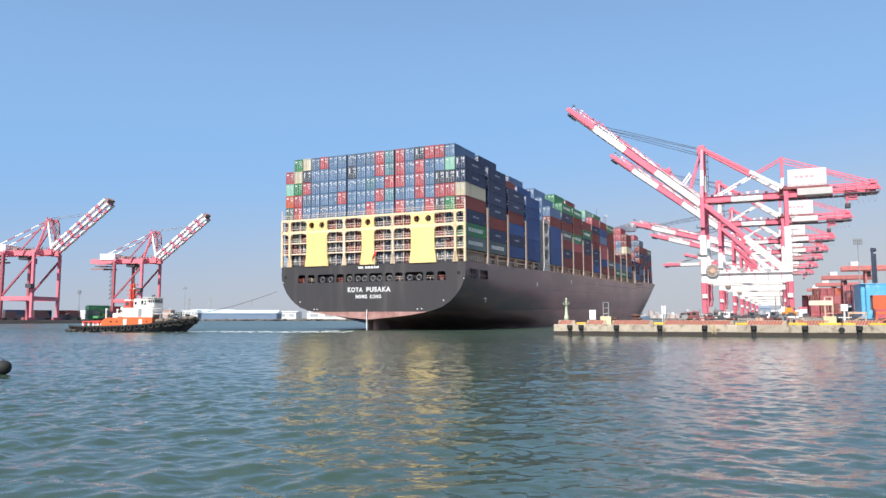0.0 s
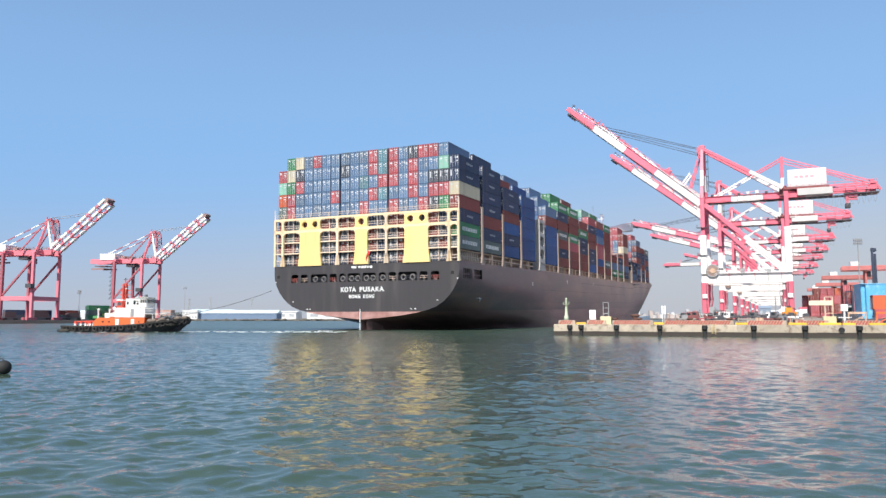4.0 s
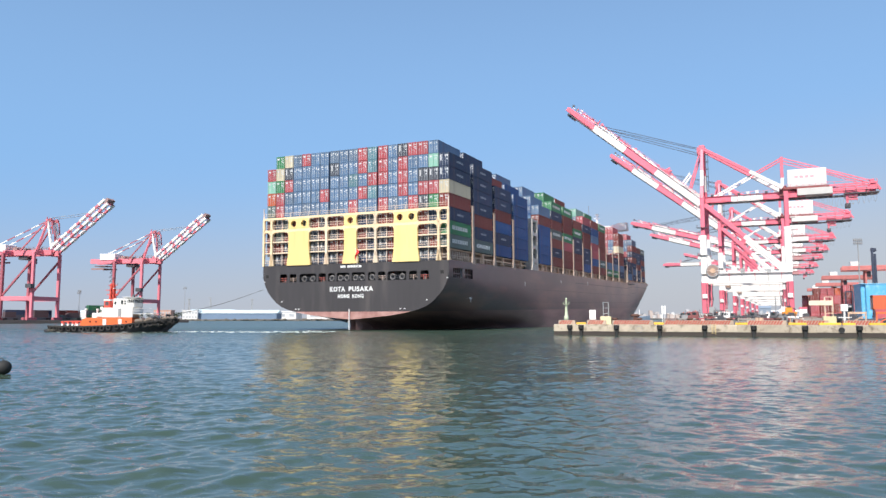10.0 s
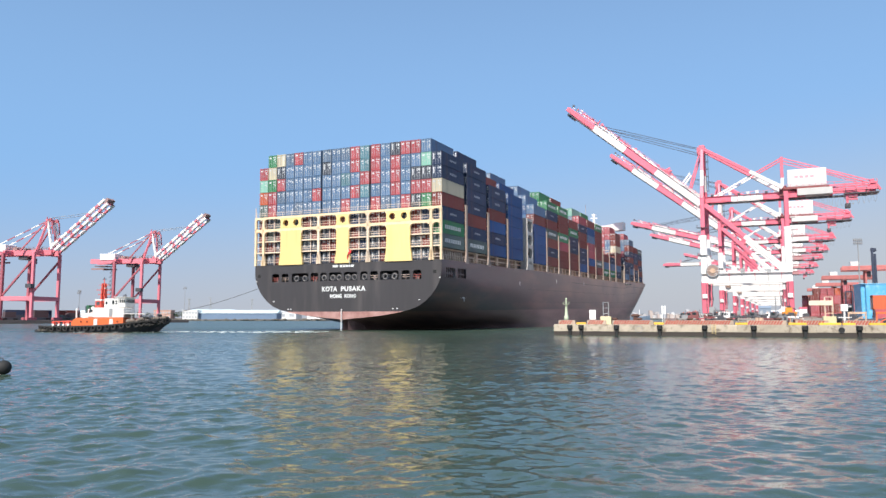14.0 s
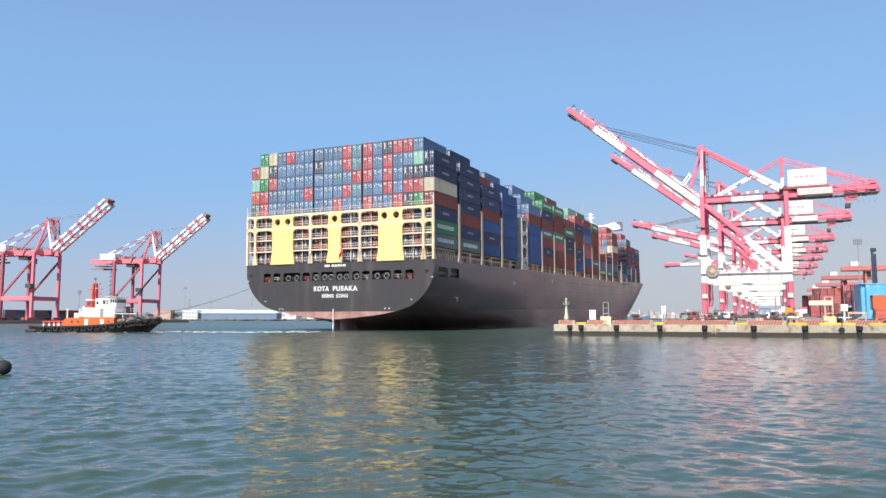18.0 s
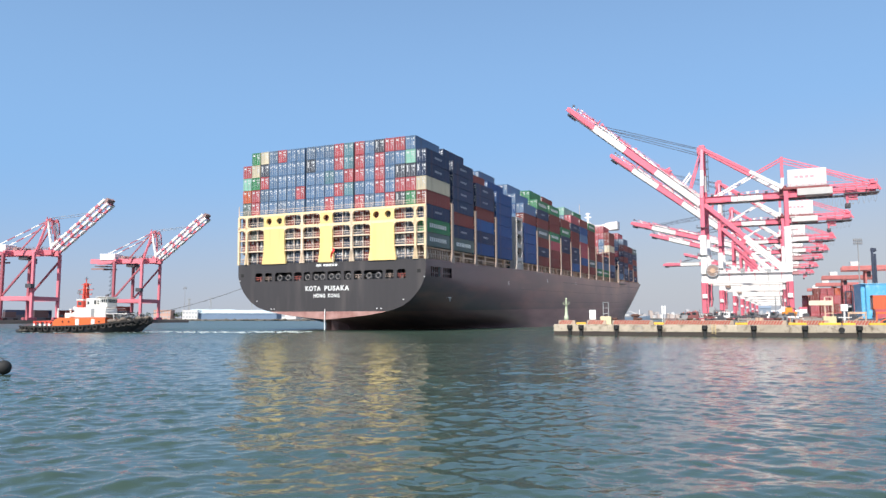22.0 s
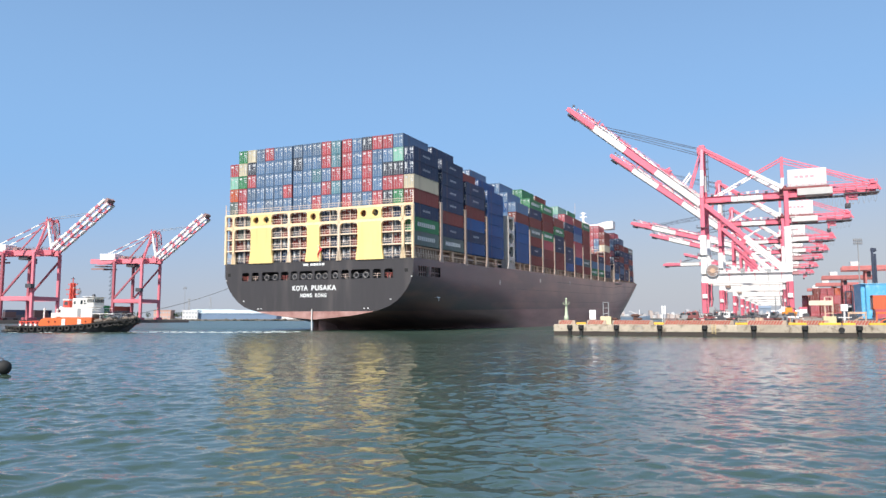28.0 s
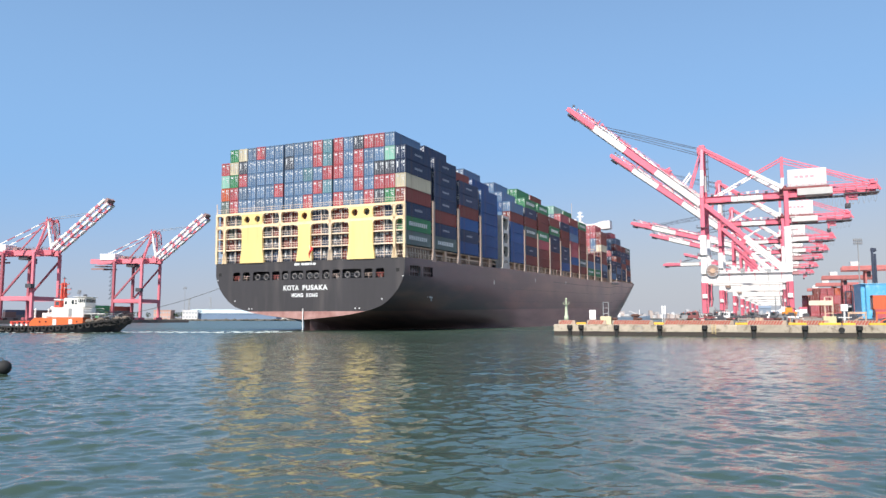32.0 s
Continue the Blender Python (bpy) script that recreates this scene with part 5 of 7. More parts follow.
            for u0, hh, mt in ((0.235, 3.4, RED), (0.27, 4.0, RED), (0.33, 2.9, RED), (0.44, 3.0, STEEL), (0.50, 3.3, RED), (0.63, 3.2, STEEL), (0.76, 3.6, RED), (0.83, 3.0, STEEL), (0.92, 3.2, WHITE), (0.985, 3.0, STEEL)):
                q = p0 + wk * 0.6 + e * (L * u0)
                part("boom_gear", MB().beam(q + nrm * 1.6, q + nrm * hh, 0.3, 0.5).beam(q + nrm * (hh - 0.5) - e * 0.7, q + nrm * (hh - 0.5) + e * 0.6, 0.35, 0.35), mt, c)
        part("fore_stay", MB().tube(p0 + e * (L * 0.79) + nrm * 1.6, (0, y * 0.5, ap.z - 0.2), 0.13, n=5), STEEL, c)
        part("fore_stay", MB().tube(p0 + e * (L * 0.79) + nrm * 0.6, (0, y * 0.9, ap.z - 2.6), 0.12, n=5), STEEL, c)
        part("stay_bracket", MB().beam(p0 + e * (L * 0.79), p0 + e * (L * 0.79) + nrm * 4, 0.4), RED, c)
        part("stay_bracket", MB().beam(p0 + e * (L * 0.3), p0 + e * (L * 0.27) + nrm * 4.6, 0.6), RED, c)
    for u in (0.02, 0.16, 0.3, 0.44, 0.58, 0.72, 0.86, 0.99):
        q = V(-1, 0, ZG + 0.3) + e * (L * u)
        part("boom_tie", MB().beam(q + V(0, -2.7, 0), q + V(0, 2.7, 0), 0.7, 1.2), RED, c)
    part("boom_sheave", MB().beam(V(-1, 0, ZG + 0.3) + e * (L * 0.94) - nrm * 1.9, V(-1, 0, ZG + 0.3) + e * (L * 0.99) - nrm * 1.9, 3.6, 0.9), STEEL, c)
    part("boom_tip", MB().beam(V(-1, 0, ZG + 0.3) + e * (L * 0.99), V(-1, 0, ZG + 0.3) + e * (L + 1.2), 4.0, 1.6), RED, c)
    for x in (46, 58):
        part("girder_tie", MB().beam((x, -2.7, ZH), (x, 2.7, ZH), 1.0, 1.8), RED, c)
    part("tail_frame", MB().box(58.8, 60.6, -2.4, 2.4, ZH + 1.3, ZH + 2.6, 0.1).box(58.9, 60.2, -1.4, 1.4, ZH + 2.4, ZH + 4.3, 0.1).beam((60.2, 0, ZH + 3.6), (62.3, 0, ZH + 0.2), 0.9, 0.8), RED, c)
    for x in (47, 50.5, 54, 57.5, 61):
        for y in (-3.2, 3.2):
            part("tail_post", MB().beam((x, y, ZH + 2.4), (x, y, ZH + 3.8), 0.14), RED, c)
    for y in (-3.2, 3.2):
        part("tail_rail", MB().beam((44.5, y, ZH + 3.8), (61, y, ZH + 3.8), 0.13), RED, c)
    part("tail_platform", MB().box(50, 61.5, -3.6, 3.6, ZH - 1.1, ZH - 0.75), STEEL, c)
    for x in (50.5, 54, 57.5, 61):
        part("platform_hanger", MB().beam((x, -3.4, ZH - 0.9), (x, -3.4, ZH + 1), 0.2).beam((x, 3.4, ZH - 0.9), (x, 3.4, ZH + 1), 0.2), STEEL, c)
    for y in (-2.7, 2.7):
        part("tail_chord", MB().beam((44.5, y, ZH + 2.6), (61, y, ZH + 2.8), 0.4, 0.6), RED, c)
        for k in range(4):
            part("chord_lacing", MB().beam((46 + k * 4.2, y, ZH + 1.1), (46 + k * 4.2, y, ZH + 2.5), 0.3), RED, c)
    mh = part("machinery_house", MB().box(G + 0.8, G + 14.2, -4.2, 4.2, ZG + 4.4, ZG + 11.2, 0.2), WHITE, c, "white machinery house with a red logo panel")
    lr = mat("logo_red", (0.74, 0.36, 0.40), 0.6)
    for a in (3.2, 5.0, 6.8, 8.6):
        part("logo_block", MB().box(G + a, G + a + 1.3, -4.26, -4.19, ZG + 7.7, ZG + 8.7, 0.02), lr, mh)
    part("house_platform", MB().box(G - 0.5, G + 15, -4.7, 4.7, ZG + 3.6, ZG + 4.35), mat("brown_red_steel", (0.24, 0.07, 0.07), 0.6), c)
    part("switch_room", MB().box(G + 4.0, G + 16.0, -5.2, 3.9, ZG + 0.9, ZG + 3.5, 0.1), mat("pale_grey_sheet", (0.60, 0.59, 0.57), 0.6, grain=0.15) if near else mat("dull_red_sheet", (0.50, 0.24, 0.24), 0.6, grain=0.2), c)
    part("rear_tower", MB().box(G - 2.2, G + 0.4, -4, 4, ZG + 1.2, ZG + 5.2, 0.1), mat("brown_red_steel", (0.24, 0.07, 0.07), 0.6), c)
    tr = part("trolley", MB().box(50.5, 54.5, -2.6, 2.6, ZH - 2.2, ZH - 1.2), RED, c)
    part("hanger", MB().box(50.6, 51.5, -2.5, -1.6, ZH - 4.6, ZH - 2.2).box(50.6, 54.5, -2.5, -1.6, ZH - 3.4, ZH - 2.8), RED, tr)
    part("cab", MB().box(50.2, 52.0, -3, -1, ZH - 6.4, ZH - 4.6, 0.15), STEEL, tr, "dark glazed operator cab")
    if near:
        for k in range(15):
            x = 34 + k * 1.8
            pts = [V(x + 1.5 * t, -3.8, ZH - 1.6 - (5.6 - k * 0.18) * math.sin(math.pi * t)) for t in (0, 0.12, 0.3, 0.5, 0.7, 0.88, 1)]
            mb = MB()
            for p, q in zip(pts, pts[1:]):
                mb.tube(p, q, 0.055, n=4)
            part("festoon_cable", mb, GREY, c)
        for k in range(12):
            x = 0.8 + k * 2.4
            part("walkway_bracket", MB().beam((x, -3.3, ZH - 1.2), (x, -3.3, ZH + 2.1), 0.12), RED, c)
    if near:
        # lamps, cable boxes and brackets along the girder and under the house
        for k in range(9):
            x = 3 + k * 3.3
            part("girder_box", MB().box(x, x + 1.1, -3.9, -3.35, ZH + 1.2, ZH + 1.9 + 0.3 * (k % 3), 0.05), WHITE if k % 3 else STEEL, c)
        for k in range(6):
            x = G + 1.5 + k * 2.4
            part("house_bracket", MB().beam((x, -4.6, ZG + 3.7), (x, -3.4, ZG + 1.2), 0.16), RED, c)
        hs = MB()
        for k in range(8):
            x = G - 0.4 + k * 2.15
            hs.beam((x, -4.65, ZG + 4.35), (x, -4.65, ZG + 5.4), 0.08)
        hs.beam((G - 0.4, -4.65, ZG + 5.4), (G + 14.8, -4.65, ZG + 5.4), 0.09)
        part("house_rail", hs, RED, c)
        for z in (ZP + 9, ZP + 20):
            part("leg_platform", MB().box(-2.2, 1.6, -S - 1.9, -S + 0.2, z, z + 0.15).box(-2.2, -2.1, -S - 1.9, -S + 0.2, z + 0.15, z + 1.2), STEEL, c)
    part("girder_handrail", MB().beam((0, -3.3, ZH + 2.2), (G, -3.3, ZH + 2.2), 0.1).beam((0, 3.3, ZH + 2.2), (G, 3.3, ZH + 2.2), 0.1), RED, c)
    part("girder_walkway", MB().beam((0, -3.3, ZH + 1.1), (44, -3.3, ZH + 1.1), 0.8, 0.12), RED, c)
    ld = MB()
    leg_ladder(ld, 2.3, -S * 0.5, ZG + 5, ap.z - 2.6)
    leg_ladder(ld, 1.5, -S * 0.5, ZG + 5, ap.z - 2.6)
    for k in range(6):
        ld.box(1.4, 2.5, -S * 0.5 - 0.6, -S * 0.5 + 0.6, ZG + 5 + k * 3, ZG + 5.15 + k * 3)
    part("mast_ladder", ld, STEEL, c)
    # stairs, cabinets and drives about the lower legs
    for x, sx in ((0, 1), (G, -1)):
        st = MB()
        for k in range(4):
            z0, z1 = 1.8 + k * 3.2, 5.0 + k * 3.2
            ya, yb = (-S * 0.86 + 1.6, -S * 0.86 + 5.4) if k % 2 else (-S * 0.86 + 5.4, -S * 0.86 + 1.6)
            for dx in (1.5, 2.4):
                st.beam((x + sx * dx, ya, z0), (x + sx * dx, yb, z1), 0.22, 0.3)
                st.beam((x + sx * dx, ya, z0 + 1.0), (x + sx * dx, yb, z1 + 1.0), 0.09)
            st.box(min(x + sx * 1.4, x + sx * 2.6), max(x + sx * 1.4, x + sx * 2.6), yb - 0.7, yb + 0.7, z1 - 0.1, z1)
        part("stair_flight", st, GREY, c)
        part("drive_cabinet", MB().box(min(x + sx * 1.2, x + sx * 3.4), max(x + sx * 1.2, x + sx * 3.4), -S * 0.86 - 1.6, -S * 0.86 + 0.4, 2.9, 5.2, 0.1), WHITE if x else GREY, c)
        part("drive_motor", MB().tube((x + sx * 1.0, -S * 0.86 - 2.8, 2.2), (x + sx * 2.6, -S * 0.86 - 2.8, 2.2), 0.6, n=10).tube((x + sx * 1.0, -S * 0.86 + 2.4, 2.2), (x + sx * 2.4, -S * 0.86 + 2.4, 2.2), 0.55, n=10), STEEL, c)
        part("leg_cabinet", MB().box(x - 0.9, x + 0.9, -S * 0.93 - 2.0, -S * 0.93 - 1.2, 8.6, 10.2, 0.06), WHITE, c)
        part("cable_tray", MB().beam((x + sx * 0.6, -S * 0.86 - 1.5, 2.4), (x + sx * 0.6, -S - 1.4, ZP - 2), 0.25), STEEL, c)
    for k in range(6):
        x = 4 + k * 4.6
        part("portal_gear", MB().box(x, x + 1.6, -S - 1.85, -S - 1.05, ZP + 1.9, ZP + 2.6 + 0.5 * (k % 3), 0.05), WHITE if k % 2 else GREY, c)
        part("portal_rail_post", MB().beam((x, -S - 1.9, ZP + 1.85), (x, -S - 1.9, ZP + 2.95), 0.1), WHITE, c)
        part("portal_bracket", MB().beam((x + 0.5, -S - 0.9, ZP - 1.4), (x + 0.5, -S - 1.9, ZP + 1.7), 0.2), RED if k % 2 else GREY, c)
    ld = MB()
    leg_ladder(ld, G + 1.6, -S, ZP + 2, ZG - 2)
    part("leg_stair", ld, GREY, c)
    for k in range(5):
        z = ZP + 4 + k * 4.6
        part("stair_landing", MB().box(G + 0.9, G + 3.0, -S - 1, -S + 1.2, z, z + 0.25).box(G + 2.9, G + 3.05, -S - 1, -S + 1.2, z + 0.25, z + 1.2), WHITE, c)
    rr, rz = (2.3, ZP + 2.9) if first else (1.35, ZP + 0.6)
    dr = part("cable_reel", MB().tube((3.2, -S - 1.9, rz), (3.2, -S - 1.5, rz), rr, n=20), mat("reel_flange", (0.30, 0.22, 0.19), 0.6, grain=0.3), c, "round cable reel on the portal")
    part("reel_rim", MB().ring((3.2, -S - 1.7, rz), (0, 1, 0), rr, rr * 0.12, 20, 6), GREY, dr)
    part("reel_hub", MB().tube((3.2, -S - 2.1, rz), (3.2, -S - 1.8, rz), rr * 0.45, n=12), TAN, dr)
    part("portal_walkway", MB().box(-1, G + 1, -S - 1.9, -S - 0.95, ZP + 1.7, ZP + 1.85), WHITE, c)
    part("portal_handrail", MB().beam((-1, -S - 1.9, ZP + 2.9), (G + 1, -S - 1.9, ZP + 2.9), 0.1), WHITE, c)
    for y in (-S, S):
        part("switch_box", MB().box(-1.2, 1.2, y * 0.9 - 1.0, y * 0.9 + 1.0, 7.0, 9.0, 0.1) if y < 0 else MB().box(G - 1.2, G + 1.0, y * 0.9 - 1.0, y * 0.9 + 1.0, 7.2, 8.6, 0.1), WHITE, c)
    return c


C_ROT = -25.0
C_SEA = Vector((106.9, 292.5, Q_TOP - 0.02))
# distance along the quay, boom angle, boom length, reach of girder and gauge against the first crane's
for k, (dist, deg, boom, reach) in enumerate(((0, 40.3, 71, 1.0), (84, 37, 70, 0.955), (184, 14.5, 69, 0.925), (267, 15, 70, 0.93), (345, 0, 70, 0.93), (450, 15, 67, 0.93), (560, 14, 66, 0.93))):
    p = C_SEA + Q_SIDE * dist
    sts_crane(pose(p.x, p.y, p.z, 0, 0, C_ROT) @ Matrix.Diagonal((reach, 1, 1, 1)), deg, "red and white ship-to-shore gantry crane with boom " + ("raised" if deg > 10 else "lowered"), k < 4, k == 0, boom)
# ---- tugboat: origin on the waterline amidships; y forward, x to starboard ----
def tug_pose(t):
    s = t / 32.0
    x = -59.7 - 10.14 * s - 3.769 * s * s + 2.121 * s ** 3
    return pose(x, 146.0 - 4.0 * s, 0, 0, 0, -(90.3 - 1.145 * s))


TUG = thing("tugboat", tug_pose(0), label="orange, white and black harbour tug with tyre fenders", category="tugboat")
TUG_BLACK = mat("tug_black_paint", (0.022, 0.024, 0.032), 0.5, grain=0.35, stain=(0.13, 0.08, 0.06), stain_amount=0.4, scale=0.8)
TYRE = mat("worn_tyre_rubber", (0.035, 0.032, 0.03), 0.8, grain=0.4, scale=2)
TUG_WHITE = mat("tug_white_paint", (0.80, 0.78, 0.74), 0.45, stain=(0.5, 0.36, 0.25), stain_amount=0.25, grain=0.1, scale=0.7, streak=True)
FENDER_ROPE = mat("matted_fender_rope", (0.20, 0.16, 0.13), 0.95, grain=0.5, scale=3, bump=0.03)
TUG_RED = mat("tug_mast_red", (0.68, 0.085, 0.055), 0.5, grain=0.15)


def tug_breadth(y, k):
    """Half-breadth of the tug: k 0 at the waterline, 1 at the rail."""
    ys = [(-15.4, 2.6), (-14.4, 3.4), (-12, 4.0), (-4, 4.25), (2, 4.2), (5, 3.9), (7.5, 3.2), (9.3, 2.2), (10.5, 1.2), (11.1, 0.35)]
    wl = [(-15.4, 1.8), (-14, 3.0), (-11, 3.8), (-4, 4.1), (1, 3.9), (4, 3.2), (6.5, 2.0), (8.2, 0.8), (8.9, 0.15), (11.1, 0.1)]
    return lerp_table(wl, y) * (1 - k) + lerp_table(ys, y) * k


RAIL = [(-15.4, 1.15), (-10, 1.05), (-2, 1.2), (2, 1.5), (6, 1.95), (9, 2.3), (11.1, 2.5)]


def make_tug():
    mb = MB()
    ys = [-15.4, -14.4, -12, -8, -4, 0, 2, 4, 5.5, 7, 8.2, 9.3, 10.2, 11.1]
    rings = []
    for y in ys:
        zr = lerp_table(RAIL, y)
        lift = max(y - 7.6, 0) * 0.8
        zs = [-1.0 + lift, 0.0 + lift, 0.5 * zr + lift * 0.5, zr]
        r = [(tug_breadth(y, k), y, z) for k, z in zip((0, 0.15, 0.6, 1), zs)]
        rings.append(r + [(-x, yy, z) for x, yy, z in r[::-1]])
    mb.loft(rings)
    hull = part("hull", mb, TUG_BLACK, TUG, "black hull with a raked bow")
    for s in (1, -1):
        dk = MB()
        dk.loft([[(s * (tug_breadth(y, 1) + dx), y, lerp_table(RAIL, y) + dz) for dx, dz in ((-0.04, -0.17), (0.28, -0.13), (0.28, 0.13), (-0.04, 0.17))] for y in ys])
        part("rubbing_strake", dk, TYRE, hull)
    part("stern_platform", MB().box(-2.4, 2.4, -16.4, -15.2, -0.1, 0.55, 0.1), TUG_BLACK, hull)
    # tyres along both sides and round the bow
    k = 0
    y = -14.6
    while y < 10.6:
        z = lerp_table(RAIL, y) - 0.42
        for s in (1, -1):
            d = (tug_breadth(y + 0.4, 1) - tug_breadth(y - 0.4, 1)) / 0.8
            x = tug_breadth(y, 0.8) + 0.22
            part("tyre", MB().ring((s * x, y, z + 0.05 * math.sin(k * 2.1)), (s * 1.0, -d, 0.12 * math.sin(k * 1.7)), 0.40, 0.18, 12, 6), TYRE, hull)
        k += 1
        y += (1.45 + 0.2 * math.sin(k * 2.7)) if y < 5 else 0.95
    part("bow_fender", MB().tube((-1.6, 10.1, 2.35), (1.6, 10.1, 2.35), 0.42, n=10).tube((0, 10.7, 1.7), (0, 11.3, 2.6), 0.38, n=10), TYRE, hull)
    for s in (1, -1):
        part("bow_letters", MB().box(min(s * 3.05, s * 3.12), max(s * 3.05, s * 3.12), 4.6, 6.6, 1.1, 1.3), WHITE_MARK, hull, "pale bar of worn lettering")
    # orange deckhouse
    dh = part("deckhouse", MB().loft([[(x, y, z) for x, y in ((-2.9, -8.4 + k), (2.9, -8.4 + k), (3.0, 2.6), (-3.0, 2.6))] for z, k in ((0.9, 0), (1.9, 0), (2.5, 0.5), (2.8, 1.2))]), ORANGE, TUG, "bright orange deckhouse")
    for y in (-3.6, -0.3):
        for s in (1, -1):
            part("door", MB().box(min(s * 2.93, s * 3.04), max(s * 2.93, s * 3.04), y, y + 0.75, 1.1, 2.55, 0.02), TUG_WHITE, dh, "white steel door")
    for y in (-6.3, -5.0, 1.4):
        for s in (1, -1):
            part("porthole", MB().tube((s * 2.9, y, 2.05), (s * 3.03, y, 2.05), 0.17, n=10), GLASS, dh)
    # white superstructure
    wh = part("superstructure", MB().box(-2.6, 2.6, -4.1, 2.5, 2.8, 4.75, 0.12).box(-2.3, 2.3, -1.9, 1.2, 4.75, 6.55, 0.1), TUG_WHITE, TUG, "white superstructure in two steps")
    for y, z, w, h in ((-1.6, 5.4, 0.4, 0.55), (-0.2, 5.4, 0.45, 0.55), (0.5, 5.4, 0.4, 0.3), (-0.2, 5.9, 0.45, 0.3), (0.5, 5.85, 0.35, 0.3)):
        for s in (1, -1):
            part("window", MB().box(min(s * 2.27, s * 2.34), max(s * 2.27, s * 2.34), y, y + w, z, z + h, 0.01), GLASS, wh)
    for s in (1, -1):
        part("side_door", MB().box(min(s * 2.57, s * 2.66), max(s * 2.57, s * 2.66), -0.6, 0.1, 3.0, 4.6, 0.02), GREY, wh)
    br = part("wheelhouse", MB().box(-2.2, 2.2, 0.3, 2.6, 4.8, 6.75, 0.15), TUG_WHITE, TUG, "white wheelhouse with a band of windows")
    for k in range(4):
        for s in (1, -1):
            part("window", MB().box(min(s * 2.17, s * 2.24), max(s * 2.17, s * 2.24), 0.95 + k * 0.42, 1.25 + k * 0.42, 5.75, 6.4, 0.01), GLASS, br)
    for k in range(5):
        part("front_window", MB().box(-2.0 + k * 0.82, -1.3 + k * 0.82, 2.56, 2.64, 5.75, 6.4, 0.01), GLASS, br)
    part("roof", MB().box(-2.45, 2.45, 0.1, 2.85, 6.75, 6.87, 0.04), TUG_WHITE, br)
    part("searchlight", MB().tube((0.6, 1.4, 7.05), (0.6, 1.9, 7.1), 0.28, 0.34, n=10).tube((0.6, 1.6, 6.85), (0.6, 1.6, 7.0), 0.06, n=6), STEEL, br)
    part("bridge_deck", MB().box(-2.5, 2.5, 2.5, 6.9, 3.5, 3.62), TUG_WHITE, TUG)
    for s in (1, -1):
        part("deck_rail", MB().tube((s * 2.65, 2.5, 4.6), (s * 2.65, 4.2, 4.6), 0.04, n=5).tube((s * 2.65, 2.5, 4.15), (s * 2.65, 4.2, 4.15), 0.03, n=5), TUG_WHITE, TUG)
        part("deck_support", MB().tube((s * 2.5, 4.1, 1.7), (s * 2.5, 4.1, 3.6), 0.07, n=6), TUG_WHITE, TUG)
        # funnels aft of the house
        f = part("funnel", MB().box(s * 1.7 - 0.5, s * 1.7 + 0.5, -3.9, -2.6, 4.75, 6.1, 0.1), TUG_RED, TUG, "red and white funnel box")
        part("funnel_cap", MB().box(s * 1.7 - 0.55, s * 1.7 + 0.55, -4.0, -2.5, 6.1, 6.4, 0.05), TUG_WHITE, f)
        part("louvre", MB().box(s * 1.7 + 0.44 * s, s * 1.7 + 0.53 * s, -3.6, -2.9, 5.2, 5.9) if s > 0 else MB().box(s * 1.7 - 0.53, s * 1.7 - 0.44, -3.6, -2.9, 5.2, 5.9), STEEL, f)
    # mast: red lattice with arms
    m = MB()
    for sx in (-0.45, 0.45):
        for sy in (-0.4, 0.4):
            m.beam((sx, -3.2 + sy, 4.9), (sx * 0.55, -3.2 + sy * 0.55, 9.6), 0.3)
    for k in range(6):
        z = 5.4 + k * 0.75
        r = 0.45 * (1 - 0.55 * (z - 4.9) / 4.7)
        m.beam((-r, -3.2 - r, z), (r, -3.2 - r, z + 0.5), 0.1).beam((r, -3.2 + r, z), (-r, -3.2 + r, z + 0.5), 0.1).beam((r, -3.2 - r, z), (r, -3.2 + r, z + 0.5), 0.1).beam((-r, -3.2 + r, z), (-r, -3.2 - r, z + 0.5), 0.1)
    m.beam((0, -3.2, 9.5), (0, -3.2, 10.5), 0.14)
    mast = part("mast", m, TUG_RED, TUG, "orange-red lattice mast with cross arms")
    for z, w in ((6.6, 0.8), (7.4, 1.3), (8.3, 1.5), (9.3, 1.0)):
        part("cross_arm", MB().beam((0, -3.2 - w, z), (0, -3.2 + w, z), 0.13).beam((-w, -3.2, z), (w, -3.2, z), 0.13), TUG_RED, mast)
        part("lamp", MB().tube((0, -3.2 + w, z + 0.06), (0, -3.2 + w, z + 0.32), 0.09, n=6), STEEL, mast)
    part("radar", MB().box(-0.6, 0.6, -2.85, -2.65, 8.55, 8.72), TUG_WHITE, mast)
    part("masthead", MB().beam((0, -3.6, 10.45), (0, -2.8, 10.45), 0.12).tube((0, -3.2, 10.5), (0, -3.2, 10.8), 0.12, n=6), STEEL, mast)
    # after deck: towing winch, vent posts, striped bollards
    w = part("towing_winch", MB().tube((-1.0, -6.2, 3.2), (1.0, -6.2, 3.2), 0.45, n=12).box(-1.3, -1.1, -6.8, -5.6, 2.7, 3.7, 0.05).box(1.1, 1.3, -6.8, -5.6, 2.7, 3.7, 0.05), TUG_WHITE, TUG, "white winch and boat gear on the deckhouse")
    part("deck_crane_arm", MB().beam((0.8, -6.6, 3.1), (0.8, -3.9, 4.5), 0.18), TUG_WHITE, TUG)
    part("life_raft", MB().tube((2.2, -5.2, 3.15), (2.2, -4.0, 3.15), 0.33, n=10), TUG_WHITE, TUG)
    part("satellite_dome", MB().blob((1.6, -4.6, 4.6), 0.36, 0.36, 0.42), TUG_WHITE, TUG)
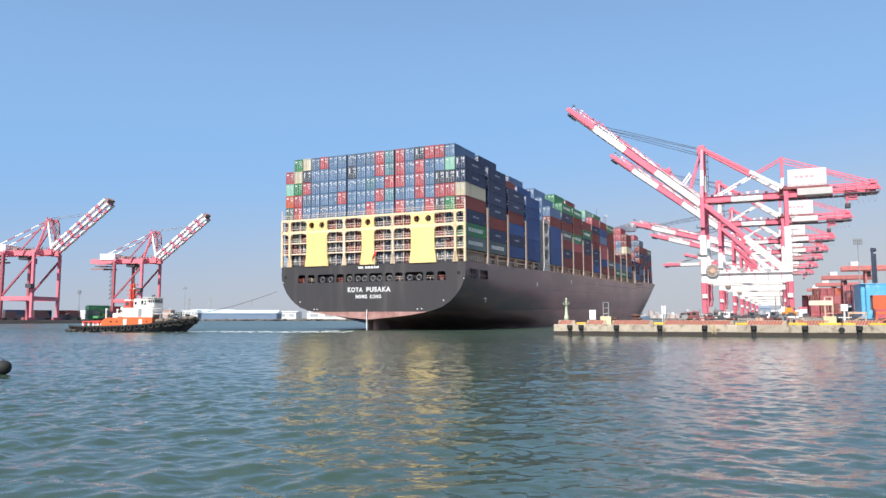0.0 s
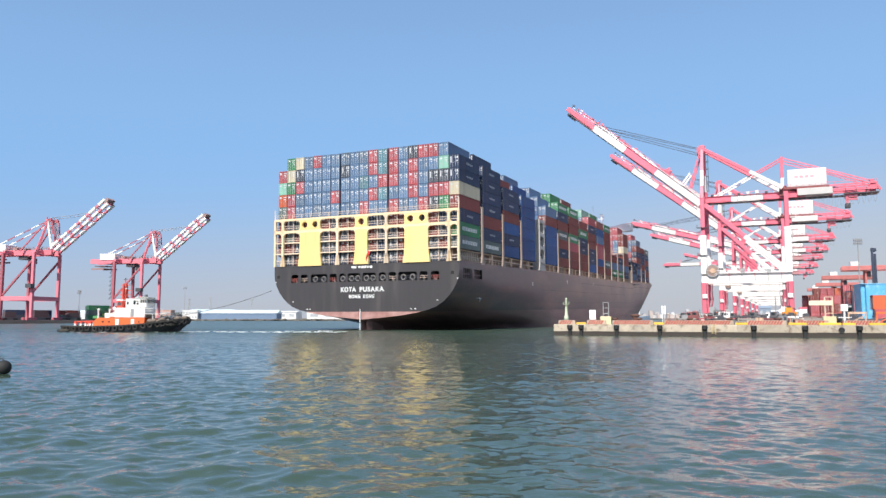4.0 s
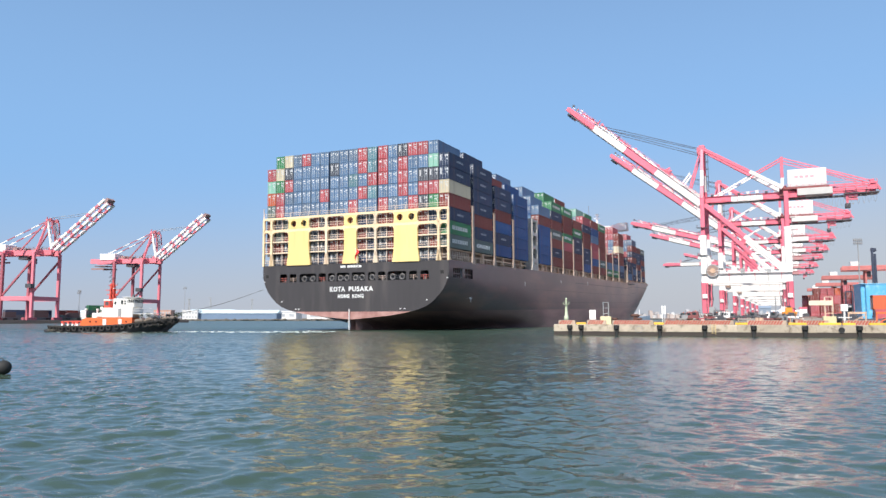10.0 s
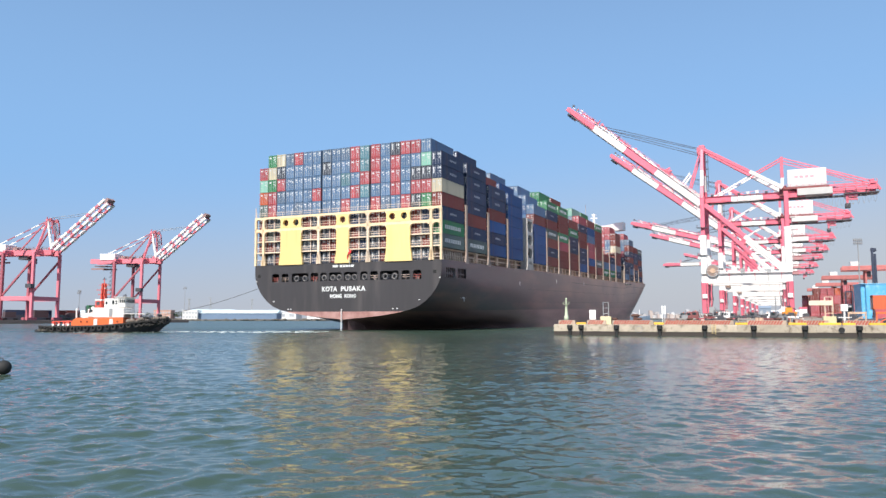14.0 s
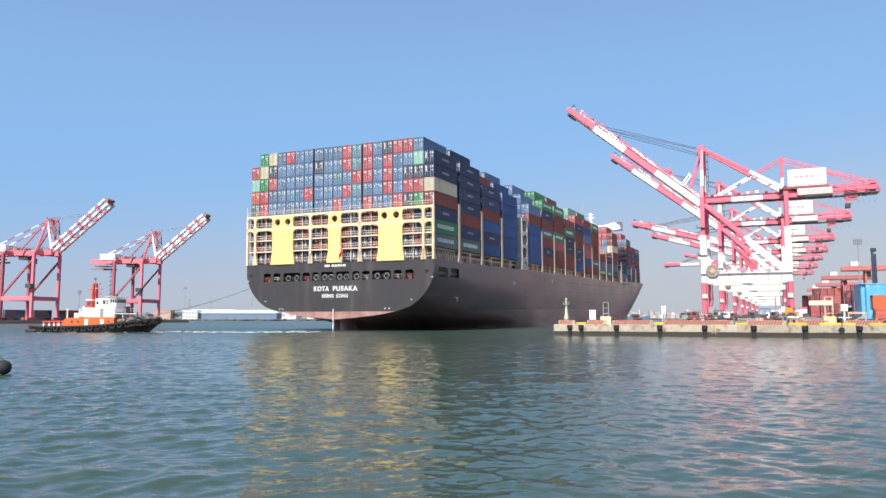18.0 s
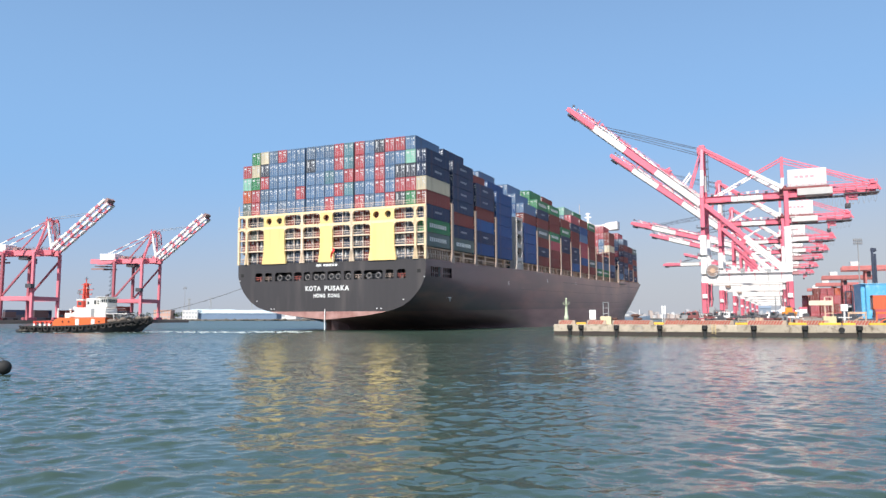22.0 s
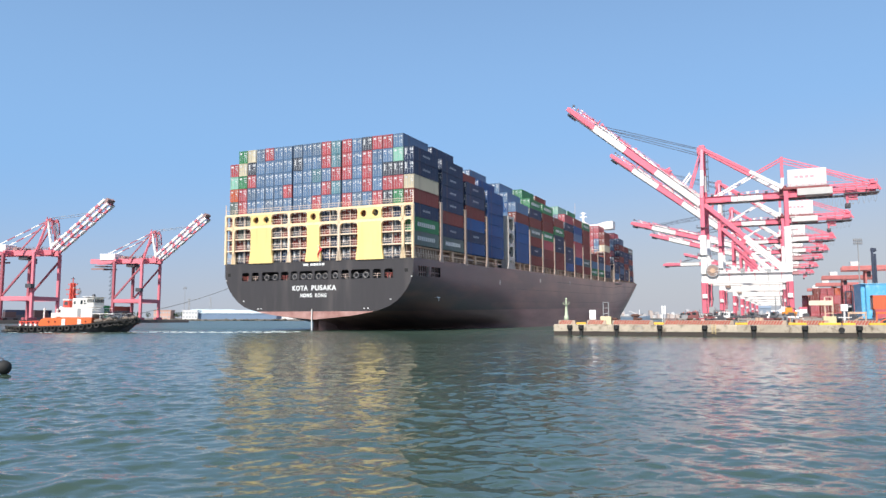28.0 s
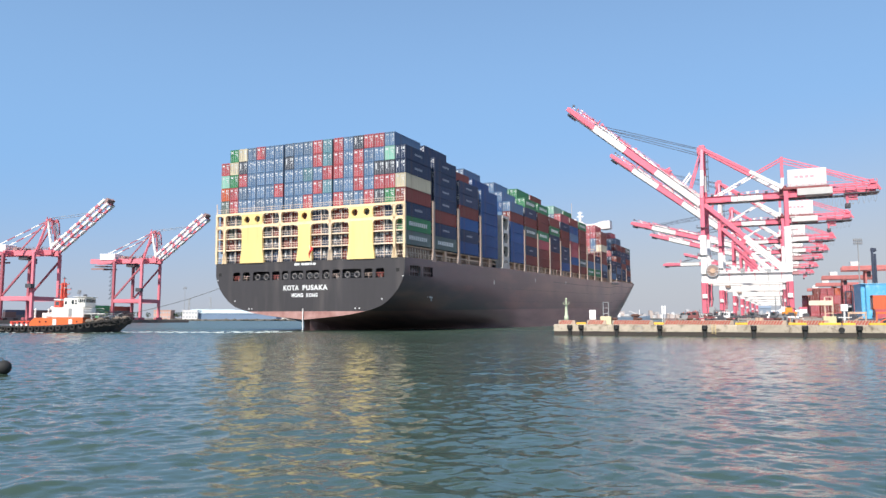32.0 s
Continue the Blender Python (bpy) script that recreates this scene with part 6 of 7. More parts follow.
    for x in (2.4, -2.4):
        part("vent_post", MB().tube((x, -7.6, 2.6), (x, -7.6, 4.4), 0.16, n=8).tube((x, -7.7, 4.3), (x, -7.35, 4.5), 0.22, n=8), TUG_WHITE, TUG)
    for y in (-12.4, -11.2, -10.2, -9.2):
        for x in (2.6, -2.6):
            b = part("striped_bollard", MB().beam((x, y, 0.6), (x, y + 0.15, 2.15), 0.36), TUG_RED, TUG, "red post with a white band")
            part("band", MB().beam((x, y + 0.06, 1.15), (x, y + 0.11, 1.65), 0.39), TUG_WHITE, b)
    for x in (2.6, -2.6):
        part("tow_bow", MB().beam((x, -12.6, 2.0), (x, -8.6, 2.15), 0.2), TUG_RED, TUG)
        part("brace", MB().beam((x, -11.8, 1.7), (x, -12.9, 0.6), 0.14).beam((x, -9.8, 1.7), (x, -8.7, 0.6), 0.14), TUG_RED, TUG)
    part("after_deck", MB().box(-3.6, 3.6, -15.0, -8.0, 0.3, 0.62), mat("deck_green_brown", (0.12, 0.11, 0.09), 0.8), TUG)
    part("fore_deck", MB().box(-2.8, 2.8, 2.4, 8.2, 1.2, 1.75), MATS["deck_green_brown"], TUG)
    part("bow_winch", MB().tube((-1.2, 6.6, 2.7), (1.2, 6.6, 2.7), 0.62, n=12).box(-1.6, -1.3, 5.8, 7.4, 1.7, 3.2, 0.05).box(1.3, 1.6, 5.8, 7.4, 1.7, 3.2, 0.05), GREY, TUG, "grey bow winch")
    part("fire_monitor", MB().tube((0, 4.9, 1.7), (0, 4.9, 3.3), 0.16, n=8).tube((0, 4.9, 3.3), (0, 5.7, 3.7), 0.14, n=8), GREY, TUG)
    for s in (1, -1):
        part("fore_rail", MB().tube((s * 3.3, 4.6, 3.0), (s * 2.2, 8.4, 3.7), 0.05, n=5).tube((s * 3.3, 4.6, 2.6), (s * 2.2, 8.4, 3.3), 0.04, n=5), GREY, TUG)
        for j in range(4):
            part("rail_stanchion", MB().tube((s * (3.3 - 0.36 * j), 4.6 + 1.25 * j, 1.9 + 0.2 * j), (s * (3.3 - 0.36 * j), 4.6 + 1.25 * j, 3.0 + 0.23 * j), 0.05, n=5), GREY, TUG)
        for j, (xx, yy) in enumerate(((2.95, 7.6), (2.3, 8.9), (1.5, 9.9), (0.5, 10.7))):
            part("bow_tyre", MB().ring((s * xx, yy, 2.35), (s * 0.7, 0.6, 0.25), 0.46, 0.24, 12, 6), TYRE, hull)
    rnd = random.Random(6)
    for k in range(26):
        yy = 4.2 + 6.9 * rnd.random()
        xx = (tug_breadth(yy, 1) - 0.25) * rnd.choice((-1, 1))
        s = rnd.uniform(0.25, 0.5)
        part("chafing_gear", MB().blob((xx, yy, lerp_table(RAIL, yy) + 0.25 + 0.25 * rnd.random()), s, s * 1.5, s * 0.8, 8, 5), FENDER_ROPE, hull)
    part("chain_locker", MB().box(-0.9, 0.9, 7.6, 8.5, 1.7, 2.9, 0.1), GREY, TUG)
    part("tow_bitt", MB().beam((-0.7, 9.0, 2.4), (-0.7, 9.0, 3.5), 0.3).beam((0.7, 9.0, 2.4), (0.7, 9.0, 3.5), 0.3).beam((-1, 9, 3.3), (1, 9, 3.3), 0.25), STEEL, TUG)


make_tug()

# ---- tow line from the tug's bow to the ship's port quarter ----
TUG.scale = (1.0, 0.92, 1.0)
TUG_BITT, SHIP_CHOCK = Vector((0, 8.4, 3.2)), Vector((-23.6, 0.6, 9.6))


def line_pose(t):
    a, b = tug_pose(t) @ TUG_BITT, ship_pose(t) @ SHIP_CHOCK
    return look(a, b)


def make_tow_line():
    n = (ship_pose(16) @ SHIP_CHOCK - tug_pose(16) @ TUG_BITT).length
    mb = MB()
    pts = [Vector((0, -0.55 * math.sin(math.pi * i / 12), -n * i / 12)) for i in range(13)]
    rings = []
    for p in pts:
        rings.append([p + Vector((0.055 * math.cos(a), 0.055 * math.sin(a), 0)) for a in (0, 1.05, 2.09, 3.14, 4.19, 5.24)])
    mb.loft(rings)
    return thing("tow_line", line_pose(0), mb, ROPE, label="taut grey tow rope between tug and ship", category="rope")


TOW = make_tow_line()
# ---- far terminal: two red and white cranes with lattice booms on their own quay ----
# paler than the near cranes' red: distance haze put into the colour
FAR_RED = mat("hazed_crane_red", (0.72, 0.20, 0.25), 0.6, grain=0.15, scale=0.2)
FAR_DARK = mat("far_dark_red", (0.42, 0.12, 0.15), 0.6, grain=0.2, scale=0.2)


RAIL_BROWN = mat("brown_walkway_steel", (0.30, 0.19, 0.18), 0.7, grain=0.2)


def lattice_crane(m):
    """Origin on the quay midway between the waterside legs; x towards the water, y along the quay."""
    c = thing("harbour_crane", m, label="pale red harbour crane with raised red and white lattice boom", category="gantry crane", group="cranes of the far terminal")
    G, S, ZP, ZG = 17.0, 9.0, 10.5, 33.0
    V = lambda x, y, z: Vector((x, y, z))
    for y in (-S, S):
        for x in (0, -G):
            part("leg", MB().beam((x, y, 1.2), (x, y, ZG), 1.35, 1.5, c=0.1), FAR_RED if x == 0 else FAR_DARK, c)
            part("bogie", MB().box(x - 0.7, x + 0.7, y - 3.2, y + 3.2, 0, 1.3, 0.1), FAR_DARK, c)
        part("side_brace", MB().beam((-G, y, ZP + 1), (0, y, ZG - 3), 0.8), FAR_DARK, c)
        part("portal_beam", MB().beam((-G, y, ZP), (0, y, ZP), 1.4, 2.0), FAR_RED, c)
        part("apex_leg", MB().beam((-1, y * 0.75, ZG), (1.5, y * 0.28, ZG + 16), 0.9), FAR_RED, c)
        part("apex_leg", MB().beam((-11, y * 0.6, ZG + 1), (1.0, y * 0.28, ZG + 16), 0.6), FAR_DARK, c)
        bt0, bt1 = V(1.0, y * 0.28, ZG + 16), V(-29, y * 0.35, ZG + 3)
        for k in range(7):
            part("back_tie", MB().beam(bt0.lerp(bt1, k / 7), bt0.lerp(bt1, (k + 1) / 7), 0.42), WHITE if k % 2 else FAR_DARK, c)
        part("girder_rail", MB().beam((-20, y * 0.42, ZG + 3.0), (3, y * 0.42, ZG + 3.0), 0.14).beam((-20, y * 0.42, ZG + 2.3), (3, y * 0.42, ZG + 2.3), 0.12), RAIL_BROWN, c)
        for k in range(10):
            part("rail_post", MB().beam((-20 + k * 2.5, y * 0.42, ZG + 1.4), (-20 + k * 2.5, y * 0.42, ZG + 3.05), 0.16), RAIL_BROWN, c)
        part("fore_leg", MB().beam((1.5, y * 0.28, ZG + 16), (4.5, y * 0.3, ZG + 2), 1.0), WHITE, c)
    for x in (0, -G):
        part("sill_beam", MB().beam((x, -S, ZP), (x, S, ZP), 1.4, 2.0), FAR_RED, c)
        part("top_beam", MB().beam((x, -S, ZG), (x, S, ZG), 1.5, 2.2), FAR_RED, c)
    for y in (-3, 3):
        part("girder", MB().beam((-36, y, ZG + 0.3), (5, y, ZG + 0.3), 1.2, 2.6), FAR_RED, c)
    part("apex_head", MB().beam((1.2, -3.2, ZG + 16.4), (1.2, 3.2, ZG + 16.4), 1.1, 1.3), FAR_RED, c)
    for y in (-2.4, 2.4):
        part("apex_sheave", MB().tube((2.6, y - 0.4, ZG + 16.6), (2.6, y + 0.4, ZG + 16.6), 0.9, n=10), FAR_DARK, c)
        part("apex_bracket", MB().beam((1.2, y, ZG + 16.8), (3.8, y, ZG + 15.4), 0.6).beam((0.8, y, ZG + 17), (0.8, y, ZG + 18.2), 0.3).beam((3.8, y, ZG + 15.4), (4.4, y, ZG + 9.5), 0.5), FAR_DARK, c)
    part("girder_gear", MB().box(-18, -15.5, -2.2, 2.2, ZG + 1.6, ZG + 3.2, 0.1).box(-12, -10.8, -1.8, 1.8, ZG + 1.6, ZG + 2.8, 0.1).box(-6.5, -4.5, -2, 2, ZG + 1.6, ZG + 2.6, 0.1), RAIL_BROWN, c)
    part("festoon_frame", MB().box(-35, -27, -4, -3.8, ZG - 4.6, ZG - 3.6).box(-33, -24, 3.6, 3.8, ZG - 4.4, ZG - 3.6), RAIL_BROWN, c)
    part("machinery_house", MB().box(-30, -20.5, -4, 4, ZG + 0.9, ZG + 4.6, 0.2), WHITE, c, "white machinery house")
    part("rear_platform", MB().box(-33, -26, -4.0, 4.0, ZG - 2.6, ZG - 2.2).box(-32, -28, -3.5, 3.5, ZG - 3.8, ZG - 3.5), RAIL_BROWN, c)
    part("trolley", MB().box(-14, -9, -2.6, 2.6, ZG - 3, ZG - 1.2), STEEL, c)
    part("cab", MB().box(-9, -6.5, -1.4, 1.4, ZG - 5, ZG - 2.4, 0.1), STEEL, c)
    L, a = 38.0, radians(39)
    e, n = V(math.cos(a), 0, math.sin(a)), V(-math.sin(a), 0, math.cos(a))
    p0 = V(3.5, 0, ZG + 1.0)
    seg = 6
    for k in range(seg):
        u, w = k / seg, (k + 1) / seg
        for y in (-2.4, 2.4):
            for off in (-1.35, 1.35):
                q = V(0, y, 0) + n * off
                cut = u + (w - u) * (0.34 if off > 0 else 0.40)
                part("chord", MB().beam(p0 + q + e * (L * u), p0 + q + e * (L * cut), 0.9), FAR_RED, c)
                part("chord", MB().beam(p0 + q + e * (L * cut), p0 + q + e * (L * w), 1.25, 1.45, c=0.2), WHITE, c)
            part("lacing", MB().beam(p0 + V(0, y, 0) + n * -1.35 + e * (L * u), p0 + V(0, y, 0) + n * 1.35 + e * (L * (u + w) / 2), 0.3).beam(p0 + V(0, y, 0) + n * 1.35 + e * (L * (u + w) / 2), p0 + V(0, y, 0) + n * -1.35 + e * (L * w), 0.3), FAR_DARK, c)
        for off in (-1.35, 1.35):
            part("cross_tie", MB().beam(p0 + V(0, -2.4, 0) + n * off + e * (L * w), p0 + V(0, 2.4, 0) + n * off + e * (L * w), 0.4), FAR_RED, c)
    part("boom_tip", MB().beam(p0 + e * (L - 1), p0 + e * (L + 1.6) + n * 0.6, 5.2, 1.5), RAIL_BROWN, c)
    for y in (-2, 2):
        part("fore_stay", MB().tube(p0 + e * (L * 0.72) + n * 1.8 + V(0, y, 0), V(2, y, ZG + 17.5), 0.13, n=4), GREY, c)
    ld = MB()
    for k in range(9):
        z = ZP + 1 + k * 2.4
        ld.box(-G - 2.2, -G - 0.8, -S - 1, -S + 1, z, z + 0.2).beam((-G - 2.1, -S - 0.8, z), (-G - 0.9, -S + 0.8, z + 2.4), 0.3)
    part("stair_tower", ld, STEEL, c)
    part("leg_cabin", MB().box(-1.5, 1.5, -S - 0.4, -S - 3.0, ZP + 5, ZP + 7), STEEL, c)
    return c


F_ROT = -32.0
F_DIR = Vector((math.sin(radians(32)), math.cos(radians(32)), 0))
F_PERP = Vector((math.cos(radians(32)), -math.sin(radians(32)), 0))
F_A, F_B = Vector((-197.4, 359.0, 0)), Vector((-166.4, 411.0, 0))
L_ROT = -10.0
FQ = 1.6


def far_quay():
    mb = MB()
    a = F_B + F_PERP * 9 + F_DIR * 20
    b = F_A + F_PERP * 9 - F_DIR * 330
    pts = [a, b, b - F_PERP * 700, a - F_PERP * 700]
    mb.loft([[p + Vector((0, 0, z)) for p in pts] for z in (-3, FQ)])
    return thing("far_quay", None, mb, mat("far_quay_concrete", (0.16, 0.13, 0.12), 0.9, grain=0.3, scale=0.1), label="low dark quay of the far terminal", category="quay", kind="structure")


far_quay()
for p in (F_A, F_B):
    lattice_crane(pose(p.x, p.y, FQ, 0, 0, L_ROT))

YARD = {}


def yard_container(code, m, label="", group="containers stacked ashore"):
    if code not in YARD:
        TEMPLATES.setdefault(("body", code, 2.59), None)
        if TEMPLATES[("body", code, 2.59)] is None:
            TEMPLATES[("body", code, 2.59)] = container_body(2.59, CMAT[code])
        YARD[code] = TEMPLATES[("body", code, 2.59)]
    ob = new("freight_container", YARD[code])
    ob.matrix_basis = m
    for side in "LR":
        key = ("yard_door", side, code)
        if key not in TEMPLATES:
            TEMPLATES[key] = container_door(2.59, CMAT[code], -1 if side == "L" else 1)
        part("door", TEMPLATES[key], None, ob)
    return tagged(ob, label=label or PAINT[code][0] + " shipping container in a stack ashore", category="shipping container", group=group)


DARK_LOAD = mat("dull_brown_load", (0.085, 0.055, 0.06), 0.8, grain=0.35, scale=0.3)


def far_yard():
    rnd = random.Random(8)
    # stacks behind the far cranes
    for i, (d, back, tiers, codes) in enumerate(((-20, 26, 2, "NK"), (-6, 26, 2, "KNY"), (8, 30, 2, "KNS"), (24, 30, 2, "SD"), (30, 12, 3, "GSG"), (43, 34, 3, "KSK"), (58, 34, 3, "SKD"), (-40, 26, 2, "KND"), (-55, 26, 2, "KDN"))):
        p = F_A + F_DIR * d - F_PERP * back
        for k in range(tiers):
            yard_container(codes[k % len(codes)], pose(p.x, p.y, FQ + 2.62 * k, 0, 0, F_ROT), group="containers of the far terminal")
    # quay clutter: low dark machines
    for d, w, h, mt in ((-12, 7, 2.6, DARK_LOAD), (3, 9, 3.4, DARK_LOAD), (20, 8, 2.4, DARK_LOAD), (38, 6, 2.2, STEEL), (52, 7, 3.0, DARK_LOAD)):
        p = F_A + F_DIR * d - F_PERP * 8
        t = thing("yard_trailer", pose(p.x, p.y, FQ, 0, 0, F_ROT), label="dark red terminal trailer on the far quay", category="trailer", group="trailers of the far terminal")
        part("bed", MB().box(-1.3, 1.3, -w / 2, w / 2, 1.0, 1.35), STEEL, t)
        part("load", MB().box(-1.25, 1.25, -w / 2 + 0.3, w / 2 - 1.5, 1.35, 1.35 + h, 0.1), mt, t)
        for y in (-w / 2 + 1, w / 2 - 1):
            for x in (-1.0, 1.0):
                part("wheel", MB().tube((x - 0.15, y, 0.5), (x + 0.15, y, 0.5), 0.5, n=10), RUBBER, t)
    # green and yellow mobile machine
    p = F_A + F_DIR * 32 - F_PERP * 2
    t = thing("mobile_crane", pose(p.x, p.y, FQ, 0, 0, F_ROT + 20), label="green and yellow mobile machine on the far quay", category="mobile crane")
    grn = mat("machine_green", (0.10, 0.30, 0.12), 0.6)
    part("chassis", MB().box(-1.6, 1.6, -5, 5, 0.8, 2.2, 0.1), grn, t)
    part("cab", MB().box(-1.4, 0.2, 2, 4.6, 2.2, 4.4, 0.1), mat("machine_lime", (0.45, 0.52, 0.12), 0.6), t)
    part("boom", MB().beam((0.6, 3, 3.0), (0.6, -6.5, 6.4), 0.8), grn, t)
    for y in (-3.6, -1.2, 1.2, 3.6):
        for x in (-1.4, 1.4):
            part("wheel", MB().tube((x - 0.2, y, 0.55), (x + 0.2, y, 0.55), 0.55, n=10), RUBBER, t)


far_yard()


def light_mast(x, y, z, h, label="tall grey floodlight mast", k0=1.0):
    t = thing("floodlight_mast", pose(x, y, z), label=label, category="light mast", group="floodlight masts")
    part("pole", MB().tube((0, 0, 0), (0, 0, h), 0.35 * k0, 0.2 * k0, n=8), GREY, t)
    r = 1.8 * k0
    ring = MB()
    for z in (h - 2.0, h - 1.0, h):
        ring.beam((-r, 0, z), (r, 0, z), 0.1)
    for x in (-r, -r * 0.5, r * 0.5, r):
        ring.beam((x, 0, h - 2.0), (x, 0, h + 0.2), 0.09)
    part("lamp_frame", ring, GREY, t)
    for k in range(5):
        for z in (h - 1.9, h - 0.85):
            x = -r * 0.9 + k * r * 0.44
            part("floodlight", MB().box(x - 0.24 * k0, x + 0.24 * k0, -0.45, 0.1, z + 0.1, z + 0.62, 0.04), GREY, t)


# ---- shore across the basin ----
TREE = mat("far_foliage", (0.05, 0.085, 0.04), 0.9, grain=0.5, scale=0.5)
FAR_LAND = mat("far_bank", (0.20, 0.18, 0.15), 0.9, grain=0.4, scale=0.05)


def leaf_tree(x, y, z, h, seed):
    rnd = random.Random(seed)
    t = thing("tree", pose(x, y, z), label="dark green broadleaf tree on the far bank", category="tree", group="trees on the far bank")
    tr = MB().tube((0, 0, 0), (0.1, 0, h * 0.45), h * 0.035, h * 0.022, n=6)
    for k in range(4):
        a = k * 1.6 + rnd.random()
        tr.tube((0.05, 0, h * (0.3 + 0.04 * k)), (h * 0.25 * math.cos(a), h * 0.25 * math.sin(a), h * (0.55 + 0.06 * k)), h * 0.014, h * 0.006, n=5)
    part("trunk", tr, mat("bark", (0.13, 0.10, 0.07), 0.9), t)
    cr = MB()
    for k in range(60):
        a, r, v = rnd.uniform(0, 6.28), rnd.random() ** 0.5, rnd.uniform(-1, 1)
        rr = h * 0.36 * r * math.sqrt(max(1 - 0.7 * v * v, 0.05))
        s = h * rnd.uniform(0.05, 0.1)
        c = Vector((rr * math.cos(a), rr * math.sin(a), h * (0.66 + 0.3 * v)))
        q = [c + Vector((rnd.uniform(-s, s), rnd.uniform(-s, s), rnd.uniform(-s, s))) for _ in range(6)]
        cr.add(q, [(0, 1, 2), (0, 2, 3), (0, 3, 4), (0, 4, 5), (1, 3, 5), (2, 4, 1)])
    part("crown", cr, TREE, t)


def far_building(x, y, z, w, d, h, wall, roof, label, rows=1, cols=8, rot=0.0, pitch=0.0, name="warehouse"):
    t = thing(name, pose(x, y, z, 0, 0, rot), label=label, category="building", group="")
    part("wall", MB().box(0, w, 0, d, 0, h), wall, t)
    if pitch:
        part("roof", MB().loft([[(xx, yy, zz) for yy, zz in ((-0.6, h), (d + 0.6, h), (d / 2, h + pitch))] for xx in (-0.6, w + 0.6)]), roof, t)
    else:
        part("roof", MB().box(-0.3, w + 0.3, -0.3, d + 0.3, h, h + 0.6), roof, t)
    for r in range(rows):
        for c in range(cols):
            cw = w / cols
            fl = h / rows
            wd = part("window", MB().box(c * cw + cw * 0.22, c * cw + cw * 0.78, -0.12, 0.05, r * fl + fl * 0.35, r * fl + fl * 0.75), mat("pale_window", (0.38, 0.41, 0.44), 0.3), t)


def across_basin():
    mb = MB()
    mb.loft([[(x, y, z) for x, y in ((-420, 600), (-60, 640), (700, 1400), (900, 2400), (-1500, 2400))] for z in (-3, 1.3)])
    thing("far_bank", None, mb, FAR_LAND, label="low bank across the harbour basin", category="bank", kind="structure")
    blue = mat("blue_sheet_wall", (0.17, 0.25, 0.37), 0.6, grain=0.2, scale=0.1)
    pale = mat("pale_blue_roof", (0.64, 0.76, 0.80), 0.5, grain=0.1, scale=0.1)
    white = mat("far_white_wall", (0.74, 0.74, 0.73), 0.7, grain=0.15, scale=0.1)
    brick = mat("far_brown_brick", (0.58, 0.36, 0.29), 0.8, grain=0.2, scale=0.2)
    far_building(-219, 645, 1.3, 70, 30, 5.3, blue, pale, "long low blue warehouse with pale roof", 1, 0, 4, 3.2)
    far_building(-230, 640, 1.3, 13, 12, 7.5, white, white, "white flat-roofed harbour building", 2, 5, 4, 0, "harbour_building")
    far_building(-243, 690, 1.3, 40, 30, 7.0, white, pale, "white industrial hall with pale roof", 1, 8, 4, 2.5, "hall")
    far_building(-172, 720, 1.3, 26, 30, 7.0, white, white, "white low-roofed industrial hall", 1, 3, 0, 1.2, "hall")
    far_building(-136, 725, 1.3, 44, 30, 6.8, white, white, "white low-roofed industrial hall", 1, 3, 0, 1.2, "hall")
    far_building(-253, 634, 1.3, 14.5, 12, 7.6, brick, brick, "brown-red brick harbour office with rows of windows", 2, 6, 3, 0, "harbour_office")
    far_building(-330, 640, 1.3, 30, 14, 6, white, pale, "small white harbour shed", 1, 5, 3, 2, "shed")
    for k in range(12):
        leaf_tree(-62 + k * 8.5 + 3 * math.sin(k * 2.3), 648 + 12 * math.sin(k * 1.7), 1.3, 7.5 + 2.2 * math.sin(k * 3.1), 100 + k)
    for k, x in enumerate((-241, -237.5, -234, -231.5, -262, -268, -275, -283)):
        leaf_tree(x, 642 + 3 * math.sin(k * 2.2), 1.3, 6.5 + 1.5 * math.sin(k * 3.1), 200 + k)
    light_mast(-232, 650, 1.3, 29, k0=0.8)
    light_mast(-197, 392, FQ, 16, k0=0.5)
    # lattice pylons
    for x, y, h in ((-232, 662, 19), (-213, 664, 20), (-175, 664, 18.5)):
        t = thing("lattice_pylon", pose(x, y, 1.3), label="slim grey-brown lattice mast", category="pylon", group="lattice masts on the far bank")
        for sx in (-1, 1):
            for sy in (-1, 1):
                part("leg", MB().beam((sx * 1.0, sy * 1.0, 0), (sx * 0.4, sy * 0.4, h), 0.22), GREY, t)
        for k in range(8):
            z, z2 = k * h / 8, (k + 1) * h / 8
            r, r2 = 1 - 0.6 * z / h, 1 - 0.6 * z2 / h
            part("lacing", MB().beam((-r, -r, z), (r2, -r2, z2), 0.14).beam((r, r, z), (-r2, r2, z2), 0.14), GREY, t)
        for z in (h * 0.75, h * 0.97):
            part("cross_arm", MB().beam((-2.2, 0, z), (2.2, 0, z), 0.25), GREY, t)
    # loose stone along the water's edge
    rr = random.Random(31)
    stones = MB()
    for k in range(520):
        u = rr.random()
        s = rr.uniform(0.5, 1.4)
        stones.blob((-420 + 360 * u, 599.5 + 40 * u + rr.uniform(-1.5, 1.0), rr.uniform(-0.2, 1.3)), s * 1.6, s, s * 0.7, 6, 4)
    tagged(new("bank_stones", stones.mesh("bank_stones", mat("bank_stone", (0.13, 0.12, 0.10), 0.9, grain=0.4, scale=0.4))), label="dark loose stones along the far bank", category="stones", kind="stuff")
    # town on the horizon
    rnd = random.Random(21)
    for k in range(110):
        x = 540 + k * 5.6 + rnd.uniform(-4, 4)
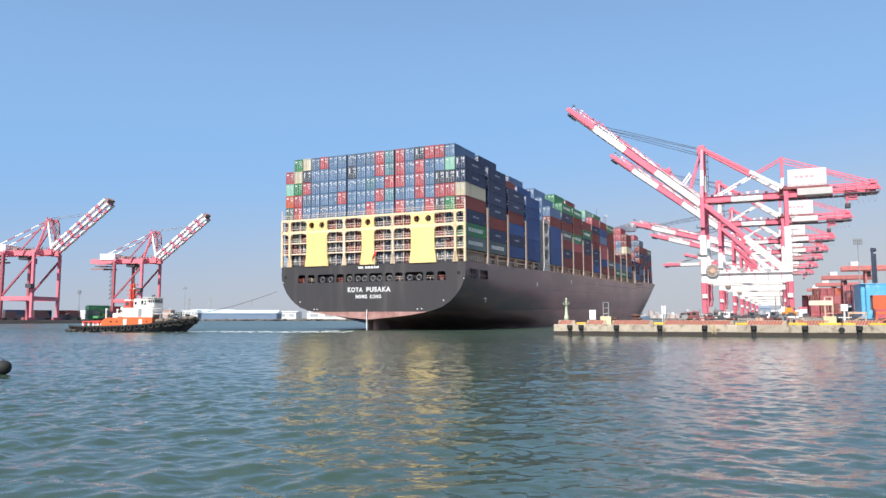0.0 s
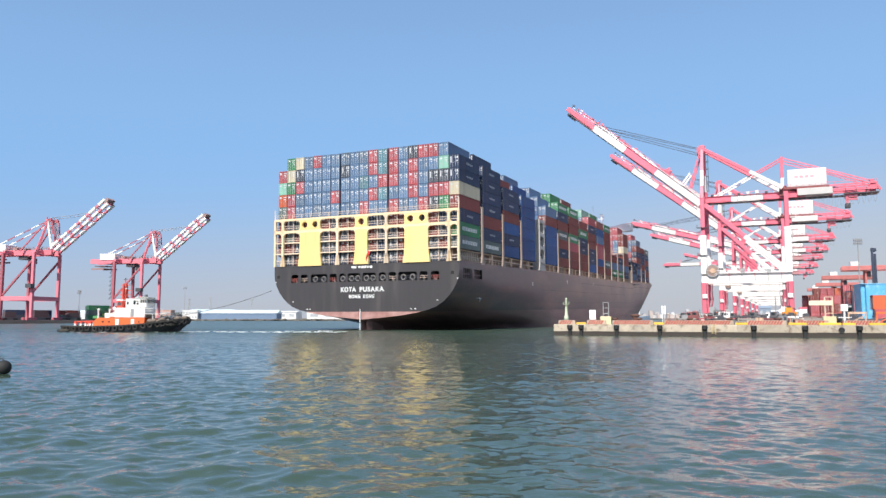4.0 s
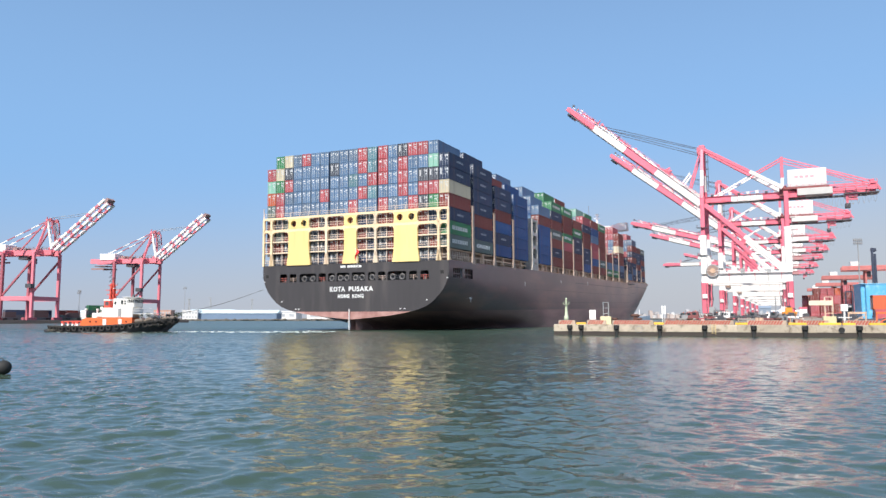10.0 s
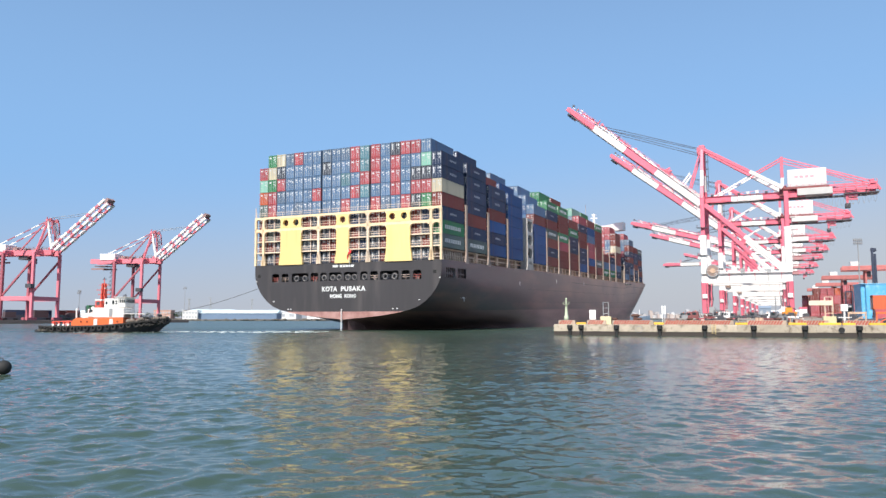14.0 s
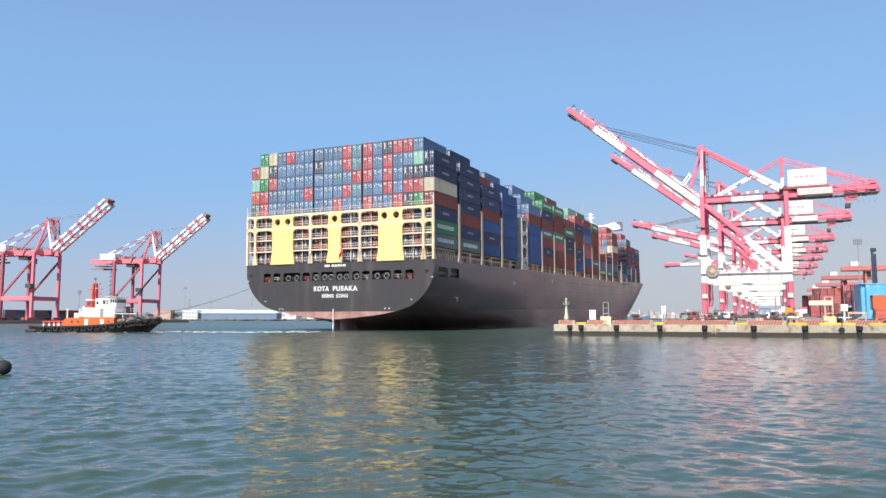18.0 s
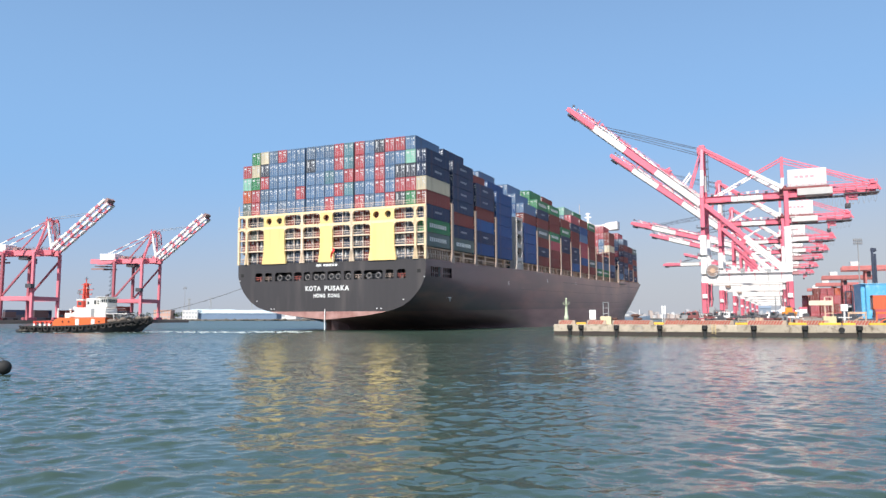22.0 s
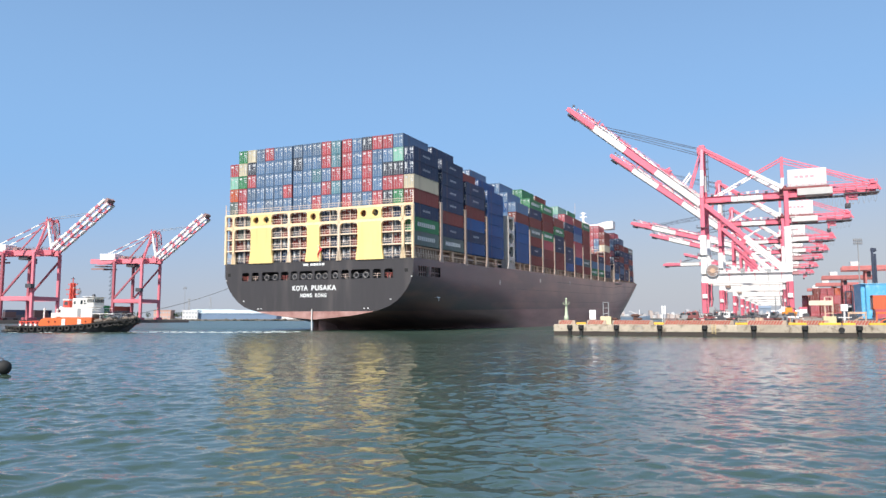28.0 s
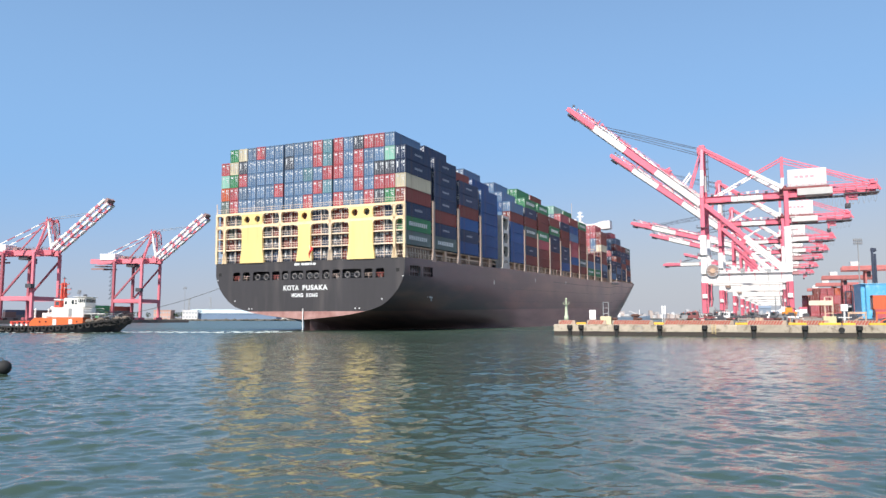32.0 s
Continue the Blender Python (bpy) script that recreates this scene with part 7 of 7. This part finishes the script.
        h = rnd.uniform(5, 14) if rnd.random() < 0.85 else rnd.uniform(16, 25)
        w = rnd.uniform(5, 14)
        y = 2250 + rnd.uniform(-60, 60)
        wl = rnd.choice((white, mat("far_grey_wall", (0.5, 0.49, 0.50), 0.8), mat("far_beige_wall", (0.56, 0.48, 0.44), 0.8), MATS["far_beige_wall"]))
        far_building(x, y, 1.3, w, 14, h, wl, wl, "pale town building on the horizon", max(1, int(h / 6)), (1 + int(w / 7)) if k % 3 == 0 else 0, 0, rnd.choice((0, 0, 3)), "town_building")
    mb = MB()
    mb.loft([[(x, y, z) for x, y in ((480, 2050), (1500, 1950), (1900, 3200), (480, 3200))] for z in (-3, 1.3)])
    thing("town_bank", None, mb, FAR_LAND, label="low bank of the town on the horizon", category="bank", kind="structure")


across_basin()


# ---- container yard behind the near quay ----
RTG_RED = mat("weathered_gantry_red", (0.50, 0.165, 0.155), 0.65, stain=(0.25, 0.11, 0.08), stain_amount=0.5, grain=0.3, scale=0.4)


def rtg(m, H=21.0):
    c = thing("yard_gantry", m, label="red rubber-tyred yard gantry over container rows", category="gantry crane", group="yard gantries")
    W = 23.5
    for y in (-4, 4):
        part("girder", MB().beam((0, y, H), (W, y, H), 1.3, 2.0, c=0.06), RTG_RED, c)
        for x in (9, W):
            part("leg", MB().beam((x, y, 1.6), (x, y * 0.9, H), 0.7, 0.8), RTG_RED, c)
            part("wheel", MB().tube((x - 0.4, y, 0.8), (x + 0.4, y, 0.8), 0.8, n=12), RUBBER, c)
    for x in (9, W):
        part("sill", MB().beam((x, -4.5, 2.0), (x, 4.5, 2.0), 1.0, 1.2), RTG_RED, c)
        part("end_tie", MB().beam((x, -4, H), (x, 4, H), 0.9, 1.2), RTG_RED, c)
    part("trolley", MB().box(3.5, 7.0, -2.5, 2.5, H + 1, H + 3.0, 0.15), WHITE, c, "white trolley house")
    part("walkway", MB().box(-0.5, W + 0.5, -5.4, -4.7, H - 1.2, H - 1.0), STEEL, c)
    part("cab", MB().box(9, 11, -3, -1, H - 4, H - 1.4, 0.1), STEEL, c)


AMBER = mat("amber_machine_paint", (0.85, 0.32, 0.04), 0.55, stain=(0.4, 0.16, 0.06), stain_amount=0.3, grain=0.2)


def near_yard():
    for x, y in ((164.6, 298), (192, 366), (228, 442), (263, 522)):
        k = 1.07 if x < 170 else 1.0
        base = pose(x * k, y * k, Q_TOP - 0.02, 0, 0, C_ROT)
        rtg(base, 21.0 * k)
        if x < 240:
            rr = random.Random(int(x))
            for i in range(4):
                for j in range(5 if i else 4):
                    yard_container(rr.choice("RDRRDRO"), base @ pose(11.2 + 2.6 * i, -6.0, 2.62 * j), group="containers in the near yard")
    # stacked containers: base point, number across, tiers
    blocks = [((112.0, 218.0), 3, 3, "RRDRDRRDR"), ((148.0, 265.0), 8, 5, "RDRDRDRRRDRDRDRRDRDRDRRD"), ((136.0, 226.0), 4, 4, "RDRRRDRDRRDRDRR"), ((155.0, 300.0), 5, 5, "RORRDRROR"), ((196.0, 392.0), 5, 5, "RRORDRR")]
    for (x, y), n, tiers, codes in blocks:
        for i in range(n):
            for k in range(tiers):
                p = Vector((x, y, 0)) + Vector((math.cos(radians(25)), -math.sin(radians(25)), 0)) * (2.6 * i)
                yard_container(codes[(i * tiers + k) % len(codes)], pose(p.x, p.y, Q_TOP - 0.02 + 2.62 * k, 0, 0, C_ROT), group="containers in the near yard")
    # white site box beside the stacks
    t = thing("site_cabin", pose(105.2, 214, Q_TOP - 0.02, 0, 0, C_ROT), label="small white site cabin", category="cabin")
    part("body", MB().box(0, 2.1, 0, 1.8, 0, 3.6, 0.08), WHITE, t)
    part("red_roof", MB().box(-0.1, 2.2, -0.1, 1.9, 3.6, 4.2, 0.08), RED, t)
    # blue covered stack near the quay
    blue = mat("blue_tarpaulin", (0.13, 0.47, 0.76), 0.38, grain=0.45, scale=0.5, bump=0.12, stain=(0.38, 0.62, 0.78), stain_amount=0.6)
    t = thing("tarpaulin_shelter", on_quay(54.1, 53.8), label="bright blue sheet-clad shelter on the quay", category="shelter")
    part("front", MB().box(0.0, 17, 0, 9, 0, 8.0, 0.1), blue, t)
    part("side", MB().box(-0.8, -0.02, 0.5, 8, 0, 7.9, 0.1), blue, t)
    for k in range(8):
        part("sheet_seam", MB().beam((1.2 + 2.1 * k, -0.03, 0.1), (1.25 + 2.1 * k, -0.03, 7.95), 0.07), blue, t)
    # paler top edge: the sheen along it is put into the colour
    part("roof_sheet", MB().box(-0.9, 17.1, -0.12, 9.1, 7.95, 8.12, 0.04), mat("pale_blue_sheet", (0.22, 0.52, 0.75), 0.4, grain=0.3), t)
    t = yard_container("O", on_quay(52.0, 37.5, 2.6) @ pose(0, 0, 0, 0, 0, -90), "faded orange shipping container on top of another")
    yard_container("R", on_quay(52.3, 37.5) @ pose(0, 0, 0, 0, 0, -90), "faded red shipping container under another")
    tr = thing("flatbed_trailer", on_quay(46.5, 30.0), label="dark empty flatbed trailer on the quay", category="trailer")
    part("bed", MB().box(0, 12.4, -1.25, 1.25, 0.55, 0.88), STEEL, tr)
    for x in (1, 2.4, 10, 11.3):
        for y in (-1, 1):
            part("wheel", MB().tube((x, y - 0.2, 0.35), (x, y + 0.2, 0.35), 0.35, n=10), RUBBER, tr)
    # reach stacker's dark mast behind the shelter
    t = thing("container_handler", on_quay(58.8, 71.9), label="dark tall mast of a container handler", category="container handler")
    part("mast", MB().beam((0.3, 0, 1.0), (0.3, 0, 17.0), 0.45, 0.5).beam((0.85, 0.1, 1.0), (0.85, 0.1, 15.6), 0.42, 0.5), mat("navy_steel", (0.035, 0.045, 0.075), 0.5), t)
    part("mast_head", MB().box(0.0, 1.15, -0.3, 0.3, 16.2, 16.9, 0.05), MATS["navy_steel"], t)
    part("body", MB().box(-2, 3, -3, 3, 0.6, 3.0, 0.1), MATS["navy_steel"], t)
    for z in (4, 7, 10, 13, 16):
        part("mast_tie", MB().box(0.2, 0.95, -0.2, 0.2, z, z + 0.3), MATS["navy_steel"], t)
    # forklift before the shelter
    t = thing("forklift", on_quay(49.3, 45.0), label="dark heavy forklift with tall mast on the quay", category="forklift")
    part("body", MB().loft([[(-1.2, y0, z), (1.2, y0, z), (1.2, y1, z), (-1.2, y1, z)] for z, y0, y1 in ((0.5, -1.5, 2.4), (1.4, -1.5, 2.4), (1.9, -1.0, 2.0))]), STEEL, t)
    part("cab", MB().loft([[(-0.9, y0, z), (0.7, y0, z), (0.7, y1, z), (-0.9, y1, z)] for z, y0, y1 in ((1.9, -0.9, 0.9), (3.4, -0.6, 0.7))]), GREY, t)
    part("window", MB().box(-0.7, 0.5, -0.86, -0.7, 2.2, 3.1), GLASS, t)
    for x in (-0.6, 0.6):
        part("mast_rail", MB().beam((x, -1.7, 0.3), (x, -1.7, 6.2), 0.25, 0.35), MATS["navy_steel"], t)
    for z in (1.2, 3.4, 6.0):
        part("mast_tie", MB().box(-0.6, 0.6, -1.8, -1.6, z, z + 0.25), MATS["navy_steel"], t)
    for x in (-1.15, 1.15):
        for y in (-0.9, 1.7):
            part("wheel", MB().tube((x - 0.25, y, 0.7), (x + 0.25, y, 0.7), 0.7, n=14), RUBBER, t)
    light_mast(142, 246, Q_TOP - 0.02, 28, k0=0.8)
    light_mast(226, 492, Q_TOP - 0.02, 30)
    # stored gear along the back of the quay apron
    rnd = random.Random(17)
    for k in range(26):
        s, back = rnd.uniform(25, 50), rnd.uniform(25, 75)
        w, h = rnd.uniform(0.8, 2.6), rnd.uniform(0.4, 1.1)
        at = on_quay(s + back * 0.2, back) @ pose(0, 0, 0, 0, 0, rnd.uniform(0, 90))
        gm = rnd.choice((STEEL, MATS["brown_red_steel"], STEEL, GREY, TAN))
        if k % 3 == 0:
            t = thing("drum_pallet", at, label="steel drums standing on a timber pallet", category="drums", group="stored gear on the apron")
            for dx in (-0.35, 0.35):
                for dy in (-0.35, 0.35):
                    part("drum", MB().tube((dx, dy, 0.15), (dx, dy, 1.05), 0.3, n=10), gm, t)
            part("pallet", MB().box(-0.75, 0.75, -0.75, 0.75, 0, 0.15), TAN, t)
        elif k % 3 == 1:
            t = thing("cable_spool", at, label="steel wire spool lying on the quay apron", category="spool", group="stored gear on the apron")
            r = 0.5 + h * 0.4
            for dx in (-0.5, 0.5):
                part("flange", MB().tube((dx - 0.05, 0, r), (dx + 0.05, 0, r), r, n=14), gm, t)
            part("core", MB().tube((-0.5, 0, r), (0.5, 0, r), r * 0.6, n=12), STEEL, t)
        else:
            t = thing("stored_crate", at, label="dark slatted crate on the quay apron", category="crate", group="stored gear on the apron")
            part("crate", MB().box(-w / 2, w / 2, -0.7, 0.7, 0.15, 0.15 + h * 0.8, 0.05), gm, t)
            part("lid", MB().box(-w / 2 - 0.04, w / 2 + 0.04, -0.74, 0.74, 0.15 + h * 0.8, 0.22 + h * 0.8), TAN, t)
            part("skid", MB().box(-w / 2, w / 2, -0.6, -0.4, 0, 0.15).box(-w / 2, w / 2, 0.4, 0.6, 0, 0.15), TAN, t)
    # stacked hatch pontoons and gear bins along the apron
    worn = [mat("worn_brown_steel", (0.26, 0.19, 0.17), 0.8, grain=0.4, scale=0.5), mat("worn_grey_steel", (0.30, 0.28, 0.26), 0.8, grain=0.4, scale=0.5), MATS["brown_red_steel"], STEEL]
    for k in range(12):
        s, back = 16 + k * 3.6 + rnd.uniform(-1, 1), 36 + rnd.uniform(0, 22)
        at = on_quay(s, back) @ pose(0, 0, 0, 0, 0, rnd.uniform(-12, 12))
        ln = rnd.uniform(2.2, 4.6)
        t = thing("pontoon_stack", at, label="worn steel hatch pontoons stacked on timbers", category="hatch pontoons", group="stored gear on the apron")
        z = 0.0
        for j in range(rnd.choice((2, 2, 3))):
            hh = rnd.uniform(0.28, 0.42)
            part("timber", MB().box(-ln / 2 + 0.4, -ln / 2 + 0.6, -1.0, 1.0, z, z + 0.12).box(ln / 2 - 0.6, ln / 2 - 0.4, -1.0, 1.0, z, z + 0.12), TAN, t)
            off = rnd.uniform(-0.3, 0.3)
            part("pontoon", MB().box(-ln / 2 + off, ln / 2 + off, -1.1, 1.1, z + 0.12, z + 0.12 + hh, 0.05), rnd.choice(worn), t)
            z += 0.12 + hh
        if k % 2:
            part("lashing_bin", MB().box(-0.7, 0.5, -0.6, 0.6, z, z + 0.6, 0.04).beam((-0.7, -0.6, z + 0.6), (0.5, -0.6, z + 0.75), 0.1), rnd.choice((GREY, WHITE, STEEL, STEEL)), t)
    # open racks of lashing gear between the crane rails
    land = Vector((math.cos(radians(25)), -math.sin(radians(25)), 0))
    for k in range(14):
        p = C_SEA + Q_SIDE * rnd.uniform(-75, 40) + land * (3.5 + 1.9 * k + rnd.uniform(-0.6, 0.6))
        t = thing("lashing_rack", pose(p.x, p.y, Q_TOP - 0.02, 0, 0, C_ROT + rnd.uniform(-20, 20)), label="open steel rack of lashing rods under the cranes", category="rack", group="lashing racks under the cranes")
        h, w, d = rnd.uniform(1.8, 3.6), rnd.uniform(0.8, 1.6), 0.8
        rm = rnd.choice((STEEL, GREY, MATS["brown_red_steel"], WHITE))
        for sx in (-w, w):
            for sy in (-d, d):
                part("post", MB().beam((sx, sy, 0), (sx, sy, h), 0.16), rm, t)
        for z in (0.25, h * 0.55, h):
            part("shelf_frame", MB().beam((-w, -d, z), (w, -d, z), 0.14).beam((-w, d, z), (w, d, z), 0.14).beam((-w, -d, z), (-w, d, z), 0.14).beam((w, -d, z), (w, d, z), 0.14), rm, t)
        rods = MB()
        for j in range(7):
            x = -w * 0.8 + j * w * 0.26
            rods.beam((x, -d * 0.6, 0.3), (x + rnd.uniform(-0.3, 0.3), d * 0.5, h + rnd.uniform(-0.6, 0.7)), 0.12)
        part("rod_bundle", rods, STEEL, t)
        part("gear_box", MB().box(-w * 0.7, w * 0.5, -d * 0.7, d * 0.7, 0.3, 0.3 + h * 0.3, 0.05), rnd.choice((GREY, STEEL, TAN, WHITE)), t)
    # sheds at the far end of the terminal, seen between the crane legs
    shed = mat("blue_grey_sheet", (0.24, 0.30, 0.38), 0.7, grain=0.2, scale=0.1)
    far_building(372, 905, Q_TOP - 0.02, 34, 20, 13, shed, shed, "blue-grey terminal shed at the quay's end", 1, 5, C_ROT, 3, "terminal_shed")
    far_building(430, 960, Q_TOP - 0.02, 40, 20, 9, shed, WHITE, "low blue-grey terminal shed with white roof", 1, 6, C_ROT, 2, "terminal_shed")
    # vehicles between and before the crane legs
    for x, y, body, trailer in ((80, 232, MATS["brown_red_steel"], True), (100, 262, STEEL, True), (115, 285, STEEL, True), (92, 232, WHITE, False), (128, 300, GREY, True), (107, 232, STEEL, False), (133, 330, STEEL, True), (72.5, 205, MATS["brown_red_steel"], False), (105, 243, STEEL, True), (121, 268, WHITE, True), (96, 246, STEEL, False), (88, 262, STEEL, False), (112, 300, STEEL, True)):
        t = thing("terminal_truck", pose(x, y, Q_TOP - 0.02, 0, 0, C_ROT + 90), label="terminal truck parked under the cranes", category="truck", group="terminal trucks")
        cab = MB()
        cab.loft([[(-wd, y0, z), (wd, y0, z), (wd, y1, z), (-wd, y1, z)] for z, wd, y0, y1 in ((0.7, 1.1, 0.2, 2.4), (1.5, 1.15, 0.15, 2.4), (1.75, 1.1, 0.2, 2.15), (2.75, 1.0, 0.3, 1.85), (2.85, 0.9, 0.4, 1.7))])
        cb = part("cab", cab, body, t)
        for dx in (-1.09, 1.09):
            part("side_window", MB().box(dx - 0.03, dx + 0.03, 0.7, 1.8, 1.8, 2.55), GLASS, cb)
        part("windscreen", MB().loft([[(-0.9, 2.19, 1.8), (0.9, 2.19, 1.8), (0.85, 1.96, 2.6), (-0.85, 1.96, 2.6)], [(-0.9, 2.1, 1.8), (0.9, 2.1, 1.8), (0.85, 1.85, 2.6), (-0.85, 1.85, 2.6)]]), GLASS, cb)
        part("exhaust", MB().tube((0.85, -0.05, 0.9), (0.85, -0.05, 3.3), 0.09, n=6), STEEL, t)
        part("beacon_light", MB().tube((-0.3, 1.0, 2.85), (-0.3, 1.0, 3.1), 0.12, n=6), ORANGE, cb)
        ch = MB().box(-0.9, -0.6, -8 if trailer else -3, 2.4, 0.6, 0.95).box(0.6, 0.9, -8 if trailer else -3, 2.4, 0.6, 0.95)
        for k in range(6 if trailer else 3):
            ch.box(-0.6, 0.6, -7.8 + k * 1.6 if trailer else -2.8 + k * 1.2, -7.5 + k * 1.6 if trailer else -2.6 + k * 1.2, 0.65, 0.9)
        part("chassis", ch, FAR_DARK, t)
        if trailer:
            for yy in (-7.7, -1.6):
                part("corner_guide", MB().beam((-1.15, yy, 0.8), (-1.25, yy, 1.6), 0.12).beam((1.15, yy, 0.8), (1.25, yy, 1.6), 0.12).beam((-1.2, yy, 0.85), (1.2, yy, 0.85), 0.2), STEEL, t)
        for yy in (1.4, -1.8) + ((-6, -7) if trailer else ()):
            for xx in (-1.0, 1.0):
                part("wheel", MB().tube((xx - 0.18, yy, 0.5), (xx + 0.18, yy, 0.5), 0.5, n=10), RUBBER, t)
    # orange spreader frame near the landside leg
    t = thing("spreader_frame", pose(82.2, 172, Q_TOP - 0.02, 0, 0, -10), label="orange steel spreader frame with white bar", category="spreader")
    for x in (-1.3, 1.3):
        part("post", MB().beam((x, 0, 0), (x, 0, 2.4), 0.35), AMBER, t)
    part("top", MB().box(-1.6, 1.6, -0.5, 0.5, 1.9, 2.5, 0.05), AMBER, t)
    part("upper", MB().box(-0.9, 0.6, -0.4, 0.4, 2.5, 3.5, 0.05), AMBER, t)
    for x in (-1.0, 0.9):
        part("twistlock_arm", MB().beam((x, -0.55, 0.1), (x * 1.3, -0.55, 2.2), 0.16), STEEL, t)
    part("power_pack", MB().box(-0.5, 0.9, -0.62, -0.4, 1.5, 2.3, 0.04), STEEL, t)
    part("headblock", MB().box(-0.6, 0.2, -0.5, 0.3, 3.5, 3.9, 0.04).beam((-0.2, 0, 3.8), (1.5, 0, 3.0), 0.2), STEEL, t)
    part("bar", MB().box(-2.7, 2.4, -0.6, -0.3, 1.0, 1.4, 0.03), WHITE, t)


near_yard()

# ---- small work vessel lying far off in the berth ----
def work_vessel():
    t = thing("work_vessel", pose(152, 600, 0, 0, 0, -78), label="small grey-blue work vessel with white deckhouse moored far off", category="vessel")
    grey_blue = mat("grey_blue_hull_paint", (0.20, 0.27, 0.36), 0.6, grain=0.25, stain=(0.3, 0.2, 0.15), stain_amount=0.3)
    h = MB()
    h.loft([[(w, y, 3.2 + lift), (w * 0.8, y, -0.8), (-w * 0.8, y, -0.8), (-w, y, 3.2 + lift)] for y, w, lift in ((-20, 3.4, 0.3), (-16, 4.2, 0), (8, 4.2, 0), (15, 3.0, 0.6), (19, 1.2, 1.2), (21, 0.2, 1.6))])
    part("hull", h, grey_blue, t)
    hs = part("deckhouse", MB().box(-3.2, 3.2, -15, -7, 3.2, 6.6, 0.2).box(-2.6, 2.6, -13.5, -8, 6.6, 9.4, 0.2), WHITE, t)
    part("window_band", MB().box(-2.65, 2.65, -13.0, -7.95, 7.7, 8.6), GLASS, hs)
    part("mast", MB().tube((0, -11, 9.4), (0, -11, 14.5), 0.15, n=6).beam((-1.2, -11, 12.6), (1.2, -11, 12.6), 0.15), WHITE, t)
    part("hatch", MB().box(-2.8, 2.8, -4, 10, 3.2, 4.3, 0.1), GREY, t)
    part("derrick", MB().beam((0, 11.5, 3.2), (0, 11.5, 9.5), 0.4).beam((0, 11.4, 5.0), (0, 2.0, 8.4), 0.3), WHITE, t)


work_vessel()

# ---- dark mooring float by the near shore ----
_f = thing("mooring_float", pose(-21.9, 36.4, 0.06), label="black round mooring float on the water", category="mooring float")
part("float_body", MB().blob((0, 0, 0.28), 0.36, 0.36, 0.36, 14, 8), RUBBER, _f, smooth=True)
part("lug", MB().ring((-0.15, 0, 0.66), (0, 1, 0), 0.1, 0.03, 10, 5), STEEL, _f)


# ---- white wash between tug and ship ----
def make_foam():
    rnd = random.Random(4)
    mb = MB()
    for k in range(220):
        u = rnd.random()
        x = 9.0 + 32 * u + rnd.uniform(-1, 1)
        y = -1.5 + 2.2 * math.sin(u * 9) + rnd.gauss(0, 1.6 + 4.0 * u)
        if rnd.random() < 0.04:
            x, y = rnd.uniform(-14, 10), -4.8 + rnd.gauss(0, 0.5)
        w, d = rnd.uniform(0.12, 0.55), rnd.uniform(0.08, 0.25)
        pts = [(x + w * math.cos(a) * rnd.uniform(0.6, 1), y + d * math.sin(a) * rnd.uniform(0.6, 1)) for a in [i * math.pi / 4 for i in range(8)]]
        mb.loft([[(px, py, z) for px, py in pts] for z in (-0.06, 0.045)])
    return tagged(new("foam", mb.mesh("foam", mat("white_foam", (0.74, 0.78, 0.78), 0.9, grain=0.2))), label="broken white wash on the water behind the tug", category="foam", kind="stuff")


FOAM = make_foam()


def motions():
    for ob, local in RIDERS:
        walk(ob, [(t, ship_pose(t) @ local) for t in ROW_TIMES])
    walk(SHIP, [(t, ship_pose(t)) for t in ROW_TIMES])
    walk(TUG, [(t, tug_pose(t)) for t in ROW_TIMES])
    walk(TOW, [(t, line_pose(t)) for t in ROW_TIMES])
    walk(FOAM, [(t, pose(tug_pose(t).translation.x, tug_pose(t).translation.y, 0)) for t in ROW_TIMES])
    walk(WATER, [(0, pose(2.5, 0, 0)), (32, pose(-2.5, -1.0, 0))])


motions()
